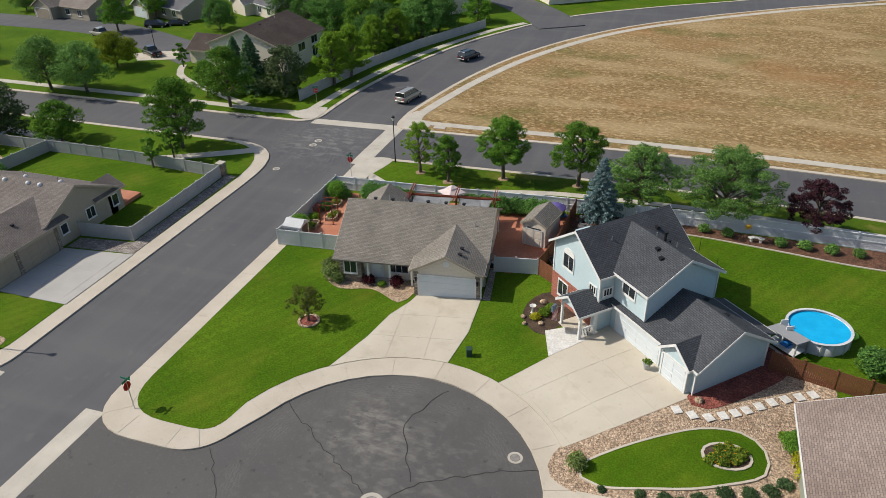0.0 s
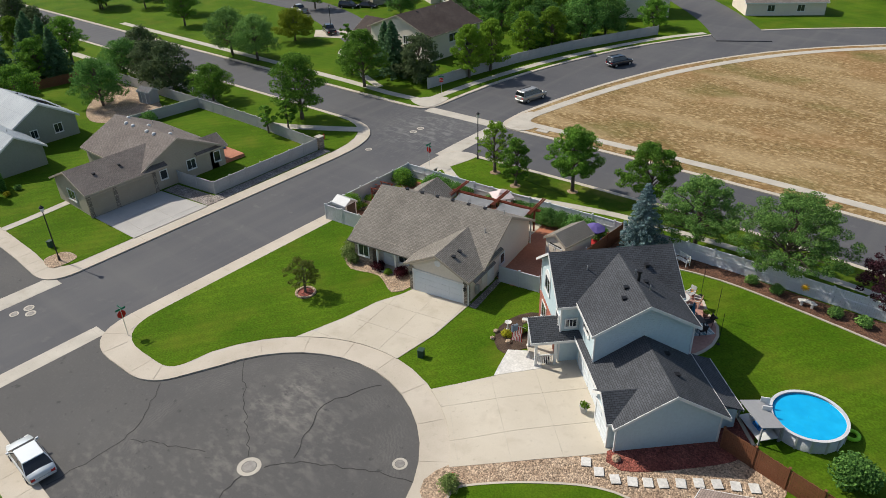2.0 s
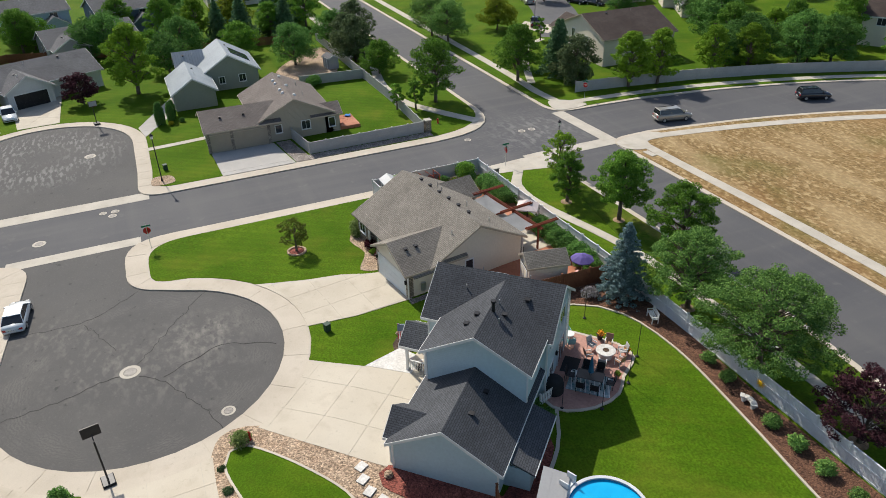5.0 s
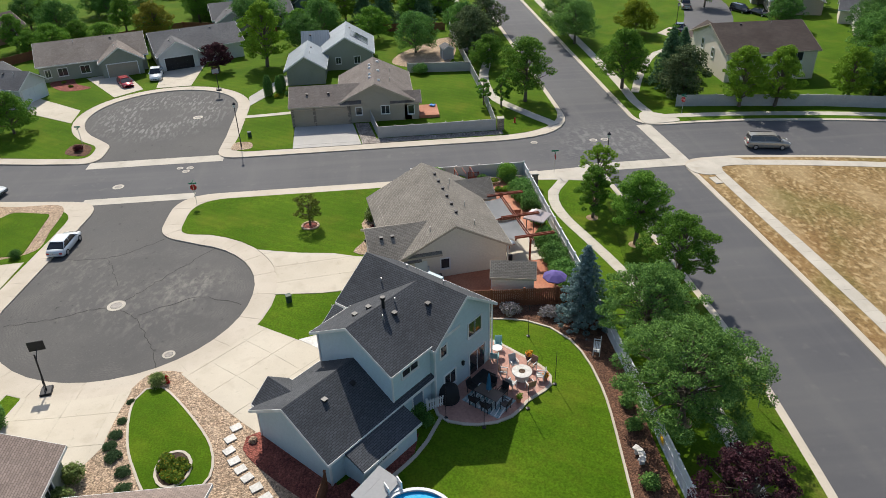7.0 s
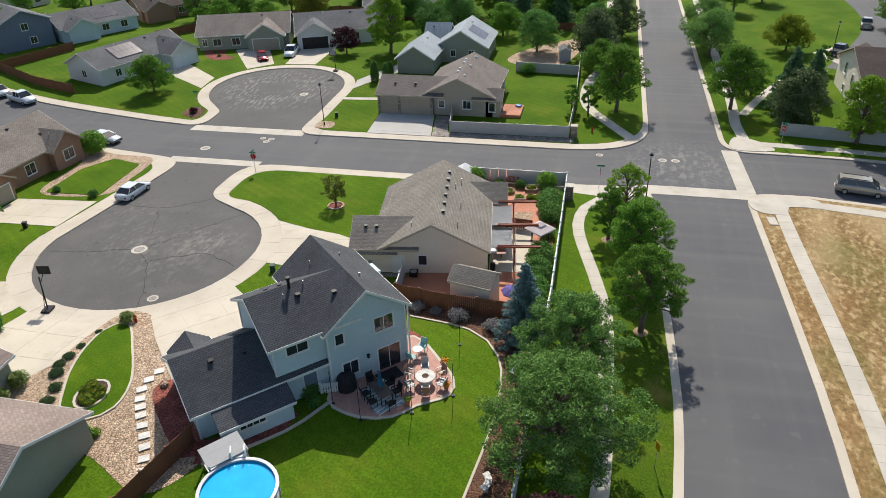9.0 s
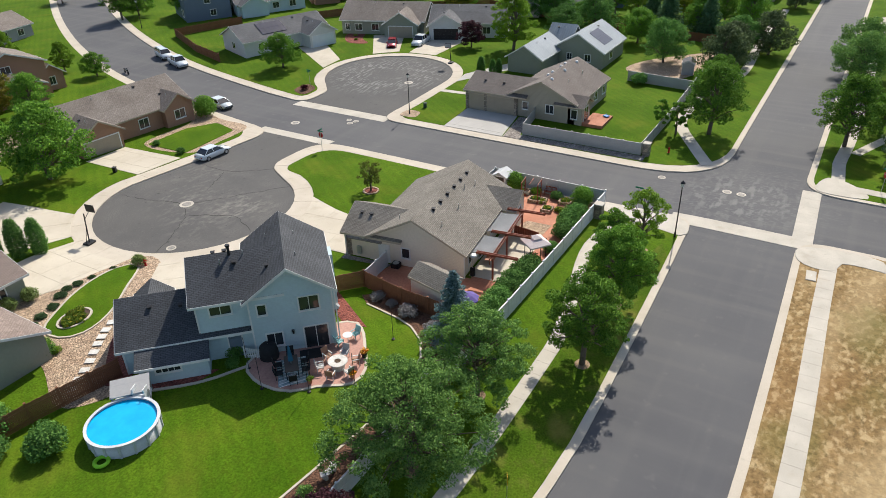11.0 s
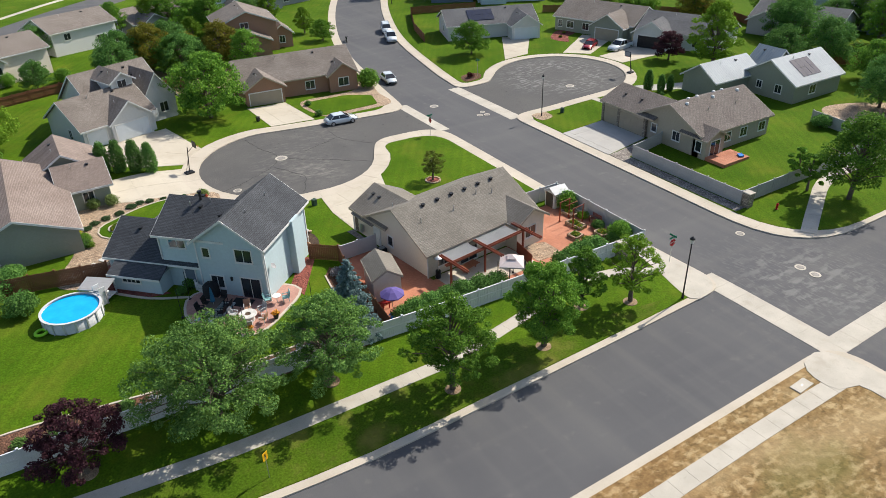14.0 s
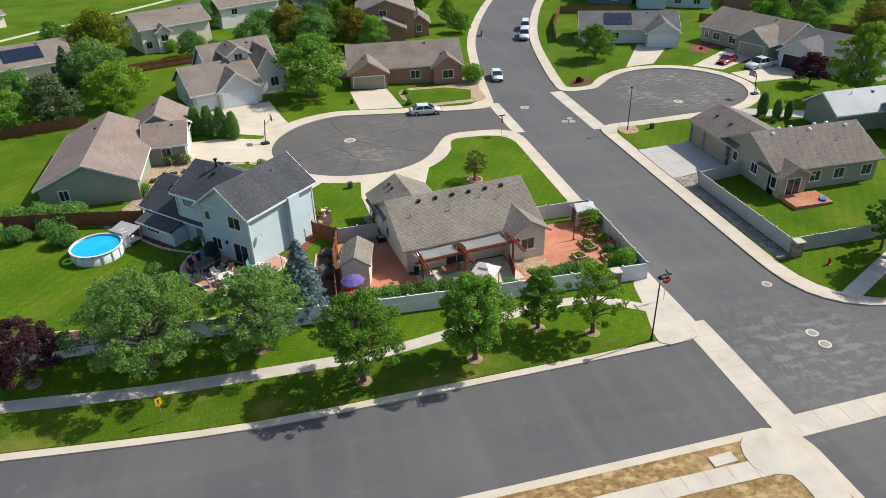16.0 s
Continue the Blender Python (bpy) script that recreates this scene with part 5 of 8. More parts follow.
# side road, far court and far avenue
strip("road_branch", spline([(-25, 147.5), (-33, 160), (-44, 173), (-60, 190)], 4), 10, 0.15, ASPHALT, "side road leading north")
strip("road_far_court", spline([(-84, 108.5), (-92, 112.5), (-110, 120.5), (-128, 124), (-180, 124.5)], 4), 9.5, 0.15, ASPHALT, "asphalt street behind the trees")
strip("road_far_south", spline([(120, -4), (62, -22), (38, -42), (12, -70), (-10, -95), (-40, -130)], 5), 9.5, 0.15, ASPHALT, "asphalt street beyond the back gardens")
strip("pavement_far_south", spline([(120, -18), (66, -32), (44, -52), (18, -80), (-4, -105)], 5), 1.6, 0.16, WALK, "concrete path by the far street")

# drives
K = [(p[0], p[1]) for p in arc(-14.7, 27, 12.7, 128, 86, 8)]
slabs("driveway_tan", K + [(-13.4, 43.8), (-13.75, 48.9), (-19.3, 48.1), (-19.6, 46.8), (-20.6, 44.5), (-21.2, 41.2)], 3.0, 8, 0.17, DRIVE, "pale concrete drive", origin=(-14, 48.6))
A = [(p[0], p[1]) for p in arc(-14.7, 27, 12.7, 66, 32, 8)]
slabs("driveway_blue", A + [(-0.6, 36.4), (2.4, 39.2), (3.9, 40.7), (-2.7, 47.4), (-4.3, 45.9), (-6.6, 42.2)], 3.3, 45, 0.17, DRIVE, "wide pale concrete drive", origin=(-2.7, 47.4))
drape("entry_walk", [(-6.6, 42.3), (-4.2, 45.0), (-5.4, 46.6), (-7.5, 45.4)], 0.19, WHITE_STONE, label="white flagstone entry walk")
slabs("driveway_green", [(p[0], p[1]) for p in arc(-14.7, 27, 12.7, 16, -20, 6)] + [(0.5, 22.4), (6.0, 22.6), (6.1, 29.2), (3.6, 30.4), (0, 30.4)], 3.3, 0, 0.17, DRIVE, "concrete drive past the evergreens")
slabs("driveway_grey", [(p[0], p[1]) for p in arc(-14.7, 27, 12.7, -26, -50, 5)] + [(-5.6, 14.2), (-4.2, 8.0), (6.0, 11.4), (4.4, 18.4), (1.6, 20.6)], 3.3, -32, 0.165, DRIVE, "concrete drive of the grey house")
slabs("driveway_brown", [(-17.0, 14.4), (-16.6, 5.2), (-22.5, 5.0), (-23.4, 14.6)], 3.0, 4, 0.17, DRIVE, "sand-coloured concrete drive")
slabs("driveway_ranch", [(-49.4, 38.2), (-56.8, 37.9), (-56.8, 46.0), (-49.4, 47.2)], 3.6, 0, 0.17, DRIVE_GREY, "grey concrete drive")
slabs("driveway_white", [(-63.5, 5.4), (-68.8, 5.0), (-76.5, -4.5), (-72.0, -7.5)], 3.0, 12, 0.17, DRIVE, "concrete drive of the white house")
slabs("driveway_sage", [(-74.2, 8.4), (-77.6, 12.0), (-88.5, 6.0), (-85.6, 0.5)], 3.0, 40, 0.17, DRIVE, "concrete drive with parked cars")
slabs("driveway_open", [(-77.8, 14), (-78.2, 19.5), (-92, 19.5), (-90, 12.5)], 3.0, 64, 0.17, DRIVE, "concrete drive to an open garage")
slabs("driveway_metal", [(-70.5, 29.8), (-66.5, 30.5), (-76.5, 36), (-83, 35.6)], 3.0, 0, 0.17, DRIVE_GREY, "concrete drive to the metal-roofed house")
slabs("driveway_far", [(-88, 107), (-95, 104), (-99, 108), (-92, 112)], 3.3, 0, 0.17, DRIVE, "concrete drive at the far court")
strip("path_ranch", spline([(-61.9, 30.4), (-62.1, 33.5), (-62.6, 38.0)], 1), 1.0, 0.16, WALK, "concrete side path")

# beds
drape("river_rock_bed", blob([(-4.2, 31.2), (-4.0, 34.0), (-0.9, 36.9), (2.2, 39.9), (4.2, 41.4), (7.4, 44.6), (10.2, 46.4), (13.4, 44.0), (11.2, 38.6), (10.9, 33.2), (10.6, 29.2), (6.0, 28.8), (0, 29.8)]), 0.150, ROCK, label="bed of tan river rock")
LAWN2 = blob([(-2.6, 32.5), (1.0, 35.4), (4.4, 37.5), (7.0, 37.9), (8.4, 36.7), (8.3, 34.6), (6.0, 33.1), (3.2, 31.9), (-1.2, 31.1)])
drape("lawn_island", LAWN2, 0.20, LUSH, label="small curved front lawn")
strip("edging_island", [Vector(p) for p in LAWN2 + LAWN2[:1]], 0.16, 0.235, CONCRETE, "pale concrete lawn edging")
OVAL = blob([(6.1 + 1.55 * math.cos(a) * 0.9 - 0.5 * math.sin(a), 35.5 + 1.0 * math.sin(a) + 0.45 * math.cos(a)) for a in (i * math.pi / 4 for i in range(8))], 0.4)
drape("flower_island", OVAL, 0.24, SOIL, label="oval flower bed")
strip("edging_oval", [Vector(p) for p in OVAL + OVAL[:1]], 0.18, 0.27, CONCRETE, "pale concrete edging of the oval bed")
drape("red_rock_bed", blob([(3.5, 40.5), (4.9, 39.6), (7.8, 42.0), (10.3, 45.0), (9.0, 46.0), (6.1, 43.6)]), 0.185, REDMULCH, label="bed of dark red lava rock")
drape("rock_bed_tan", blob([(-28.9, 51.2), (-28.9, 48.8), (-26.6, 47.2), (-23.6, 47.8), (-20.6, 46.4), (-19.8, 48.0), (-20.2, 49.6), (-26.5, 50.4)]), 0.165, ROCK, label="gravel bed along the porch")
drape("side_gravel", [(-13.6, 48.5), (-12.9, 48.5), (-13.7, 53.4), (-14.2, 53.4)], 0.165, GREYROCK, label="strip of grey gravel beside the house")
drape("round_bed", blob([(-8.1, 51.0), (-9.4, 49.8), (-9.8, 47.6), (-8.9, 45.6), (-7.5, 44.9), (-6.6, 46.2), (-5.4, 47.9), (-6.6, 49.4)]), 0.17, SOIL, label="dark planting bed by the entry")
drape("red_side_bed", [(-8.1, 51.8), (-7.0, 51.0), (-4.2, 55.6), (-4.8, 57.4)], 0.165, REDMULCH, label="red lava rock strip by the wall")
drape("fence_bed", blob([(-9.2, 55.0), (-7.6, 55.4), (-6.6, 60.5), (-3.6, 63.4), (2, 64.2), (10, 63.4), (18, 62.4), (26, 62.6), (40, 63.4), (40, 65.9), (10, 65.9), (-8.4, 65.9)]), 0.165, MULCH, label="reddish brown mulch bed along the fence")
strip("edging_fence", spline([(-7.6, 55.4), (-6.6, 60.5), (-3.6, 63.3), (2, 64.1), (10, 63.3), (18, 62.3), (26, 62.5), (40, 63.3)], 1.5), 0.16, 0.21, CONCRETE, "pale concrete lawn edging by the fence")
PATIO = blob([(3.4, 52.4), (4.7, 55.0), (4.2, 57.3), (2.9, 58.6), (1.4, 60.6), (-0.4, 60.5), (-2.4, 59.0), (-4.4, 57.2), (-4.6, 55.6), (-1, 53)])
drape("patio_blue", PATIO, 0.20, PINKPATIO, label="stamped pink concrete patio")
strip("edging_patio", [Vector(p) for p in PATIO + PATIO[:1]], 0.22, 0.215, CONCRETE, "pale concrete patio edging")
drape("side_yard", [(8.8, 45.6), (4.9, 51.0), (6.6, 50.6), (10.4, 47.4), (10.6, 46.0)], 0.17, REDMULCH, label="red gravel side yard")
strip("edging_pool", spline([(3.6, 52.6), (6.8, 50.7), (10.6, 46.6)], 1), 0.25, 0.20, CONCRETE, "pale concrete lawn edging by the lean-to")
drape("patio_tan", [(-12.6, 53.2), (-9.7, 54.0), (-9.0, 65.8), (-30.5, 65.8), (-35.6, 65.4), (-35.9, 54.0), (-29.0, 54.6), (-29.4, 58.6), (-15.6, 61.0), (-14.4, 53.6)], 0.18, TERRA, label="terracotta stamped concrete patio")
drape("patio_pale", [(-16.0, 60.6), (-24.8, 59.4), (-25.6, 63.6), (-16.4, 64.4)], 0.21, DRIVE, label="pale concrete terrace under the pergola")
drape("gravel_court", [(-25.2, 59.6), (-28.6, 60.6), (-28.8, 63.2), (-25.8, 63.2)], 0.215, ROCK, label="pea gravel square")
drape("gravel_ranch", [(-49.5, 47.3), (-56.8, 46.3), (-56.8, 48.2), (-51.0, 49.2), (-51.2, 66.2), (-49.8, 66.2)], 0.165, GREYROCK, label="grey gravel strip outside the fence")
drape("gravel_brown", blob([(-36.2, 13.6), (-36.9, 8), (-38.4, 1.5), (-36.0, 1.5), (-33.8, 5.0), (-24.6, 6.2), (-25.2, 14.2), (-30, 14.6)]), 0.15, ROCK, label="tan gravel round the front lawn")
drape("lawn_brown", rounded([(-24.6, 6.8, 0.6), (-31.5, 6.6, 1.5), (-35.4, 8.6, 1.2), (-34.2, 13.1, 0.8), (-24.9, 13.8, 0.6)]), 0.20, LUSH, label="small front lawn with timber edging")
drape("rock_terrace", blob([(-100, 64.2), (-90, 64.4), (-80.4, 60.6), (-83.5, 53.2), (-89, 53.6), (-95, 58)]), 0.16, ROCK, label="dry rock terrace behind the gardens")
drape("mulch_west", blob([(-51.4, 11.2), (-54.5, 11.0), (-55.5, 8.5), (-52.5, 8.2)]), 0.16, MULCH, label="brown mulch bed at the court corner")
drape("mulch_lamp", blob([(-50.4, 30.2), (-52.6, 30.4), (-52.4, 32.4), (-50.4, 32.6)], 0.4), 0.16, ROCK, label="gravel round the lamp post")
drape("red_bed_court", blob([(-80, 3), (-82.5, 0), (-86, -2), (-84, -5), (-79, -1)]), 0.16, REDMULCH, label="red bark bed")
drape("vegetable_patch", [(-17, -2), (-4, -12), (2, -20), (-8, -24), (-20, -14)], 0.15, DRYSOIL, label="bare back garden soil")


# ---------------------------------------------------------------- trees
def leaf_mesh(name, centres, radii, count, size, material, seed, flat=0.6):
    """Many small leaves, each a bent pair of triangles, gathered in clumps."""
    rng = np.random.default_rng(seed)
    c, r = np.array(centres, float), np.array(radii, float)
    pick = rng.choice(len(c), count, p=(r ** 2) / (r ** 2).sum())
    d = rng.normal(size=(count, 3))
    d /= np.linalg.norm(d, axis=1)[:, None]
    rad = r[pick] * rng.uniform(0.35, 1.0, count) ** 0.6
    p = c[pick] + d * rad[:, None] * np.array([1, 1, flat])
    nrm = d * 0.6 + rng.normal(size=(count, 3)) * 0.6 + np.array([0, 0, 0.5])
    nrm /= np.linalg.norm(nrm, axis=1)[:, None]
    a = np.cross(nrm, rng.normal(size=(count, 3)))
    a /= np.linalg.norm(a, axis=1)[:, None]
    b = np.cross(nrm, a)
    s = size * rng.uniform(0.6, 1.3, count)[:, None]
    v = np.stack([p - a * s, p - b * s * 0.55, p + a * s, p + b * s * 0.55 + nrm * s * 0.2], 1).reshape(-1, 3)
    me = bpy.data.meshes.new(name)
    me.from_pydata(v.tolist(), [], np.arange(count * 4).reshape(-1, 4).tolist())
    me.materials.append(material)
    return me


def broadleaf(height, spread, material, seed, leaves=5000, size=0.16, bare=0.28, label="leafy green street tree", narrow=1.0, category="tree", clumps=72, radius=None):
    """A trunk that forks into limbs, with leaf clumps along and round them."""
    rng = random.Random(seed)
    t = thing("tree", pose(0, 0, 0), label, category)
    bm = bmesh.new()
    fork = height * bare
    r0 = 0.022 * height + 0.03
    lean = (rng.uniform(-0.15, 0.15), rng.uniform(-0.15, 0.15))
    top = Vector((lean[0], lean[1], fork))
    tube(bm, (0, 0, -0.3), top, r0 * 1.25, r0, 8)
    ends, radii = [], []
    lead = Vector((lean[0] * 2, lean[1] * 2, height * 0.86))
    tube(bm, top, lead, r0 * 0.8, r0 * 0.15, 6)
    for i in range(clumps):
        f = (i + 0.5) / clumps
        a = i * 2.399 + rng.uniform(-0.4, 0.4)
        z = fork * 0.95 + (height - fork * 0.95) * (0.08 + 0.88 * f)
        prof = math.sin(math.pi * min(1, (0.16 + 0.8 * f)) ** 0.85) ** 0.7
        rr = spread * prof * rng.uniform(0.35, 1.0) * narrow
        e = Vector((rr * math.cos(a), rr * math.sin(a), z + rng.uniform(-0.3, 0.3)))
        ends.append(tuple(e))
        radii.append((radius or spread * 0.19) * rng.uniform(0.55, 1.4))
        if i % 3 == 0:
            s = top.lerp(lead, max(0, f - 0.25))
            mid = s.lerp(e, 0.5) + Vector((0, 0, 0.1 * rr))
            tube(bm, s, mid, r0 * 0.38, r0 * 0.24, 5, False)
            tube(bm, mid, e, r0 * 0.24, r0 * 0.06, 5, False)
    part("trunk", bm, BARK, t, smooth=True)
    cr = new("crown", leaf_mesh("crown", ends, radii, leaves, size, material, seed))
    cr.parent = t
    return t


def conifer(height, spread, material, seed, leaves=6000, size=0.16, label="tall dark spruce", category="spruce"):
    rng = np.random.default_rng(seed)
    t = thing("tree", pose(0, 0, 0), label, category)
    bm = bmesh.new()
    tube(bm, (0, 0, -0.3), (0, 0, height), 0.02 * height + 0.04, 0.01, 7)
    part("trunk", bm, BARK, t)
    n = int(height * 22)
    centres, radii = [], []
    for i in range(n):
        f = (i + 0.5) / n
        a = i * 2.399 + rng.uniform(-0.3, 0.3)
        length = spread * (1 - f) ** 0.8 * rng.uniform(0.75, 1.08) + 0.1
        for k in (0.35, 0.65, 0.92):
            centres.append((length * k * math.cos(a), length * k * math.sin(a), 0.06 * height + f * height * 0.93 - 0.18 * length * k + rng.uniform(-0.05, 0.05)))
            radii.append(0.12 + 0.10 * length * (1.15 - k * 0.5))
    cr = new("crown", leaf_mesh("crown", centres, radii, leaves, size, material, seed, 0.55))
    cr.parent = t
    return t


def shrub(r, h, material, seed, leaves=900, size=0.07, label="rounded green shrub", name="shrub", category="shrub"):
    rng = random.Random(seed)
    t = thing(name, pose(0, 0, 0), label, category)
    cs, rs = [], []
    for i in range(14):
        a, q = i * 2.399, math.sqrt((i + 0.5) / 14)
        cs.append((r * 0.62 * q * math.cos(a), r * 0.62 * q * math.sin(a), h * (0.38 + 0.32 * (1 - q * q)) + rng.uniform(-0.05, 0.05) * h))
        rs.append(max(r, h) * 0.38 * rng.uniform(0.8, 1.2))
    bm = bmesh.new()
    for i in range(5):
        tube(bm, (0, 0, -0.1), (r * 0.5 * math.cos(i * 1.26), r * 0.5 * math.sin(i * 1.26), h * 0.6), 0.025, 0.01, 5, False)
    part("woody_base", bm, BARK, t)
    lv = new("foliage", leaf_mesh("foliage", cs, rs, leaves, size, material, seed, min(1.0, h / max(r, 0.1) * 0.7)))
    lv.parent = t
    return t


def column_shrub(height, r, material, seed, leaves, size, label):
    """A dense evergreen column with a blunt, slightly ragged top."""
    rng = random.Random(seed)
    t = thing("arborvitae", pose(0, 0, 0), label, "arborvitae")
    cs, rs = [], []
    for i in range(90):
        f = (i + 0.5) / 90
        q = r * (0.72 + 0.28 * math.sin(math.pi * min(1.0, f * 1.3))) * (1 - max(0.0, f - 0.72) ** 1.5 * 4.2)
        a = i * 2.399
        cs.append((q * 0.72 * math.cos(a), q * 0.72 * math.sin(a), 0.15 + f * (height - 0.35)))
        rs.append(0.34 * r * rng.uniform(0.8, 1.25))
    part("trunk", tube(bmesh.new(), (0, 0, -0.2), (0, 0, height * 0.8), 0.08, 0.03, 6), BARK, t)
    lv = new("foliage", leaf_mesh("foliage", cs, rs, leaves, size, material, seed, 1.2))
    lv.parent = t
    return t


def plant(proto, x, y, scale=1.0, turn=0.0, up=0.12, label=""):
    """Stands a copy of a tree or shrub on the land."""
    c = copy_thing(proto, pose(x, y, H(x, y) + up, 0, 0, turn))
    c.scale = (scale, scale, scale)
    if label:
        c["label"] = label
    return c


def settle(proto, x, y, scale=1.0, turn=0.0, up=0.12):
    proto.matrix_world = pose(x, y, H(x, y) + up, 0, 0, turn)
    proto.scale = (scale, scale, scale)
    return proto


# the row along the avenue
settle(broadleaf(7.4, 3.0, LEAF, 1, 30000, 0.085, label="green maple street tree in a mulch ring", clumps=130, radius=0.52), -18.2, 73.5)
settle(broadleaf(7.6, 3.4, LEAF, 2, 24000, 0.085, 0.3, label="open green street tree in a mulch ring", clumps=120, radius=0.5), -9.6, 73.85)
settle(broadleaf(7.2, 4.1, LEAF_GREY, 3, 30000, 0.08, 0.22, label="grey-green ash tree with spreading crown", clumps=190, radius=0.5), -2.3, 68.8)
settle(broadleaf(7.8, 5.2, LEAF_GREY, 4, 46000, 0.08, 0.2, label="large grey-green ash tree with spreading crown", clumps=260, radius=0.56), 5.8, 68.5)
settle(broadleaf(5.6, 3.0, LEAF_PURPLE, 5, 16000, 0.085, 0.2, label="purple-leaved plum tree by the fence", clumps=110, radius=0.42), 14.2, 68.5)
settle(broadleaf(5.6, 1.9, LEAF, 6, 13000, 0.08, 0.22, label="slender green street tree by the pavement", clumps=90, radius=0.36), -24.2, 71.0)
settle(broadleaf(6.6, 2.3, LEAF_LIME, 7, 9000, 0.08, 0.22, label="thin young tree by the street corner", clumps=90, radius=0.34), -28.2, 72.7)
settle(conifer(7.1, 2.55, LEAF_BLUE, 8, 26000, 0.085, "silvery blue spruce by the fence corner", "spruce"), -6.0, 64.9)


# ---------------------------------------------------------------- fences
def panel_mesh(style, h):
    if style == "vinyl":
        bm = boxes((0, 1, -0.02, 0.02, 0.08, h - 0.06), (0, 1, -0.045, 0.045, h - 0.1, h), (0, 1, -0.045, 0.045, 0.04, 0.14),
                   *[(0.02 + i / 9, 0.035 + i / 9, -0.03, 0.03, 0.14, h - 0.1) for i in range(9)])
    elif style == "railed":
        bm = boxes((0, 1, -0.05, 0.05, h - 0.09, h), (0, 1, -0.05, 0.05, h * 0.52, h * 0.52 + 0.1), (0, 1, -0.05, 0.05, 0.04, 0.16),
                   *[(i / 14 + 0.002, (i + 1) / 14 - 0.002, -0.022 + 0.006 * (i % 2), 0.022 - 0.006 * (i % 2), 0.1, h - 0.05) for i in range(14)])
    elif style == "picket":
        bm = boxes((0, 1, -0.02, 0.02, 0.2, 0.27), (0, 1, -0.02, 0.02, h - 0.25, h - 0.18), *[(0.02 + i / 10, 0.085 + i / 10, -0.04, -0.02, 0.04, h) for i in range(10)])
    else:
        rng = random.Random(7)
        bm = boxes((0, 1, 0.02, 0.06, 0.3, 0.4), (0, 1, 0.02, 0.06, h - 0.4, h - 0.3), *[(i / 16 + 0.003, (i + 1) / 16 - 0.003, -0.012 - rng.random() * 0.008, 0.012, 0.03, h - rng.random() * 0.05) for i in range(16)])
    me = bpy.data.meshes.new("panel")
    bm.to_mesh(me)
    bm.free()
    return me


def fence(label, pts, h, style, material, bay=2.4, post_w=0.12, up=0.12):
    f = thing("fence", pose(pts[0][0], pts[0][1], 0), label, "fence", kind="structure")
    me = panel_mesh(style, h)
    me.materials.append(material)
    pm = bpy.data.meshes.new("post")
    bm = boxes((-post_w / 2, post_w / 2, -post_w / 2, post_w / 2, -0.5, h + 0.06), (-post_w / 2 - 0.02, post_w / 2 + 0.02, -post_w / 2 - 0.02, post_w / 2 + 0.02, h + 0.06, h + 0.11))
    bm.to_mesh(pm)
    bm.free()
    pm.materials.append(material)
    for a, b in zip(pts, pts[1:]):
        a, b = Vector(a), Vector(b)
        ln, ang = (b - a).length, math.degrees(math.atan2(b.y - a.y, b.x - a.x))
        n = max(1, round(ln / bay))
        for i in range(n + 1):
            p = a.lerp(b, i / n)
            if i < n or b == Vector(pts[-1]):
                o = new("post", pm)
                o.parent = f
                o.matrix_local = pose(p.x - pts[0][0], p.y - pts[0][1], H(p.x, p.y) + up, 0, 0, ang)
            if i < n:
                q = a.lerp(b, (i + 1) / n)
                o = new("panel", me)
                o.parent = f
                rise = H(q.x, q.y) - H(p.x, p.y)
                o.matrix_local = pose(p.x - pts[0][0], p.y - pts[0][1], H(p.x, p.y) + up, 0, -math.degrees(math.atan2(rise, ln / n)), ang) @ Matrix.Diagonal((ln / n, 1, 1, 1))
    return f


fence("white vinyl boundary fence along the avenue", [(-36.2, 66.2), (-12, 66.5), (20, 66.1), (60, 66.1)], 1.65, "railed", WHITEFENCE)
fence("grey vinyl fence along the side street", [(-36.2, 66.2), (-36.2, 53.0), (-29.0, 53.4)], 1.7, "vinyl", WFENCE)
fence("grey vinyl fence between the houses", [(-13.8, 53.2), (-9.9, 53.6)], 1.6, "vinyl", WFENCE)
fence("dark stained cedar board fence", [(-9.8, 53.6), (-9.0, 58), (-8.6, 66.2)], 1.7, "board", CEDAR)
fence("cedar board fence by the blue house", [(-9.8, 53.6), (-7.6, 51.8)], 1.7, "board", CEDAR)
fence("brown cedar fence beside the pool", [(9.0, 45.2), (15.2, 43.8), (24, 42.4), (40, 40)], 1.7, "board", CEDAR)
fence("grey vinyl fence round the ranch garden", [(-57.0, 48.6), (-51.2, 49.5), (-51.4, 65.4), (-64, 65.6), (-84, 65.2), (-106, 65.0)], 1.6, "vinyl", CREAMFENCE)
fence("grey vinyl fence behind the ranch garden", [(-77.5, 65.4), (-78.5, 55)], 1.6, "vinyl", CREAMFENCE)
fence("white picket fence by the back door", [(2.9, 51.7), (2.3, 53.4)], 0.95, "picket", WHITE)
fence("grey fence along the curving road", [(-55, 92), (-53.8, 100), (-51.5, 112), (-48, 124), (-44, 134), (-40, 143)], 1.7, "vinyl", CREAMFENCE)
fence("cedar fence of the white house", [(-58.5, -14.6), (-61.5, -24), (-68, -37), (-82, -32)], 1.6, "board", CEDAR)
fence("weathered cedar back fence", [(20.5, 12), (30, 13.4), (46, 17)], 1.6, "board", CEDAR)
fence("cedar fence by the grey house", [(7.5, 17.5), (11.5, 20.4), (20.5, 17)], 1.6, "board", CEDAR)
fence("cedar fence across the back gardens", [(-12, -10), (6, -18), (24, -12)], 1.6, "board", CEDAR)
fence("cedar fence behind the court", [(-100, 36), (-108, 44), (-106, 64)], 1.6, "board", CEDAR)
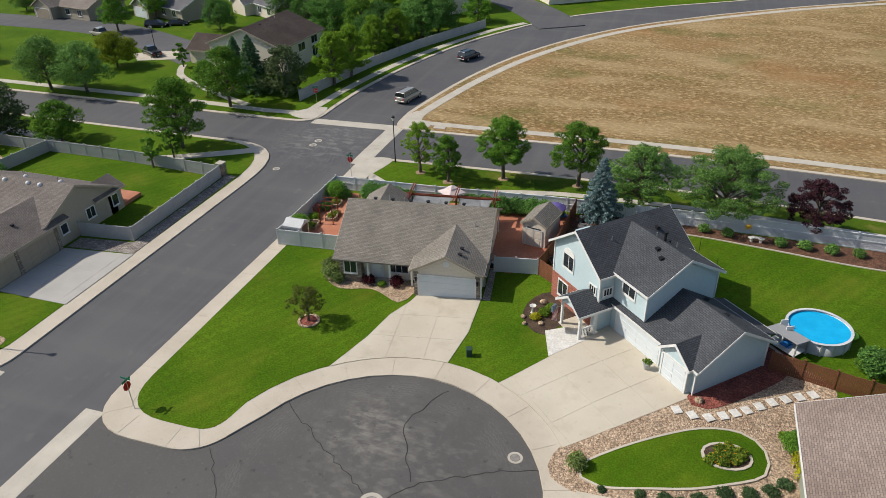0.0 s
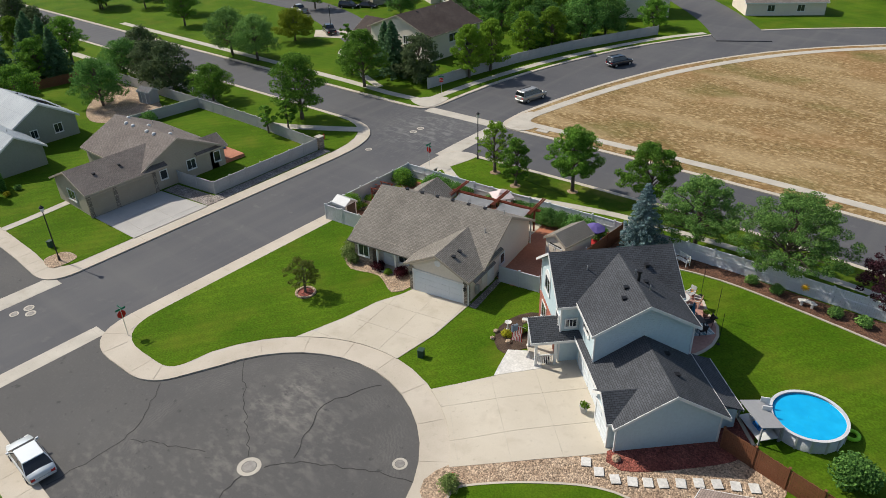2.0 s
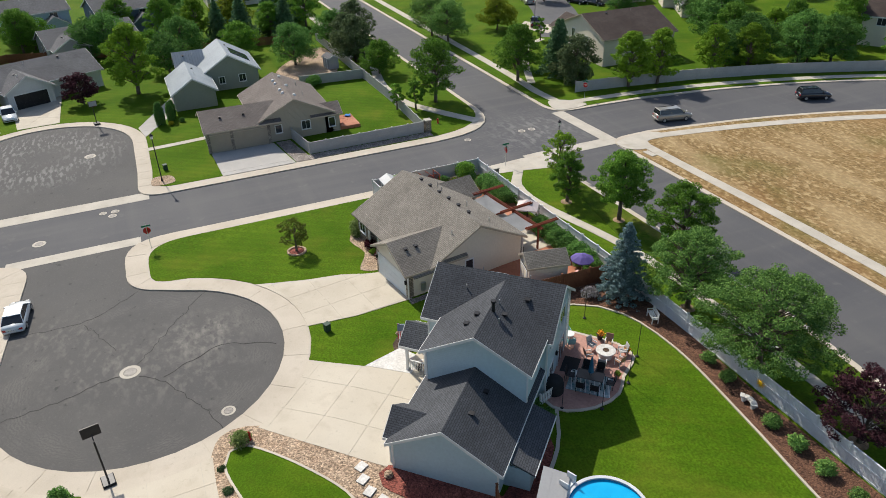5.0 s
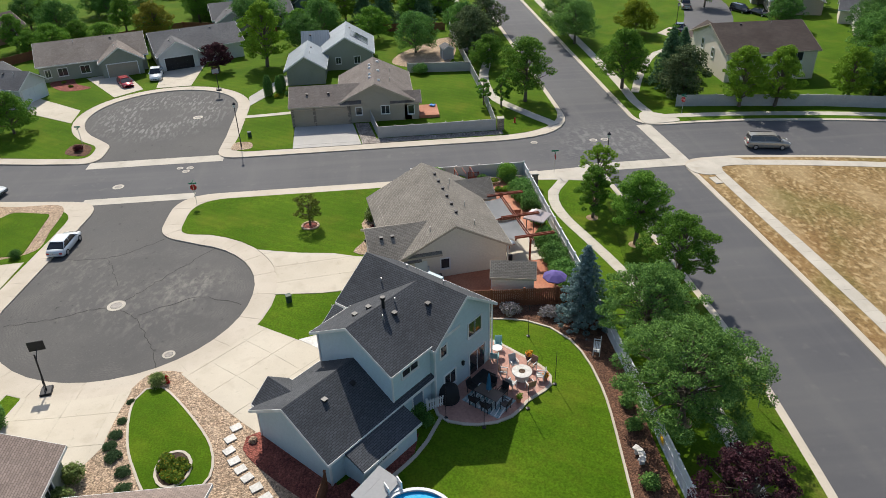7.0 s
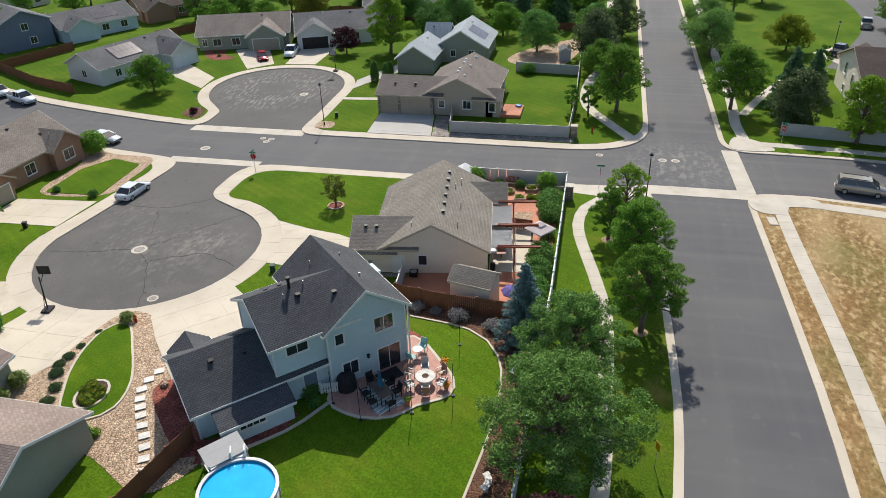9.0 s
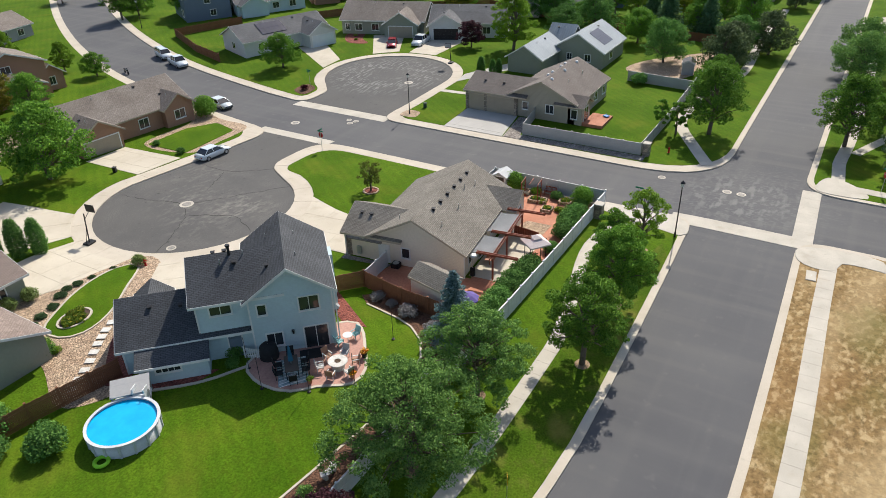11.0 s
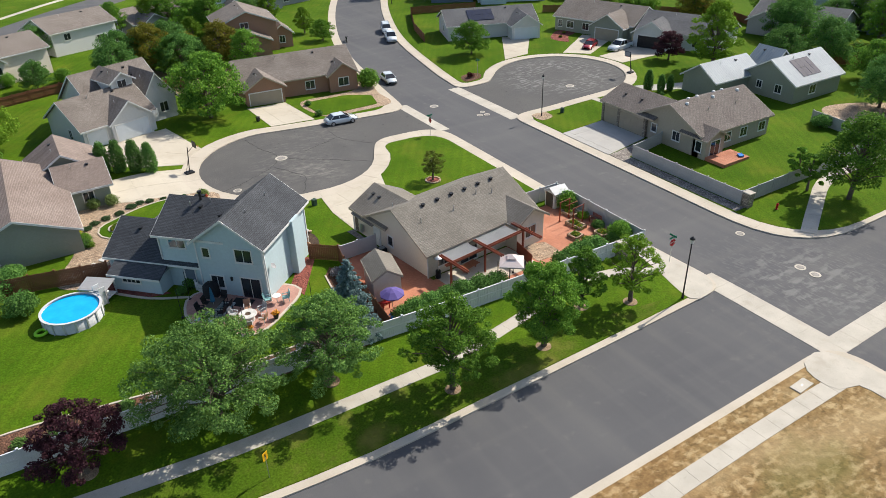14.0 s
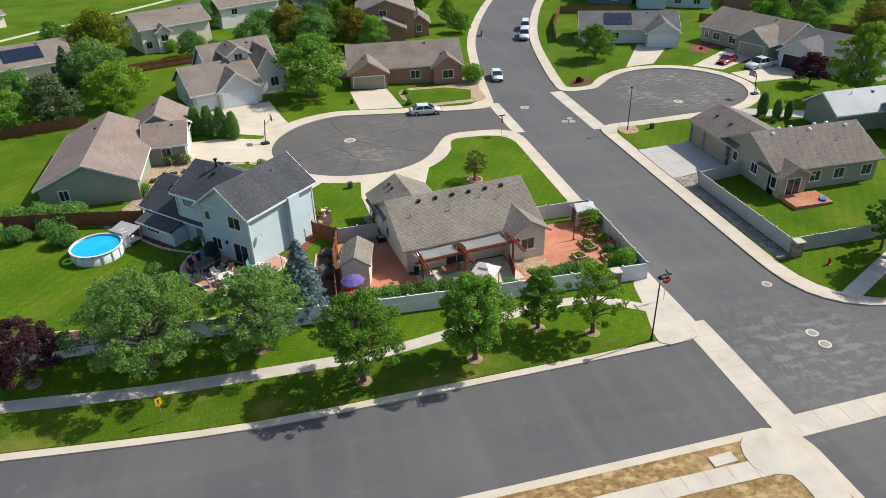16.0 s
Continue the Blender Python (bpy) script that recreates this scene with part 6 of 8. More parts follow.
fence("weathered cedar fence behind the far court", [(-92, -20), (-108, -8), (-118, 10), (-112, 30)], 1.6, "board", CEDAR)


so = thing("sun_ornament", pose(8.1, 66.1, H(8.1, 66.1) + 0.95, 90), "yellow metal sun ornament hung on the white fence", "ornament")
part("disc", lathe(bmesh.new(), [(0.01, 0.05), (0.16, 0.04), (0.2, 0.0), (0.16, -0.02), (0.01, -0.02)], 18), YELLOW, so)
for i in range(10):
    ray = bmesh.new()
    bar(ray, (0.19 * math.cos(i * 0.628), 0.19 * math.sin(i * 0.628), 0), (0.36 * math.cos(i * 0.628 + 0.12), 0.36 * math.sin(i * 0.628 + 0.12), 0.01), 0.07, 0.02)
    part("ray", ray, YELLOW, so)


# ---------------------------------------------------------------- street furniture
def at(x, y, turn=0, up=0.12):
    return pose(x, y, H(x, y) + up, 0, 0, turn)


def street_lamp(x, y, turn=0, high=5.9):
    t = thing("street_lamp", at(x, y, turn), "black street lamp post with lantern head", "street lamp", "street lamps")
    bm = tube(bmesh.new(), (0, 0, 0), (0, 0, 0.5), 0.13, 0.09, 10)
    tube(bm, (0, 0, 0.5), (0, 0, high - 0.5), 0.065, 0.05, 8)
    part("pole", bm, BLACK, t)
    part("lantern", lathe(bmesh.new(), [(0.02, high - 0.5), (0.12, high - 0.48), (0.2, high - 0.1), (0.02, high - 0.08)], 12), LAMPGLASS, t)
    part("lantern_cap", lathe(bmesh.new(), [(0.24, high - 0.1), (0.2, high), (0.06, high + 0.12), (0.01, high + 0.2)], 12), BLACK, t)


street_lamp(-51.3, 31.3)
street_lamp(-32.3, 74.75)
street_lamp(-92.5, 106.5)
street_lamp(-70, -50)


def stop_sign(x, y, turn, label, plate=True, blades=True):
    t = thing("street_sign", at(x, y, turn), label, "street sign")
    part("pole", tube(bmesh.new(), (0, 0, -0.2), (0, 0, 2.75), 0.03, seg=6), STEEL, t)
    if plate:
        bm = bmesh.new()
        for y0, r, sc in ((-0.05, 0.375, 1),):
            fr = [bm.verts.new((r * math.cos(radians(22.5 + 45 * i)), -0.05, 2.1 + r * math.sin(radians(22.5 + 45 * i)))) for i in range(8)]
            bk = [bm.verts.new((v.co.x, -0.035, v.co.z)) for v in fr]
            bm.faces.new(fr)
            bm.faces.new(bk[::-1])
            for i in range(8):
                bm.faces.new((fr[i], bk[i], bk[(i + 1) % 8], fr[(i + 1) % 8]))
        bmesh.ops.recalc_face_normals(bm, faces=bm.faces[:])
        p = part("stop_plate", bm, RED, t, "red octagonal stop plate")
        cu = bpy.data.curves.new("stop_text", "FONT")
        cu.body, cu.size, cu.align_x, cu.align_y, cu.extrude = "STOP", 0.27, "CENTER", "CENTER", 0.002
        cu.materials.append(WHITE)
        tx = new("lettering", cu)
        tx.parent = p
        tx.matrix_local = pose(0, -0.056, 2.1, 90)
    if blades:
        for z, r in ((2.62, 0), (2.82, 90)):
            b = part("name_blade", boxes((-0.42, 0.42, -0.008, 0.008, -0.09, 0.09), (-0.3, 0.3, -0.011, 0.011, -0.03, 0.03)), SIGNGREEN, t, "green street-name blade")
            b.matrix_local = pose(0, 0, z, 0, 0, r)
    return t


stop_sign(-34.2, 28.9, -90, "stop sign with green street-name blades at the court")
stop_sign(-36.0, 69.8, 180, "stop sign with green street-name blades at the avenue")
stop_sign(-51.9, 91.6, 30, "stop sign with green blades by the junction")
stop_sign(-54.6, 9.9, 0, "green street-name post at the opposite court", plate=False)
y = thing("yellow_sign", at(4.5, 74.5, 30), "small yellow warning sign on a thin post", "road sign")
part("pole", tube(bmesh.new(), (0, 0, -0.2), (0, 0, 1.9), 0.025, seg=6), STEEL, y)
part("sign_plate", boxes((-0.22, 0.22, -0.01, 0.01, 1.55, 2.2), bevel=0.004), YELLOW, y)
part("marking", boxes((-0.05, 0.05, 0.012, 0.016, 1.68, 2.08)), BLACK, y)


def hoop(x, y, turn, high=3.05):
    t = thing("basketball_hoop", at(x, y, turn), "portable basketball hoop with black base and dark pole", "basketball hoop", "basketball hoops")
    part("base", boxes((-0.4, 0.4, 0.2, 1.25, 0, 0.22), bevel=0.05), BLACK, t)
    bm = tube(bmesh.new(), (0, 0.7, 0.2), (0, 0.35, 3.2), 0.06, seg=8)
    tube(bm, (0, 0.4, 2.6), (0, -0.4, 3.2), 0.035, seg=6)
    tube(bm, (0, 1.1, 0.2), (0, 0.5, 1.9), 0.03, seg=6)
    part("pole", bm, BLACK, t)
    b = part("backboard", boxes((-0.56, 0.56, -0.52, -0.47, 2.95, 3.75)), BLACK, t)
    part("backboard_marking", boxes((-0.5, 0.5, -0.53, -0.52, 3.02, 3.68), (-0.25, -0.2, -0.54, -0.53, 3.1, 3.5), (0.2, 0.25, -0.54, -0.53, 3.1, 3.5), (-0.25, 0.25, -0.54, -0.53, 3.45, 3.5)), GREY_SIDING, b)
    ring = bmesh.new()
    for i in range(16):
        a0, a1 = 2 * math.pi * i / 16, 2 * math.pi * (i + 1) / 16
        tube(ring, (0.23 * math.cos(a0), -0.78 + 0.23 * math.sin(a0), 3.05), (0.23 * math.cos(a1), -0.78 + 0.23 * math.sin(a1), 3.05), 0.012, seg=4, cap=False)
    part("rim", ring, RED, t)


hoop(-4.0, 24.1, -80)
hoop(-74.4, 24.6, 100)


def utility_box(x, y, w=0.45, h=0.65, mm=None, label="dark green utility pedestal on the lawn"):
    t = thing("utility_box", at(x, y, 20, 0.13), label, "utility box")
    part("cabinet", boxes((-w / 2, w / 2, -w / 2, w / 2, -0.05, h), bevel=0.03), mm or GREENBOX, t)
    part("lid", boxes((-w / 2 - 0.03, w / 2 + 0.03, -w / 2 - 0.03, w / 2 + 0.03, h, h + 0.06), bevel=0.01), mm or GREENBOX, t)


utility_box(-12.5, 41.0)
utility_box(-54.5, 32.0)
utility_box(-16.2, 11.3, 0.4, 0.6, BLACK, "black plastic bin by the gravel")
vb = thing("valve_vault", at(-30.8, 87.3 - 0.1, 4, 0.14), "flat pale concrete vault lid in dry grass", "vault lid")
part("lid", boxes((-0.85, 0.85, -0.42, 0.42, -0.1, 0.06), bevel=0.02), WALK, vb)
part("handle", boxes((-0.1, 0.1, -0.03, 0.03, 0.06, 0.075)), STEEL, vb)


def manhole(x, y, r=0.42, collar=0.72, up=0.006):
    t = thing("manhole", at(x, y, 0, up), "iron manhole cover set in a concrete collar", "manhole cover", "manhole covers", kind="")
    part("collar", lathe(bmesh.new(), [(collar, 0), (collar, 0.012), (r + 0.03, 0.012), (r + 0.03, 0)], 28), WALK, t)
    part("cover", lathe(bmesh.new(), [(r, 0.002), (r, 0.016), (r * 0.55, 0.02), (r * 0.5, 0.014), (0.01, 0.016)], 24), IRONLID, t)


for mx, my, mr in ((-14.2, 26.0, 0.78), (-6.7, 32.15, 0.5), (-41.1, 18.3, 0.66), (-44.6, 25.45, 0.45), (-45.6, 25.75, 0.45), (-45.7, 24.5, 0.4), (-46.2, 69.6, 0.45), (-45.0, 77.1, 0.5), (-45.0, 78.6, 0.5), (-63.2, 23.4, 0.7)):
    manhole(mx, my, mr * 0.6, mr, 0.008)


# ---------------------------------------------------------------- cars
def car(x, y, turn, body, label, kind="sedan", group=""):
    """A car pointing along +x: a lofted body, a glazed cabin, wheels, lamps and bumpers."""
    L, W, hood, roof, c0, c1, r0, r1 = {"sedan": (4.6, 1.8, 0.95, 1.45, -1.9, 1.25, -1.2, 0.35), "van": (5.1, 1.95, 1.15, 1.75, -2.45, 1.6, -2.3, 0.75),
                                        "suv": (4.7, 1.9, 1.1, 1.7, -2.25, 1.25, -2.05, 0.45), "pickup": (5.7, 2.0, 1.15, 1.85, -0.85, 1.5, -0.6, 0.75)}[kind]
    t = thing("car", at(x, y, turn, -0.02), label, "car", group)
    bm = bmesh.new()
    secs = []
    for sx, z0, z1, w in ((-L / 2, 0.45, hood - 0.15, 0.82), (-L / 2 + 0.12, 0.3, hood - 0.04, 0.94), (-L / 2 + 0.6, 0.24, hood, 1.0), (0, 0.22, hood, 1.0), (L / 2 - 1.1, 0.24, hood - 0.05, 1.0), (L / 2 - 0.35, 0.28, hood - 0.2, 0.94), (L / 2 - 0.05, 0.36, hood - 0.35, 0.84), (L / 2, 0.45, hood - 0.45, 0.74)):
        hw = W / 2 * w
        secs.append([bm.verts.new((sx, q * hw, z)) for q, z in ((-0.92, z0), (-1, z0 + 0.18), (-1, z1 - 0.2), (-0.9, z1), (0, z1 + 0.03), (0.9, z1), (1, z1 - 0.2), (1, z0 + 0.18), (0.92, z0))])
    for a, b in zip(secs, secs[1:]):
        for i in range(9):
            bm.faces.new((a[i], a[(i + 1) % 9], b[(i + 1) % 9], b[i]))
    bm.faces.new(secs[0]), bm.faces.new(secs[-1][::-1])
    bmesh.ops.recalc_face_normals(bm, faces=bm.faces[:])
    bd = part("body", bm, body, t, smooth=True)
    zb, zt = hood - 0.02, roof
    bm = bmesh.new()
    lo = [bm.verts.new(p) for p in ((c0, -W * 0.46, zb), (c1, -W * 0.46, zb), (c1, W * 0.46, zb), (c0, W * 0.46, zb))]
    hi = [bm.verts.new(p) for p in ((r0, -W * 0.37, zt - 0.06), (r1, -W * 0.37, zt - 0.06), (r1, W * 0.37, zt - 0.06), (r0, W * 0.37, zt - 0.06))]
    for i in range(4):
        bm.faces.new((lo[i], lo[(i + 1) % 4], hi[(i + 1) % 4], hi[i]))
    bm.faces.new(hi)
    part("glasshouse", bm, CARGLASS, t)
    part("roof", boxes((r0 - 0.05, r1 + 0.05, -W * 0.38, W * 0.38, zt - 0.07, zt), bevel=0.03), body, t, smooth=False)
    for sgn in (-1, 1):
        for f in (0.02, 0.48, 0.97):
            bmp = bmesh.new()
            bar(bmp, (c0 + (c1 - c0) * f, sgn * W * 0.462, zb), (r0 + (r1 - r0) * f, sgn * W * 0.376, zt - 0.03), 0.07, 0.04)
            part("pillar", bmp, body, t)
        for sx in (-L * 0.31, L * 0.31):
            wz = part("wheel", tube(bmesh.new(), (sx, sgn * (W / 2 - 0.2), 0.33), (sx, sgn * (W / 2 + 0.02), 0.33), 0.33, seg=18), RUBBER, t)
            part("rim", tube(bmesh.new(), (sx, sgn * (W / 2 - 0.02), 0.33), (sx, sgn * (W / 2 + 0.03), 0.33), 0.21, seg=12), STEEL, wz)
        part("headlight", boxes((L / 2 - 0.28, L / 2 - 0.06, min(sgn * W * 0.24, sgn * W * 0.4), max(sgn * W * 0.24, sgn * W * 0.4), hood - 0.42, hood - 0.28), bevel=0.02), LAMPGLASS, t)
        part("tail_light", boxes((-L / 2 - 0.01, -L / 2 + 0.1, min(sgn * W * 0.27, sgn * W * 0.42), max(sgn * W * 0.27, sgn * W * 0.42), hood - 0.4, hood - 0.18), bevel=0.02), RED, t)
        part("mirror", boxes((c1 - 0.35, c1 - 0.2, min(sgn * W * 0.47, sgn * W * 0.57), max(sgn * W * 0.47, sgn * W * 0.57), zb, zb + 0.14), bevel=0.02), body, t)
    part("bumper", boxes((-L / 2 - 0.06, -L / 2 + 0.15, -W * 0.42, W * 0.42, 0.38, 0.58), bevel=0.04), body, t)
    part("number_plate", boxes((-L / 2 - 0.075, -L / 2 - 0.05, -0.25, 0.25, 0.5, 0.63)), WHITE, t)
    if kind in ("van", "suv"):
        for sgn in (-1, 1):
            part("roof_rail", boxes((r0 + 0.2, r1 - 0.3, sgn * W * 0.32 - 0.02, sgn * W * 0.32 + 0.02, zt, zt + 0.05)), BLACK, t)
    if kind == "pickup":
        part("cargo_bed", boxes((-L / 2 + 0.12, c0 - 0.05, -W * 0.38, W * 0.38, hood + 0.01, hood + 0.06)), BLACK, t)
    return t


SILVER, WHITEP, DARKBLUE, REDP, BLACKP = paint("champagne_paint", (0.34, 0.32, 0.28)), paint("pale_blue_white_paint", (0.62, 0.66, 0.68), 0.1), paint("midnight_paint", (0.015, 0.018, 0.028)), paint("cherry_paint", (0.35, 0.01, 0.02)), paint("ink_paint", (0.012, 0.012, 0.014))
car(-39.3, 97.5, 78, SILVER, "champagne minivan with roof rails on the curving road", "van")
car(-36.8, 121.0, 68, DARKBLUE, "dark blue sport utility car on the curving road", "suv")
car(-26.2, 16.6 + 0.9, 176, WHITEP, "pale silver-blue sedan parked at the kerb", "sedan")
car(-41.3, 3.2, 80, WHITEP, "pale silver sedan parked on the street", "sedan")
car(-54.4, -21.0, 70, WHITEP, "white pickup truck parked on the street", "pickup")
car(-56.8, -27.6, 68, WHITEP, "white truck parked behind the pickup", "van")
car(-84.2, 12.6, 10, WHITEP, "white pickup truck on a drive", "pickup")
car(-80.6, 8.4, 30, REDP, "red hatchback on a drive", "sedan")
car(-115, 117.6, 165, SILVER, "grey pickup truck at the far court", "pickup")
car(-108.6, 127.0, 20, BLACKP, "black car on a far drive", "suv")
car(-105.0, 129.5, 20, BLACKP, "black car beside another on a far drive", "sedan")
car(-95.0, 108.2, 150, BLACKP, "black truck at the far court", "pickup")
tr = thing("motor_trike", at(-47.0, -26.0, 70, -0.02), "dark motorcycle parked at the kerb", "motorcycle")
part("frame", tube(tube(tube(bmesh.new(), (-0.9, 0, 0.5), (0.7, 0, 0.75), 0.16), (0.5, -0.4, 1.05), (0.5, 0.4, 1.05), 0.03), (0.8, 0, 0.35), (0.45, 0, 1.05), 0.05), BLACKP, tr)
part("seat", boxes((-0.9, 0.0, -0.18, 0.18, 0.62, 0.82), bevel=0.05), RUBBER, tr)
for sx in (-0.85, 0.85):
    part("wheel", tube(bmesh.new(), (sx, -0.08, 0.33), (sx, 0.08, 0.33), 0.33, seg=16), RUBBER, tr)


# ---------------------------------------------------------------- pool
pool = thing("above_ground_pool", at(12.65, 50.3, 0, -0.1), "round above-ground pool with pale panels and blue water", "pool")
part("wall", lathe(bmesh.new(), [(2.32, -0.1), (2.32, 1.27), (2.26, 1.27), (2.26, 0.3)], 48), POOLWALL, pool, smooth=True)
part("rim", lathe(bmesh.new(), [(2.2, 1.27), (2.2, 1.31), (2.41, 1.31), (2.41, 1.26)], 48), POOLWALL, pool)
part("water", lathe(bmesh.new(), [(0.01, 1.13), (1.3, 1.13), (2.27, 1.13)], 48), WATER, pool)
for i in range(16):
    o = part("upright", boxes((2.3, 2.39, -0.07, 0.07, -0.1, 1.27), bevel=0.01), WFENCE, pool)
    o.matrix_local = pose(0, 0, 0, 0, 0, i * 22.5)
lad = part("ladder", boxes((2.36, 2.95, -0.45, -0.38, 0, 1.9), (2.36, 2.95, 0.38, 0.45, 0, 1.9), *[(2.4, 2.9, -0.38, 0.38, 0.28 * i + 0.2, 0.28 * i + 0.25) for i in range(5)]), WHITE, pool)
lad.matrix_local = pose(0, 0, 0, 0, 0, 205)
sh = thing("pump_shelter", at(10.3, 48.2, -40, 0.15), "grey slant-roofed pump shelter beside the pool", "shelter")
part("roof", slope([(-1.3, -0.8, 1.55), (1.3, -0.8, 1.55), (1.3, 0.8, 1.25), (-1.3, 0.8, 1.25)], 0.08), GREY_SIDING, sh)
for sx in (-1.2, 1.2):
    for sy in (-0.7, 0.7):
        post(sh, sx, sy, -0.1, 1.3, 0.09, GREY_SIDING)
part("shelf", boxes((-1.2, 1.2, -0.7, 0.7, 0.25, 0.3)), WHITE, sh)
part("pump", tube(boxes((-0.3, 0.4, -0.25, 0.25, 0.3, 0.5)), (0.1, -0.3, 0.62), (0.1, 0.35, 0.62), 0.2), BLUEPLASTIC, sh)
part("filter_tank", lathe(bmesh.new(), [(0.22, 0.3), (0.25, 0.7), (0.12, 0.85), (0.01, 0.87)], 14, (-0.7, 0)), WHITE, sh)
fl = thing("pool_float", at(15.2, 51.2, 0, 0.14), "lime green inflatable ring leaning by the pool", "pool toy")
ring = lathe(bmesh.new(), [(0.42 + 0.13 * math.cos(radians(a)), 0.14 + 0.13 * math.sin(radians(a))) for a in range(0, 361, 30)], 24)
part("ring", ring, LIMEPLASTIC, fl, smooth=True)


# ---------------------------------------------------------------- patio of the blue house
def chair(x, y, turn, material, label, group, sling=None, up=0.22):
    t = thing("patio_chair", at(x, y, turn, up), label, "chair", group)
    part("seat", boxes((-0.28, 0.28, -0.27, 0.27, 0.4, 0.45), bevel=0.015), sling or material, t)
    b = part("backrest", boxes((-0.28, 0.28, -0.03, 0.03, 0, 0.58), bevel=0.015), sling or material, t)
    b.matrix_local = pose(0, 0.27, 0.45, -12)
    for sx in (-0.26, 0.26):
        part("armrest", boxes((sx - 0.03, sx + 0.03, -0.25, 0.28, 0.62, 0.66)), material, t)
        for sy in (-0.24, 0.24):
            part("leg", boxes((sx - 0.02, sx + 0.02, sy - 0.02, sy + 0.02, 0, 0.62)), material, t)
    return t


fp = thing("fire_pit_table", at(0.5, 58.7, 0, 0.22), "round white stone fire-pit table", "fire pit")
part("tabletop", lathe(bmesh.new(), [(0.25, 0.6), (0.25, 0.66), (0.72, 0.66), (0.74, 0.6), (0.3, 0.58)], 24), WHITE_STONE, fp)
part("drum", lathe(bmesh.new(), [(0.5, 0), (0.45, 0.3), (0.5, 0.6)], 20), WHITE_STONE, fp)
part("burner", lathe(bmesh.new(), [(0.01, 0.62), (0.24, 0.64)], 16), SOIL, fp)
for i in range(6):
    a = radians(i * 60 + 15)
    chair(0.5 + 1.3 * math.cos(a), 58.7 + 1.3 * math.sin(a), i * 60 + 15 - 90, WHITE, "white metal patio chair round the fire pit", "chairs round the fire pit", CREAMFENCE if i % 2 else BROWN_SIDING)
rug = thing("outdoor_rug", at(2.5, 56.0, -45, 0.215), "teal and white patterned outdoor rug", "rug")
part("weave", boxes((-1.1, 1.1, -1.5, 1.5, 0, 0.012)), RUG, rug)
for i in range(9):
    o = part("stripe", boxes((-1.05, 1.05, -0.04, 0.04, 0.012, 0.016)), WHITE, rug)
    o.matrix_local = pose(0, -1.3 + 0.33 * i, 0, 0, 0, 12)
tb = thing("dining_table", at(2.5, 56.0, -45, 0.23), "dark rectangular patio dining table", "table")
part("tabletop", boxes((-0.5, 0.5, -0.95, 0.95, 0.70, 0.75), bevel=0.01), DARKTRIM, tb)
for sx in (-0.42, 0.42):
    for sy in (-0.85, 0.85):
        part("leg", boxes((sx - 0.03, sx + 0.03, sy - 0.03, sy + 0.03, 0, 0.7)), BLACK, tb)
for lx, ly, r in ((-0.95, -0.5, 90), (-0.95, 0.5, 90), (0.95, -0.5, -90), (0.95, 0.5, -90), (0, 1.4, 0), (0, -1.4, 180)):
    q = Matrix.Rotation(radians(-45), 2) @ Vector((lx, ly))
    chair(2.5 + q.x, 56.0 + q.y, r - 45, BLACK, "black patio dining chair", "chairs round the dining table", BLACK, 0.23)
um = thing("closed_umbrella", at(2.5, 56.0, 0, 0.23), "closed teal blue patio umbrella", "umbrella")
part("pole", tube(bmesh.new(), (0, 0, 0), (0, 0, 2.4), 0.025, seg=8), STEEL, um)
part("canopy", lathe(bmesh.new(), [(0.02, 2.42), (0.08, 2.2), (0.16, 1.5), (0.2, 1.05), (0.1, 1.0)], 10), BLUECLOTH, um)
gr = thing("covered_grill", at(2.0, 53.3, -45, 0.22), "barbecue under a black cover", "barbecue")
part("cover", lathe(bmesh.new(), [(0.74, 0.0), (0.72, 0.5), (0.66, 0.95), (0.42, 1.18), (0.02, 1.22)], 14), RUBBER, gr, smooth=True)
part("drawstring", lathe(bmesh.new(), [(0.755, 0.1), (0.76, 0.13), (0.755, 0.16)], 14), BLACK, gr)
bt = thing("bistro_table", at(-2.4, 57.4, 0, 0.22), "small round pale bistro table", "table")
part("tabletop", lathe(bmesh.new(), [(0.01, 0.7), (0.38, 0.7), (0.38, 0.67), (0.02, 0.66)], 18), WHITE, bt)
part("stem", tube(bmesh.new(), (0, 0, 0), (0, 0, 0.67), 0.035), WHITE, bt)
chair(-1.7, 57.1, -110, TEAL, "pale teal metal garden chair", "bistro chairs", TEAL)
chair(-3.1, 57.6, 80, TEAL, "pale teal metal garden chair", "bistro chairs", TEAL)
mt = thing("door_mat", at(0.15, 55.9, -45, 0.215), "dark grey door mat", "mat")
part("mat", boxes((-0.9, 0.9, -0.6, 0.6, 0, 0.015)), RUBBER, mt)


def flower_pot(x, y, material, petals, label, up=0.2, s=1.0):
    t = thing("flower_pot", at(x, y, 0, up), label, "flower pot")
    part("pot", lathe(bmesh.new(), [(0.14 * s, 0), (0.22 * s, 0.36 * s), (0.25 * s, 0.4 * s), (0.2 * s, 0.4 * s), (0.01, 0.34 * s)], 14), material, t)
    cr = new("flowers", leaf_mesh("flowers", [(0, 0, 0.55 * s), (0.12 * s, 0.05, 0.5 * s), (-0.1 * s, 0.08, 0.5 * s)], [0.22 * s] * 3, 160, 0.06 * s, petals, 3))
    cr.parent = t


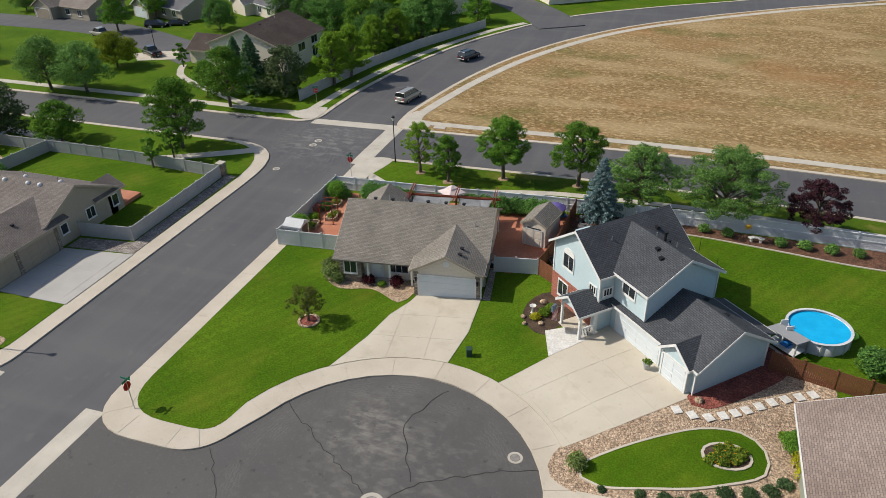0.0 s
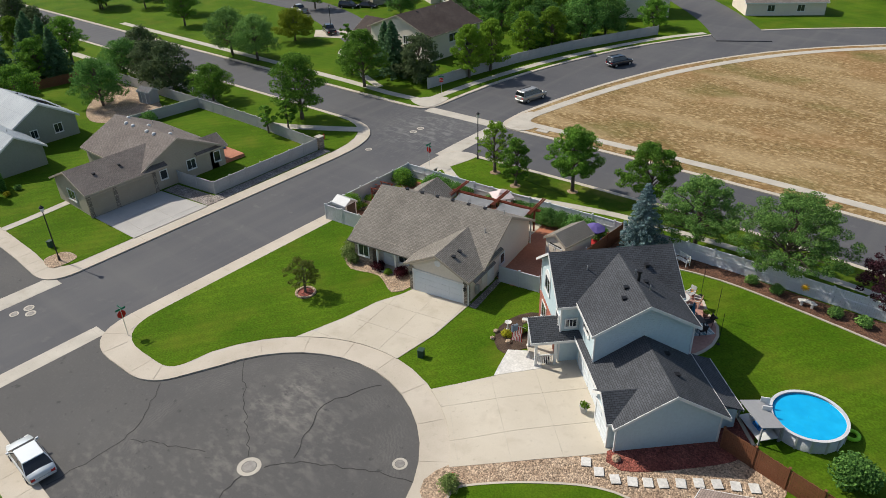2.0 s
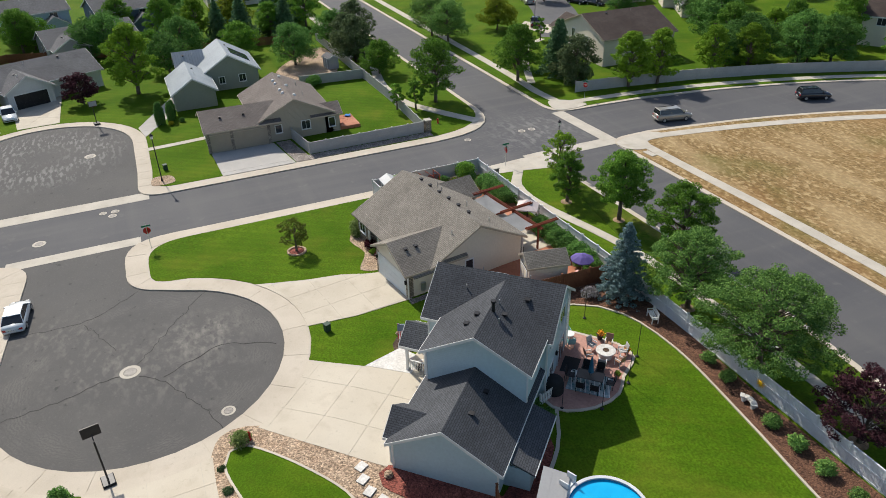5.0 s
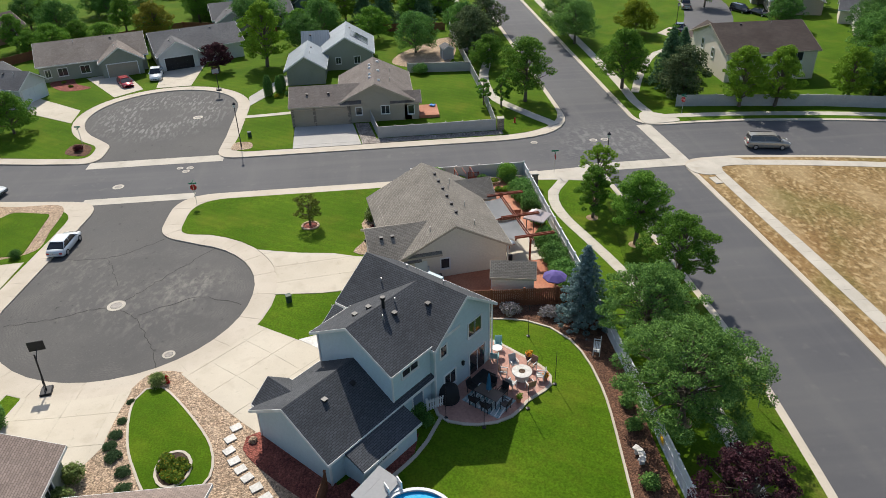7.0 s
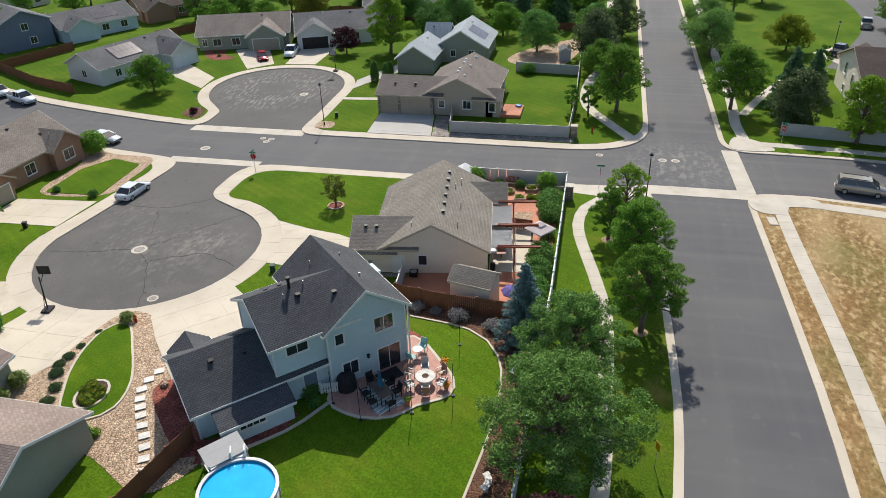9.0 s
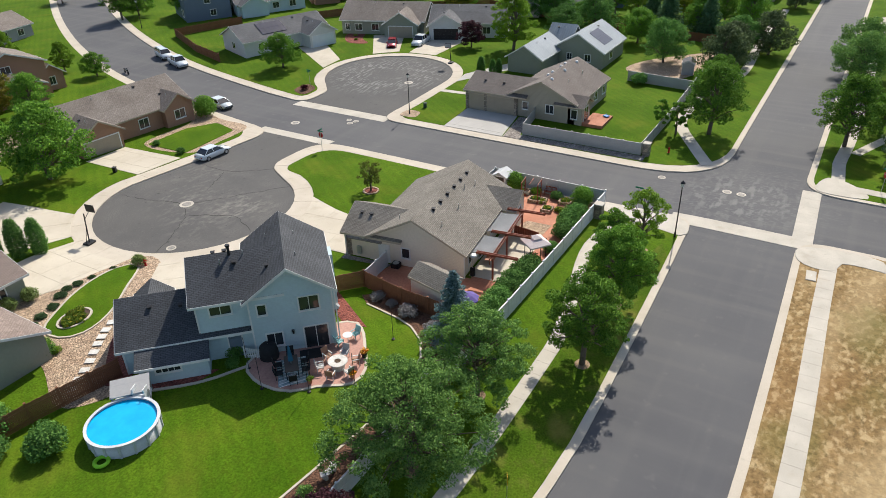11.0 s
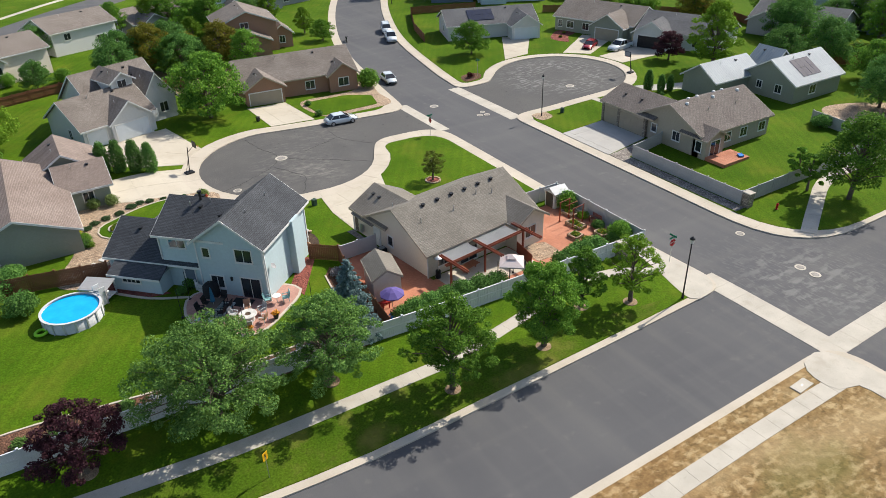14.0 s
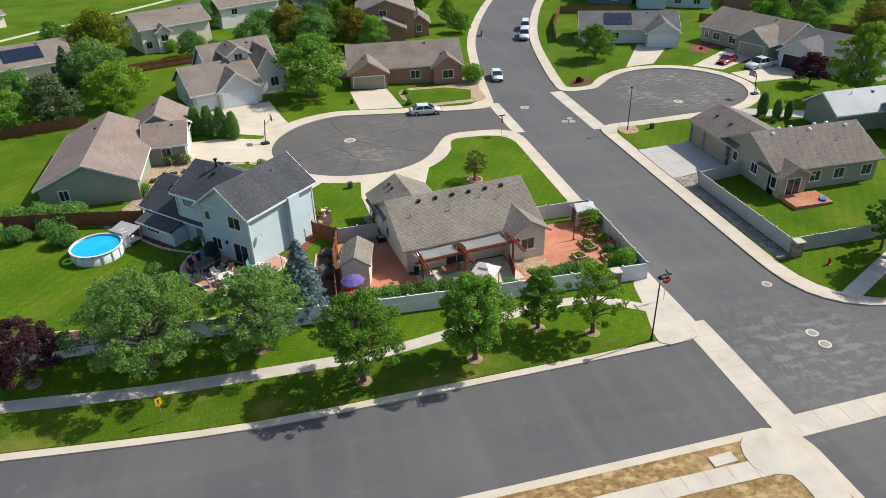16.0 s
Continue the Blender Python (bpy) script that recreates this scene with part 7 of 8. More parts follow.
def bench(x, y, turn, material, label, up=0.18, curved=False):
    t = thing("garden_bench", at(x, y, turn, up), label, "bench")
    if curved:
        bm = bmesh.new()
        pts = [(0.75 * math.sin(radians(a)) * 1.1, 0.75 * (1 - math.cos(radians(a))) * 1.1) for a in range(-50, 51, 20)]
        for a, b in zip(pts, pts[1:]):
            bar(bm, (*a, 0.46), (*b, 0.46), 0.42, 0.09)
        part("seat", bm, material, t)
        for p in (pts[1], pts[-2]):
            part("leg", boxes((p[0] - 0.1, p[0] + 0.1, p[1] - 0.16, p[1] + 0.16, -0.05, 0.38), bevel=0.02), material, t)
        return
    for i in range(4):
        part("seat_slat", boxes((-0.65, 0.65, -0.25 + 0.12 * i, -0.16 + 0.12 * i, 0.42, 0.45)), material, t)
    for i in range(9):
        part("back_slat", boxes((-0.6 + 0.15 * i - 0.03, -0.6 + 0.15 * i + 0.03, 0.22, 0.25, 0.5, 0.92)), material, t)
    part("back_rail", boxes((-0.66, 0.66, 0.21, 0.26, 0.9, 0.97)), material, t)
    for sx in (-0.62, 0.62):
        part("side_frame", boxes((sx - 0.03, sx + 0.03, -0.28, -0.22, -0.05, 0.66), (sx - 0.03, sx + 0.03, 0.2, 0.26, -0.05, 0.95), (sx - 0.03, sx + 0.03, -0.28, 0.26, 0.62, 0.67)), material, t)


bench(-1.9, 64.9, -20, WHITE, "white slatted garden bench by the fence")
bench(8.8, 64.6, 180, WHITE_STONE, "curved white stone bench in the mulch bed", curved=True)
bench(-35.5, 60.2, 90, REDWOOD, "redwood garden bench by the fence")
st = thing("string_light_pole", at(1.4, 60.9, 0, 0.16), "thin black pole for string lights", "light pole", "string light poles")
part("pole", tube(bmesh.new(), (0, 0, -0.2), (0, 0, 2.9), 0.022, seg=6), BLACK, st)
part("base", lathe(bmesh.new(), [(0.14, 0), (0.14, 0.05), (0.03, 0.07)], 12), BLACK, st)
for lx, ly in ((3.6, 58.5), (5.0, 55.3), (3.8, 52.9), (-4.5, 60.2)):
    copy_thing(st, at(lx, ly, 0, 0.16))

# ---------------------------------------------------------------- entry of the blue house
fg = thing("flag", pose(-2.47, 51.83, 1.05, 0, 0, -45) @ pose(0.95, -6.75, 1.75, 0, 0, 205), "striped flag on a slanted porch pole", "flag")
fg.scale = (1.2, 1.2, 1.2)
part("staff", tube(bmesh.new(), (0, 0, 0), (0, 1.1, 0.75), 0.015, seg=6), WHITE, fg)
for i in range(13):
    bm = bmesh.new()
    prev = None
    for k in range(9):
        z = 0.75 - 1.35 * k / 8 * 0.9
        off = 0.05 * math.sin(k * 0.9 + i * 0.25)
        row = [bm.verts.new((off, 1.1 - 0.062 * i, z - 0.04 * i)), bm.verts.new((off, 1.1 - 0.062 * (i + 1), z - 0.04 * (i + 1)))]
        if prev:
            bm.faces.new((prev[0], prev[1], row[1], row[0]))
        prev = row
    part("stripe", bm, RED if i % 2 == 0 else WHITE, fg)
part("canton", boxes((-0.07, 0.07, 0.66, 1.1, 0.18, 0.62)), NAVY_SIDING, fg)
BL = pose(-2.47, 51.83, 1.05, 0, 0, -45)


def on_blue(lx, ly):
    p = BL @ Vector((lx, ly, 0))
    return p.x, p.y


flower_pot(*on_blue(3.0, -5.6), BLACK, LEAF_PURPLE, "black pot of purple flowers on the porch", 0.15)
flower_pot(*on_blue(8.6, -4.3), CREAMFENCE, LEAF_LIME, "pale pot with a spiky green plant by the garage", 0.18, 1.3)
flower_pot(-1.5, 59.6, BLACK, ORANGE, "pot of yellow and orange flowers on the patio", 0.22, 1.2)
flower_pot(0.9, 60.3, TERRA, ORANGE, "terracotta pot of flowers on the patio edge", 0.22)
flower_pot(2.9, 58.0, TERRA, LEAF_LIME, "terracotta pot with a green plant", 0.22)
bb = thing("bird_bath", at(-9.0, 47.6, 0, 0.18), "small pale stone bird bath in the bed", "bird bath")
part("pedestal", lathe(bmesh.new(), [(0.18, 0), (0.1, 0.1), (0.08, 0.5), (0.12, 0.6)], 12), WHITE_STONE, bb)
part("bowl", lathe(bmesh.new(), [(0.08, 0.58), (0.26, 0.68), (0.28, 0.72), (0.22, 0.7), (0.01, 0.64)], 16), WHITE_STONE, bb)


def boulder(x, y, r, material, label="rounded garden boulder", seed=1):
    bm = bmesh.new()
    bmesh.ops.create_icosphere(bm, subdivisions=2, radius=r)
    for v in bm.verts:
        v.co *= 1 + 0.25 * noise.noise(v.co * (1.6 / r) + Vector((seed, 0, 0)))
        v.co.z *= 0.7
    o = obj("boulder", bm, material, smooth=True)
    o.matrix_world = at(x, y, seed * 40, 0.17 + r * 0.35)
    tagged(o, label, "boulder", "boulders")


for i, (bx, by, br) in enumerate(((4.3, 40.2, 0.3), (-9.6, 46.8, 0.22), (-9.3, 45.9, 0.2), (-8.4, 49.2, 0.3), (-8.0, 46.2, 0.25), (-2.6, 32.6, 0.3), (-28.2, 49.5, 0.35))):
    boulder(bx, by, br, ROCK, "rounded tan garden boulder", i + 1)
stone_line = spline([(2.9, 38.9), (4.8, 38.7), (7.2, 40.1), (9.4, 41.8), (11.8, 43.2)], 0.2)
k, last = 0, None
for p in stone_line:
    if last is None or (p - last).length > 0.88:
        last = p
        o = obj("stepping_stone", boxes((-0.3, 0.3, -0.36, 0.36, 0, 0.06), bevel=0.015), WHITE_STONE)
        o.matrix_world = at(p.x, p.y, 30 + (k % 3) * 4, 0.18)
        tagged(o, "square white stepping stone in gravel", "stepping stone", "stepping stones")
        k += 1


# ---------------------------------------------------------------- garden of the tan house
TB = pose(-14.0, 48.6, 0.35, 0, 0, 8)


def on_tan(lx, ly):
    p = TB @ Vector((lx, ly, 0))
    return p.x, p.y


pg = thing("pergola", TB, "red-stained timber pergola with double beams", "pergola")
for lx in (-0.4, -4.4, -9.2):
    post(pg, lx, 14.4, -0.2, 2.6, 0.15, REDWOOD)
    for dx in (-0.11, 0.11):
        part("cross_beam", boxes((lx + dx - 0.025, lx + dx + 0.025, 12.9, 16.7, 2.7, 2.88)), REDWOOD, pg)
for dy in (-0.1, 0.1):
    part("long_beam", boxes((-9.8, 0.2, 14.4 + dy - 0.025, 14.4 + dy + 0.025, 2.52, 2.7)), REDWOOD, pg)
for x0, x1 in ((-0.6, -4.1), (-4.7, -8.9)):
    bm = bmesh.new()
    grid = []
    for i in range(9):
        row = []
        for j in range(9):
            u, v = i / 8, j / 8
            pu = 0.5 + (u - 0.5) * (1 - 0.1 * math.sin(math.pi * v))
            pv = 0.5 + (v - 0.5) * (1 - 0.1 * math.sin(math.pi * u))
            row.append(bm.verts.new((x0 + (x1 - x0) * pu, 12.0 + 2.3 * pv, 2.45 - 0.12 * math.sin(math.pi * u) * math.sin(math.pi * v) + 0.1 * v)))
        grid.append(row)
    for i in range(8):
        for j in range(8):
            bm.faces.new((grid[i][j], grid[i + 1][j], grid[i + 1][j + 1], grid[i][j + 1]))
    bmesh.ops.solidify(bm, geom=bm.faces[:], thickness=0.012)
    s = obj("shade_sail", bm, SAIL, smooth=True)
    s.matrix_world = TB
    tagged(s, "grey shade sail stretched from eaves to pergola", "shade sail", "shade sails")
pt = thing("picnic_table", TB @ pose(-3.6, 13.2, -0.1, 0, 0, 5), "varnished timber patio table", "table")
part("tabletop", boxes(*[(-0.9, 0.9, -0.45 + 0.15 * i, -0.32 + 0.15 * i, 0.7, 0.74) for i in range(6)]), PICNIC, pt)
for sx in (-0.75, 0.75):
    part("trestle", boxes((sx - 0.04, sx + 0.04, -0.4, 0.4, 0.0, 0.08), (sx - 0.04, sx + 0.04, -0.05, 0.05, 0, 0.7)), PICNIC, pt)
rg = thing("outdoor_rug", TB @ pose(-3.6, 13.2, -0.16, 0, 0, 3), "dark patterned outdoor rug under the table", "rug")
part("weave", boxes((-1.5, 1.5, -0.95, 0.95, 0, 0.02)), CARGLASS, rg)
sd = thing("garden_shed", pose(-11.0, 60.2, H(-11.0, 60.2) + 0.16, 0, 0, -12), "cream garden shed with shingled gable roof", "shed")
gable(sd, -1.2, 1.2, -1.75, 1.75, 2.4, 3.15, "y", CREAM_SIDING, ROOF_TAN, TANTRIM, over=0.15, z0=-0.2)
door(sd, -0.42, -1.75, "s", CREAM_SIDING, 0.75, 1.75)
door(sd, 0.42, -1.75, "s", CREAM_SIDING, 0.75, 1.75)
part("transom", boxes((-0.7, 0.7, -1.79, -1.75, 1.86, 1.98)), GLASS, sd)
s2 = thing("resin_shed", pose(-34.9, 54.6, H(-34.9, 54.6) + 0.16, 0, 0, 0), "small grey resin shed with arched door", "shed")
gable(s2, -0.9, 0.9, -0.8, 0.8, 1.75, 2.2, "x", WHITE_SIDING, WFENCE, WFENCE, over=0.1, z0=-0.1)
door(s2, 0.9, 0.0, "e", DARKTRIM, 1.2, 1.7)
s3 = thing("tool_shed", pose(-86.2, 62.4, H(-86.2, 62.4) + 0.16, 0, 0, 10), "small grey tool shed in the fence corner", "shed")
gable(s3, -1.2, 1.2, -0.9, 0.9, 1.9, 2.35, "x", GREY_SIDING, ROOF_SLATE, WFENCE, over=0.12, z0=-0.2)
door(s3, 0.0, -0.9, "s", CREAMFENCE, 0.8, 1.7)
hp = thing("heat_pump", TB @ pose(0.75, 5.4, -0.05), "dark air-conditioning unit beside the house wall", "air conditioner")
part("cabinet", boxes((-0.38, 0.38, -0.38, 0.38, 0, 0.78), bevel=0.03), BLACK, hp)
part("grille", lathe(bmesh.new(), [(0.3, 0.785), (0.1, 0.79), (0.02, 0.8)], 16), STEEL, hp)
ph = thing("patio_heater", at(-16.2, 60.9, 0, 0.2), "black patio heater with silver reflector hood", "patio heater")
part("base", lathe(bmesh.new(), [(0.24, 0), (0.24, 0.75), (0.05, 0.78)], 14), BLACK, ph)
part("pole", tube(bmesh.new(), (0, 0, 0.7), (0, 0, 2.1), 0.04, seg=8), STEEL, ph)
part("hood", lathe(bmesh.new(), [(0.42, 2.1), (0.3, 2.2), (0.05, 2.28), (0.01, 2.28)], 18), STEEL, ph)
gz = thing("gazebo", at(-21.6, 64.6, 8, 0.2), "small gazebo with pale two-tier canopy", "gazebo")
for sx in (-0.95, 0.95):
    for sy in (-0.75, 0.75):
        post(gz, sx, sy, 0, 2.0, 0.06, BLACK)
part("canopy", lathe(bmesh.new(), [(1.5, 1.85), (1.5, 1.98), (0.5, 2.4), (0.5, 2.34)], 4), CANOPY, gz)
part("top_tier", lathe(bmesh.new(), [(0.62, 2.44), (0.05, 2.7), (0.01, 2.7)], 4), CANOPY, gz)
pu = thing("garden_umbrella", at(-10.2, 63.6, 0, 0.2), "open purple garden umbrella", "umbrella")
part("pole", tube(bmesh.new(), (0, 0, 0), (0.1, 0, 2.2), 0.022, seg=8), STEEL, pu)
cp = part("canopy", lathe(bmesh.new(), [(0.02, 2.25), (0.5, 2.1), (1.05, 1.78), (1.05, 1.7), (0.5, 2.04), (0.02, 2.2)], 8), PURPLE, pu)
for i, (tx, ty, mm, nm, lb) in enumerate(((-9.9, 62.7, RED, "play_slide", "red plastic children's slide"), (-9.6, 64.6, BLUEPLASTIC, "play_table", "blue plastic children's table"), (-61.0, 57.6, BLUEPLASTIC, "toy_trolley", "blue plastic toy cart on the grass"))):
    t = thing(nm, at(tx, ty, 30 * i, 0.19), lb, "toy")
    part("body", slope([(-0.3, -0.7, 0.2), (0.3, -0.7, 0.2), (0.3, 0.5, 0.75), (-0.3, 0.5, 0.75)], 0.08) if i == 0 else boxes((-0.4, 0.4, -0.3, 0.3, 0.35, 0.45), bevel=0.02), mm, t)
    for sx in (-0.28, 0.28):
        part("leg", boxes((sx - 0.04, sx + 0.04, 0.2, 0.28, 0, 0.55), (sx - 0.04, sx + 0.04, -0.28, -0.2, 0, 0.3)), mm, t)
sc = thing("privacy_screen", TB @ pose(-9.2, 13.6, -0.15, 0, 0, 75), "low red-stained timber privacy screen", "screen")
for i in range(14):
    part("board", boxes((0.02 + 0.2 * i, 0.2 + 0.2 * i, -0.02, 0.02, 0.05, 1.25)), REDWOOD, sc)
part("rail", boxes((0, 2.85, 0.02, 0.06, 1.0, 1.1)), REDWOOD, sc)
for gx, gy, gw, gd in ((-34.6, 57.2, 1.2, 1.8), (-33.4, 59.6, 1.1, 2.0), (-31.8, 61.4, 1.2, 1.2), (-34.4, 62.4, 1.2, 1.4)):
    t = thing("raised_bed", at(gx, gy, 8, 0.18), "stone-edged raised vegetable bed", "raised bed", "raised beds")
    part("edging", boxes((-gw / 2, gw / 2, -gd / 2, -gd / 2 + 0.15, 0, 0.35), (-gw / 2, gw / 2, gd / 2 - 0.15, gd / 2, 0, 0.35), (-gw / 2, -gw / 2 + 0.15, -gd / 2, gd / 2, 0, 0.35), (gw / 2 - 0.15, gw / 2, -gd / 2, gd / 2, 0, 0.35)), ROCK, t)
    part("soil", boxes((-gw / 2 + 0.1, gw / 2 - 0.1, -gd / 2 + 0.1, gd / 2 - 0.1, 0, 0.3)), SOIL, t)
tl = thing("trellis", at(-33.4, 58.8, 8, 0.18), "redwood garden trellis frame", "trellis")
for sx in (-0.7, 0.7):
    for sy in (-0.9, 0.9):
        post(tl, sx, sy, 0, 2.2, 0.09, REDWOOD)
for sy in (-0.9, 0.0, 0.9):
    part("crossbar", boxes((-0.85, 0.85, sy - 0.03, sy + 0.03, 2.2, 2.28)), REDWOOD, tl)
ht = thing("storage_chest", at(-31.4, 64.9, 0, 0.2), "grey resin storage chest in the corner", "chest")
part("box", boxes((-0.8, 0.8, -0.5, 0.5, 0, 0.7), bevel=0.03), GREY_SIDING, ht)
part("lid", boxes((-0.85, 0.85, -0.55, 0.55, 0.7, 0.78), bevel=0.03), WFENCE, ht)
for px, py in ((-32.9, 66.7), (-51.6, 66.1), (-85.5, 65.6)):
    t = thing("stone_pillar", at(px, py, 0, 0.1), "stacked stone pillar with flat cap at the fence", "pillar", "stone pillars")
    part("shaft", boxes((-0.4, 0.4, -0.4, 0.4, -0.2, 1.6)), STONE, t)
    part("cap", boxes((-0.48, 0.48, -0.48, 0.48, 1.6, 1.72), bevel=0.02), WALK, t)
hy = thing("fire_hydrant", at(-53.4, 68.4, 0, 0.13), "red fire hydrant on the corner grass", "hydrant")
part("barrel", lathe(bmesh.new(), [(0.16, 0), (0.16, 0.06), (0.11, 0.08), (0.11, 0.5), (0.14, 0.52), (0.1, 0.66), (0.02, 0.72)], 14), RED, hy)
part("outlet", tube(bmesh.new(), (-0.2, 0, 0.42), (0.2, 0, 0.42), 0.06, seg=10), RED, hy)
h2 = thing("fire_hydrant", at(-3.0, 33.0, 0, 0.16), "small red hydrant beside a clipped shrub", "hydrant")
part("barrel", lathe(bmesh.new(), [(0.16, 0), (0.16, 0.06), (0.11, 0.08), (0.11, 0.5), (0.14, 0.52), (0.1, 0.66), (0.02, 0.72)], 14), RED, h2)
part("outlet", tube(bmesh.new(), (-0.2, 0, 0.42), (0.2, 0, 0.42), 0.06, seg=10), RED, h2)


# ---------------------------------------------------------------- more trees and shrubs
def mulch_ring(x, y, r, material=None, edging=False):
    t = obj("mulch_ring", lathe(bmesh.new(), [(r, -0.1), (r, 0.04), (r * 0.5, 0.09), (0.05, 0.12)], 18), material or MULCH_PALE)
    t.matrix_world = at(x, y, 0, 0.13)
    tagged(t, "ring of bark mulch round a trunk", "mulch ring", "mulch rings")


MULCH_PALE = mat("pale_bark_mulch", (0.22, 0.15, 0.09), (0.33, 0.24, 0.16), 2.0, 0.95, bump=0.04, bump_scale=14, fine=0.4)
for tx, ty in ((-18.2, 73.5), (-9.6, 73.85), (-2.3, 68.8), (5.8, 68.5), (14.2, 68.5), (-24.2, 71.0), (-28.2, 72.7)):
    mulch_ring(tx, ty, 0.62)
mulch_ring(-26.9, 41.9, 0.75, REDMULCH)
ring = lathe(bmesh.new(), [(0.95, -0.1), (0.95, 0.14), (0.74, 0.14), (0.74, 0)], 20)
r = obj("tree_ring", ring, ROCK)
r.matrix_world = at(-26.9, 41.9, 0, 0.13)
tagged(r, "low stone ring round the small lawn tree", "stone ring")
settle(broadleaf(3.5, 1.7, leafy("leaves_bronze", (0.075, 0.095, 0.018), (0.17, 0.19, 0.035)), 11, 3200, 0.075, 0.3, label="small bronze-green lawn tree in a stone ring", clumps=50, radius=0.3), -26.9, 41.9)

T_GREEN = broadleaf(9.2, 3.9, LEAF, 21, 14000, 0.135, 0.2, label="full green shade tree on a lawn", clumps=120, radius=0.75)
T_ROUND = broadleaf(7.0, 4.2, LEAF, 22, 14000, 0.135, 0.16, label="round green garden tree", clumps=120, radius=0.81)
T_ASH = broadleaf(8.2, 4.7, LEAF_GREY, 23, 14000, 0.135, 0.22, label="grey-green ash tree on the lawn", clumps=120, radius=0.90)
T_DARK = broadleaf(7.6, 4.4, LEAF_DARK, 24, 14000, 0.135, 0.15, label="dense dark green garden tree", clumps=120, radius=0.84)
T_LIME = broadleaf(9.0, 3.3, LEAF_LIME, 25, 14000, 0.135, 0.14, label="bright yellow-green linden tree", clumps=120, radius=0.64)
T_YELLOW = broadleaf(6.0, 4.2, LEAF_YELLOW, 26, 14000, 0.135, 0.2, label="yellow-green spreading tree by a drive", clumps=120, radius=0.81)
T_LIMEROUND = broadleaf(6.6, 4.4, LEAF_LIME, 33, 15000, 0.13, 0.12, label="broad bright green garden tree", clumps=130, radius=0.8)
T_RUSSET = broadleaf(7.8, 3.9, LEAF_RUSSET, 27, 14000, 0.135, 0.16, label="tree with russet autumn leaves", clumps=120, radius=0.75)
T_PURPLE = broadleaf(4.8, 2.8, LEAF_PURPLE, 28, 4000, 0.17, 0.22, label="dark purple-leaved plum tree")
T_SLIM = broadleaf(4.4, 1.5, LEAF, 29, 2500, 0.16, 0.25, label="slim young green tree on grass", clumps=26)
T_SPRUCE = conifer(9.2, 3.3, LEAF_SPRUCE, 31, 7500, 0.21, "tall dark green spruce in a garden")
T_PINE = broadleaf(7.6, 3.7, leafy("needles_olive", (0.06, 0.095, 0.04), (0.15, 0.2, 0.085)), 32, 6500, 0.19, 0.05, label="broad olive green pine by the fence", category="pine", radius=0.96)
PROTOS = []


def stand(proto, x, y, s=1.0):
    if proto not in PROTOS:
        PROTOS.append(proto)
        return settle(proto, x, y, s, (x * 37 + y * 11) % 360)
    return plant(proto, x, y, s, (x * 37 + y * 11) % 360)


for p, x, y, s in ((T_GREEN, -61.2, 71.4, 1.02), (T_SLIM, -59.6, 67.6, 1.0), (T_SLIM, -61.0, 65.2, 0.9), (T_ROUND, -78.5, 68.6, 0.8), (T_PINE, -87.5, 67.4, 1.05), (T_PINE, -93.5, 67.5, 0.95),
                   (T_DARK, -101.0, 67.0, 0.85), (T_ASH, -90.5, 86.6, 0.95), (T_ASH, -97.5, 86.3, 1.0), (T_YELLOW, -95.8, 99.8, 0.98), (T_GREEN, -64.0, 87.0, 0.98)):
    stand(p, x, y, s)
for p, x, y, s in ((T_SPRUCE, -64.2, 94.2, 0.98), (T_PINE, -58.6, 94.4, 1.0), (T_LIME, -53.4, 100.6, 0.95), (T_LIME, -52.6, 105.4, 0.95), (T_LIME, -53.0, 116.4, 0.85), (T_LIME, -51.2, 122.3, 0.85), (T_DARK, -48.2, 137.4, 1.0),
                   (T_DARK, -50.0, 132.0, 1.1), (T_ROUND, -43.0, 147.5, 0.8), (T_DARK, -56.0, 127.0, 1.0), (T_DARK, -68.5, 131.0, 1.15), (T_SPRUCE, -63.1, 143, 0.8), (T_DARK, -93.3, 128, 0.85)):
    stand(p, x, y, s)
for p, x, y, s in ((T_SLIM, -84.2, 103, 0.95), (T_GREEN, -114, 121.5, 0.8), (T_GREEN, -60, 126, 0.95), (T_DARK, -76, 135, 1.0), (T_DARK, -84, 140, 1.0), (T_GREEN, -56, 150, 0.9), (T_SPRUCE, -70, 98.5, 0.8), (T_GREEN, -70.5, 90.6, 0.6)):
    stand(p, x, y, s)
# behind the opposite court
for p, x, y, s in ((T_DARK, -90.5, 57.2, 0.95), (T_ROUND, -101.0, 49.5, 0.9), (T_LIME, -87.0, 30.8, 1.22), (T_PURPLE, -85.6, 22.8, 1.0), (T_ROUND, -60.8, -1.4, 0.85), (T_DARK, -97.0, 36.5, 0.85), (T_DARK, -104, 40, 1.0),
                   (T_DARK, -113, 28, 1.0), (T_RUSSET, -110, 6.5, 0.95), (T_ROUND, -104, -1.4, 0.75), (T_GREEN, -117.5, -1.5, 0.8), (T_DARK, -115.6, -14, 1.0)):
    stand(p, x, y, s)
for p, x, y, s in ((T_DARK, -126, -24, 0.9), (T_SPRUCE, -112, 52, 1.0), (T_SPRUCE, -115, 58, 1.05), (T_SPRUCE, -110, 60, 0.95), (T_LIME, -118, 44, 0.9), (T_GREEN, -122, 38, 0.9), (T_YELLOW, -124, 52, 1.1), (T_GREEN, -128, 30, 0.9), (T_DARK, -130, 12, 0.9),
                   (T_GREEN, -118, 66, 0.9), (T_LIME, -130, 62, 0.85)):
    stand(p, x, y, s)
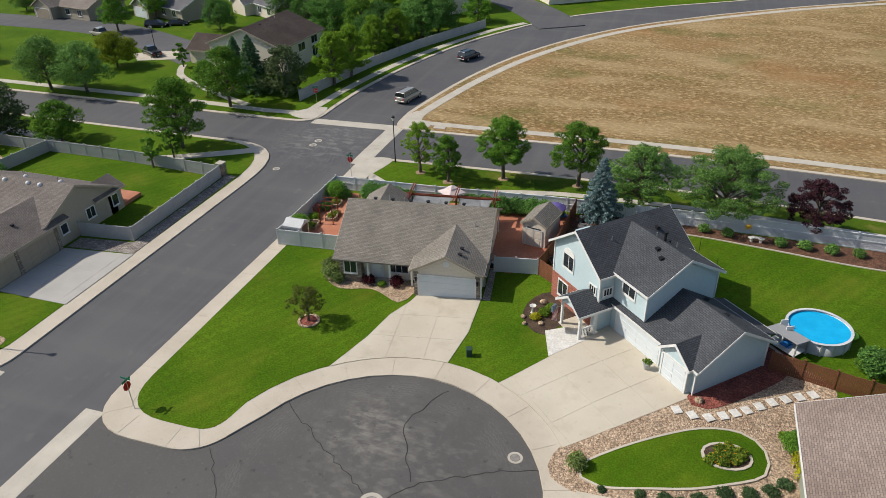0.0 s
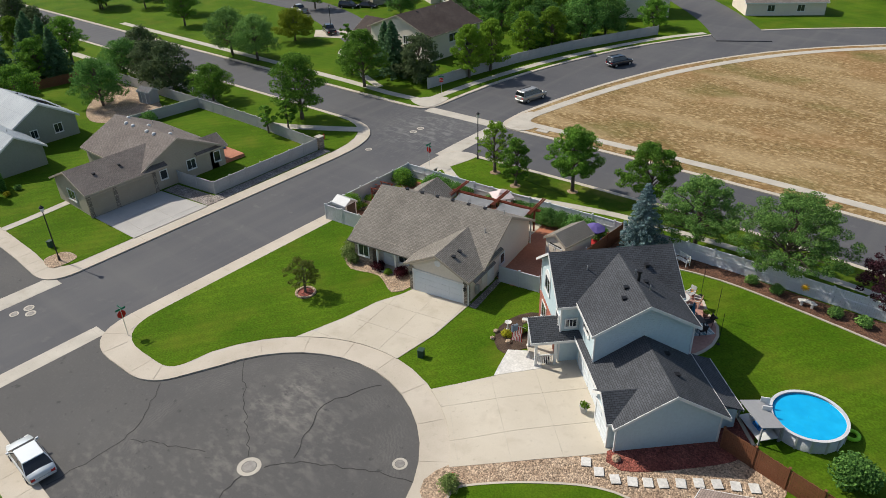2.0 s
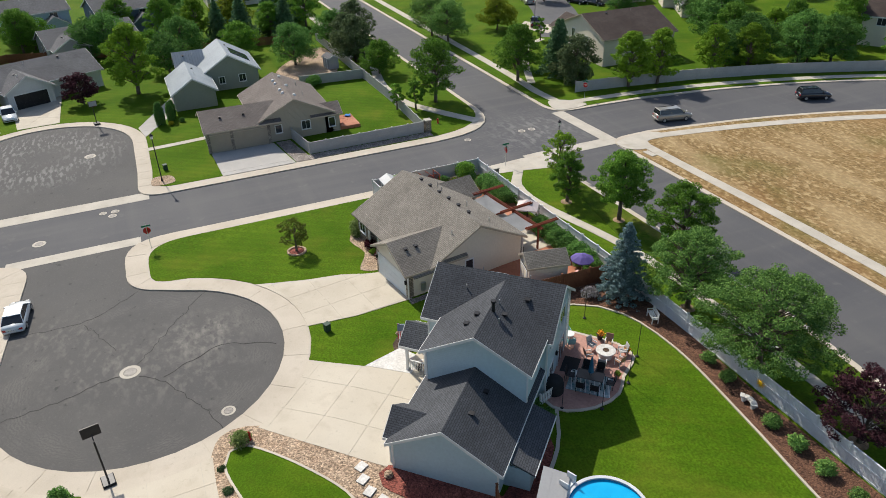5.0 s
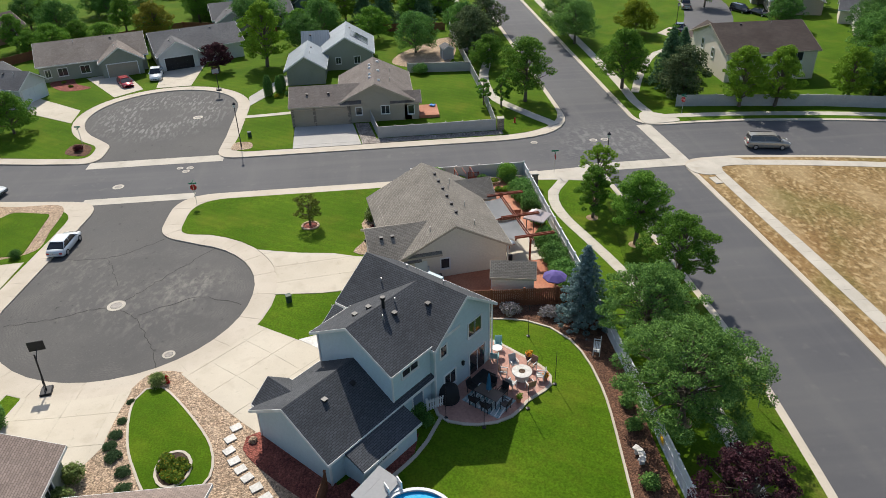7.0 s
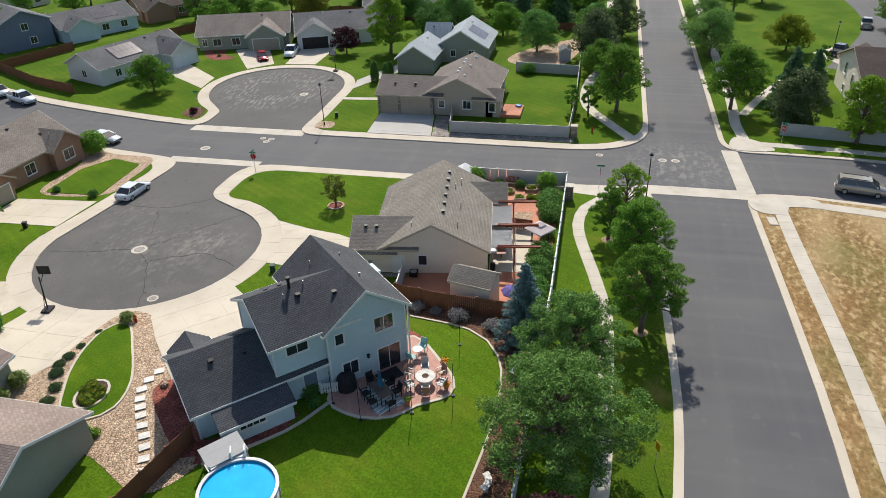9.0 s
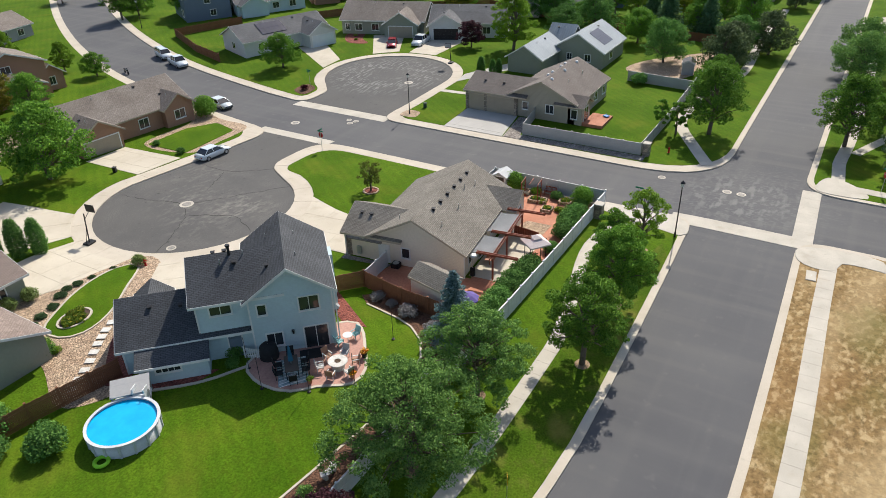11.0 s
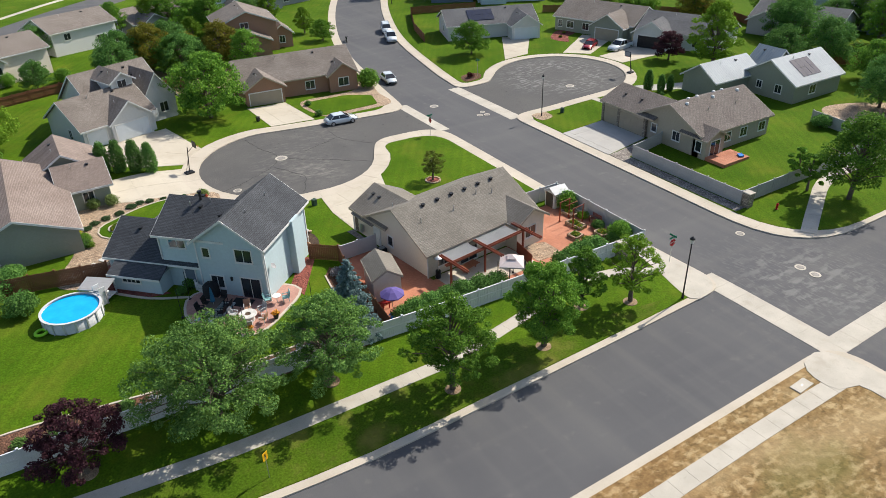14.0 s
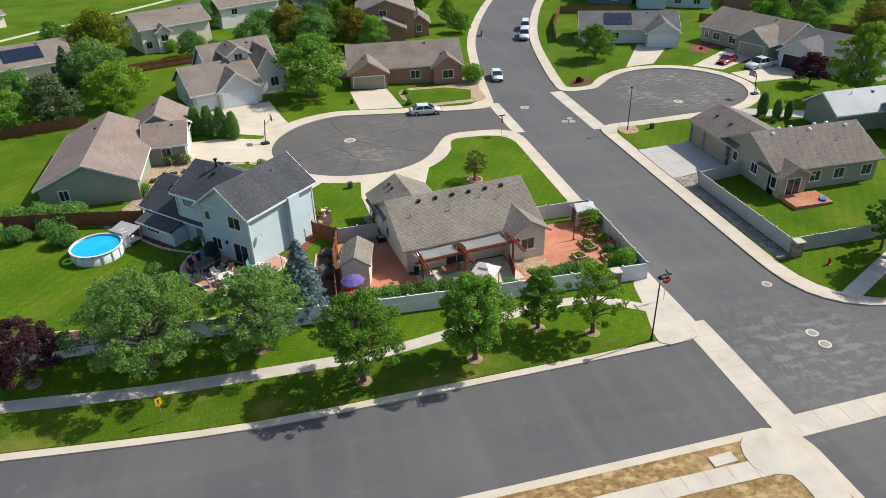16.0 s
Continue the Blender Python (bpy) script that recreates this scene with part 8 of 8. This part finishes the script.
# back gardens to the south
for p, x, y, s in ((T_ROUND, -10.9, 6.6, 1.32), (T_RUSSET, -9.0, -22.5, 1.05), (T_DARK, -4.5, -24, 0.95), (T_GREEN, -8.2, -54, 0.75), (T_LIME, -19.4, -36, 0.68), (T_LIMEROUND, 17.6, 4.2, 1.0), (T_YELLOW, 24.5, -24, 1.45), (T_PINE, 25.0, 10.0, 0.95),
                   (T_GREEN, 33.8, -32, 0.68), (T_SPRUCE, 26.1, -5.8, 0.8), (T_ASH, 21.5, -3.5, 1.0)):
    stand(p, x, y, s)
for p, x, y, s in ((T_DARK, -2.5, -15.3, 0.95), (T_DARK, 9, -22, 0.6), (T_DARK, -14, -30, 0.9), (T_ROUND, -43.2, -29, 0.6), (T_LIME, -42.5, -37, 0.6), (T_GREEN, -22, -46, 0.8), (T_DARK, -36, -52, 0.8), (T_GREEN, 44, -10, 0.8), (T_GREEN, 50, 24, 0.8)):
    stand(p, x, y, s)

# distant tree belts
rng = random.Random(5)
for x0, y0, x1, y1, n, kinds in ((-100, 70, -190, 74, 5, (T_PINE, T_GREEN)), (-112, 40, -170, 66, 12, (T_DARK, T_SPRUCE, T_GREEN)), (-108, -10, -160, 36, 12, (T_DARK, T_GREEN, T_ROUND)), (-100, -70, -150, -10, 12, (T_DARK, T_ROUND, T_GREEN)),
                                 (-60, -100, -110, -50, 8, (T_GREEN, T_ROUND)), (-44, 148, -110, 185, 14, (T_DARK, T_GREEN, T_SPRUCE)), (-100, 132, -170, 170, 10, (T_DARK, T_GREEN)), (-50, 110, -62, 150, 7, (T_DARK, T_GREEN, T_LIME)),
                                 (-20, 180, 60, 215, 8, (T_ROUND, T_GREEN)), (-40, -60, 10, -40, 8, (T_GREEN, T_LIME, T_DARK)), (-26, -30, -6, -12, 6, (T_DARK, T_GREEN, T_RUSSET)), (20, -10, 34, 24, 4, (T_ROUND, T_DARK)), (-104, 92, -170, 110, 8, (T_ASH, T_GREEN))):
    for i in range(n):
        stand(kinds[i % len(kinds)], x0 + (x1 - x0) * rng.random(), y0 + (y1 - y0) * rng.random(), rng.uniform(0.65, 1.0))

S_ROUND = shrub(0.75, 1.1, LEAF_DARK, 41, 1500, 0.08, "rounded dark green shrub")
S_GREY = shrub(0.65, 0.9, LEAF_GREY, 42, 1200, 0.07, "loose grey-green shrub in mulch")
S_LIME = shrub(0.6, 0.7, LEAF_LIME, 43, 1100, 0.07, "low lime green shrub")
S_MAROON = shrub(0.75, 1.0, leafy("leaves_maroon", (0.04, 0.008, 0.012), (0.11, 0.022, 0.03)), 44, 1500, 0.07, "rounded maroon barberry shrub in gravel")
S_LOW = shrub(0.6, 0.4, leafy("leaves_juniper", (0.04, 0.08, 0.03), (0.1, 0.16, 0.07)), 45, 900, 0.07, "low spreading juniper among river rock")
S_GOLD = shrub(0.7, 0.9, leafy("leaves_gold", (0.25, 0.26, 0.015), (0.5, 0.46, 0.03)), 46, 1200, 0.07, "golden yellow flowering shrub")
S_LAV = shrub(0.9, 0.9, leafy("leaves_lavender", (0.16, 0.16, 0.13), (0.36, 0.33, 0.36)), 47, 1300, 0.07, "pale lavender sage shrub")
S_BIG = shrub(1.6, 2.0, LEAF_DARK, 48, 4200, 0.1, "large dense hedge shrub by the fence")
S_GRASS = shrub(0.6, 1.3, leafy("leaves_reed", (0.10, 0.16, 0.04), (0.24, 0.30, 0.10)), 49, 1400, 0.09, "tall feathery ornamental grass", "ornamental_grass", "grass plant")
S_TALL = shrub(1.3, 2.6, LEAF, 50, 4200, 0.11, "tall rounded green shrub")
S_FLOWER = shrub(0.5, 0.5, leafy("leaves_marigold", (0.08, 0.15, 0.02), (0.2, 0.28, 0.03), (0.8, 0.3, 0.02)), 51, 900, 0.07, "green garden plant with orange flowers")
CYP = column_shrub(3.9, 0.88, LEAF_DARK, 52, 9000, 0.075, "dense dark green columnar arborvitae")


for p, spots in ((S_GREY, ((4.1, 65.2, 1), (6.3, 65.0, 1), (10.9, 64.4, 1.05), (13.0, 64.3, 1.1), (15.3, 64.2, 1.1), (17.6, 64.3, 1), (20.5, 64.2, 1), (24, 64.4, 1))),
                 (S_LAV, ((-8.6, 55.8, 0.9), (-7.9, 59.4, 1.2), (-7.0, 62.4, 1.1), (-8.4, 57.4, 0.7))),
                 (S_MAROON, ((-24.3, 48.6, 0.95), (-21.8, 48.9, 1.0), (-53.2, 9.8, 0.9), (-25.6, 49.4, 0.6))),
                 (S_GRASS, ((-28.0, 48.6, 1.2), (-28.6, 49.6, 1.2), (-27.2, 48.2, 0.9), (6.2, 29.6, 1.0), (8.0, 29.4, 1.0), (-2.8, 32.4, 0.9))),
                 (S_ROUND, ((-25.9, 50.0, 0.8), (3.2, 51.0, 0.9), (4.1, 51.6, 0.7), (10.2, 37.8, 1.0), (-33.5, 2.8, 0.8), (-25.0, 8.2, 0.7), (-24.6, 13.4, 0.8), (-70.4, 35.8, 0.6))),
                 (S_LOW, ((6.0, 32.4, 1.0), (4.6, 31.4, 1.1), (3.6, 30.9, 0.9), (1.2, 31.0, 0.7), (2.6, 31.0, 0.9), (9.4, 34.2, 1.0), (8.6, 33.4, 1.0), (7.4, 32.8, 1.0), (-1.0, 30.9, 0.6))),
                 (S_GOLD, ((10.6, 35.2, 1.1), (10.4, 36.2, 1.0), (-8.6, 46.8, 0.7), (-69.6, 34.2, 0.7), (25.8, 8.2, 1.1))),
                 (S_FLOWER, ((5.4, 35.1, 1), (6.2, 35.6, 1.1), (7.0, 36.0, 1), (6.2, 36.3, 0.9), (6.6, 35.2, 0.9), (5.7, 35.9, 1.0), (6.8, 35.6, 1.2), (5.9, 34.9, 1.1), (5.1, 34.8, 0.9), (-34.6, 57.0, 1.2), (-33.4, 59.3, 1.3), (-33.3, 60.2, 1.1), (-31.8, 61.4, 1.3), (-34.4, 62.4, 1.4), (-32.2, 62.6, 1.2), (-81, -0.5, 0.9), (-83.5, -2.5, 0.9))),
                 (S_LIME, ((-23.0, 48.5, 0.8), (-8.0, 47.6, 1.0), (-7.6, 48.4, 0.9), (-35.2, 58.6, 1.2), (-35.0, 56.2, 1.3), (-32.0, 63.4, 1.0), (9.6, 38.2, 0.8))),
                 (S_BIG, ((-31.2, 64.8, 0.95), (-29.6, 64.8, 0.95), (-28.2, 65.0, 0.85), (-27.0, 65.1, 0.75), (-19.6, 65.0, 0.85), (-18.0, 65.0, 0.9), (-16.4, 65.0, 0.9), (-14.8, 65.0, 0.9), (-13.2, 65.0, 0.9), (-11.6, 65.0, 0.85), (-10.4, 65.0, 0.7), (-23.8, 65.2, 0.6), (-34.2, 64.2, 0.6), (-35.0, 61.2, 0.5), (16.2, 47.2, 1.0), (17.2, 42.4, 1.1), (19.6, 41.6, 1.1), (22, 41.2, 1.0), (18.4, 44.6, 0.8), (21, 45.4, 0.9), (24, 43.6, 1.0), (16.4, 40.4, 0.7), (-77.5, 57.0, 0.9), (-37.6, 3.2, 0.6))),
                 (S_TALL, ((-36.9, 4.6, 1.2), (-35.3, 55.8, 0.8), (-35.2, 64.0, 0.8), (16.6, 8.4, 0.7), (13, -27, 0.9), (8, -28, 0.9), (5, -24, 0.9), (10, 37.4, 0.5))),
                 (CYP, ((5.4, 19.9, 1), (3.8, 20.4, 1.02), (2.1, 21.5, 1.03), (0.6, 22.4, 0.97), (-70.5, 32.9, 0.85), (-71.7, 34.4, 0.7), (-73.2, 34.8, 0.65)))):
    for x, y, s in spots:
        stand(p, x, y, s)
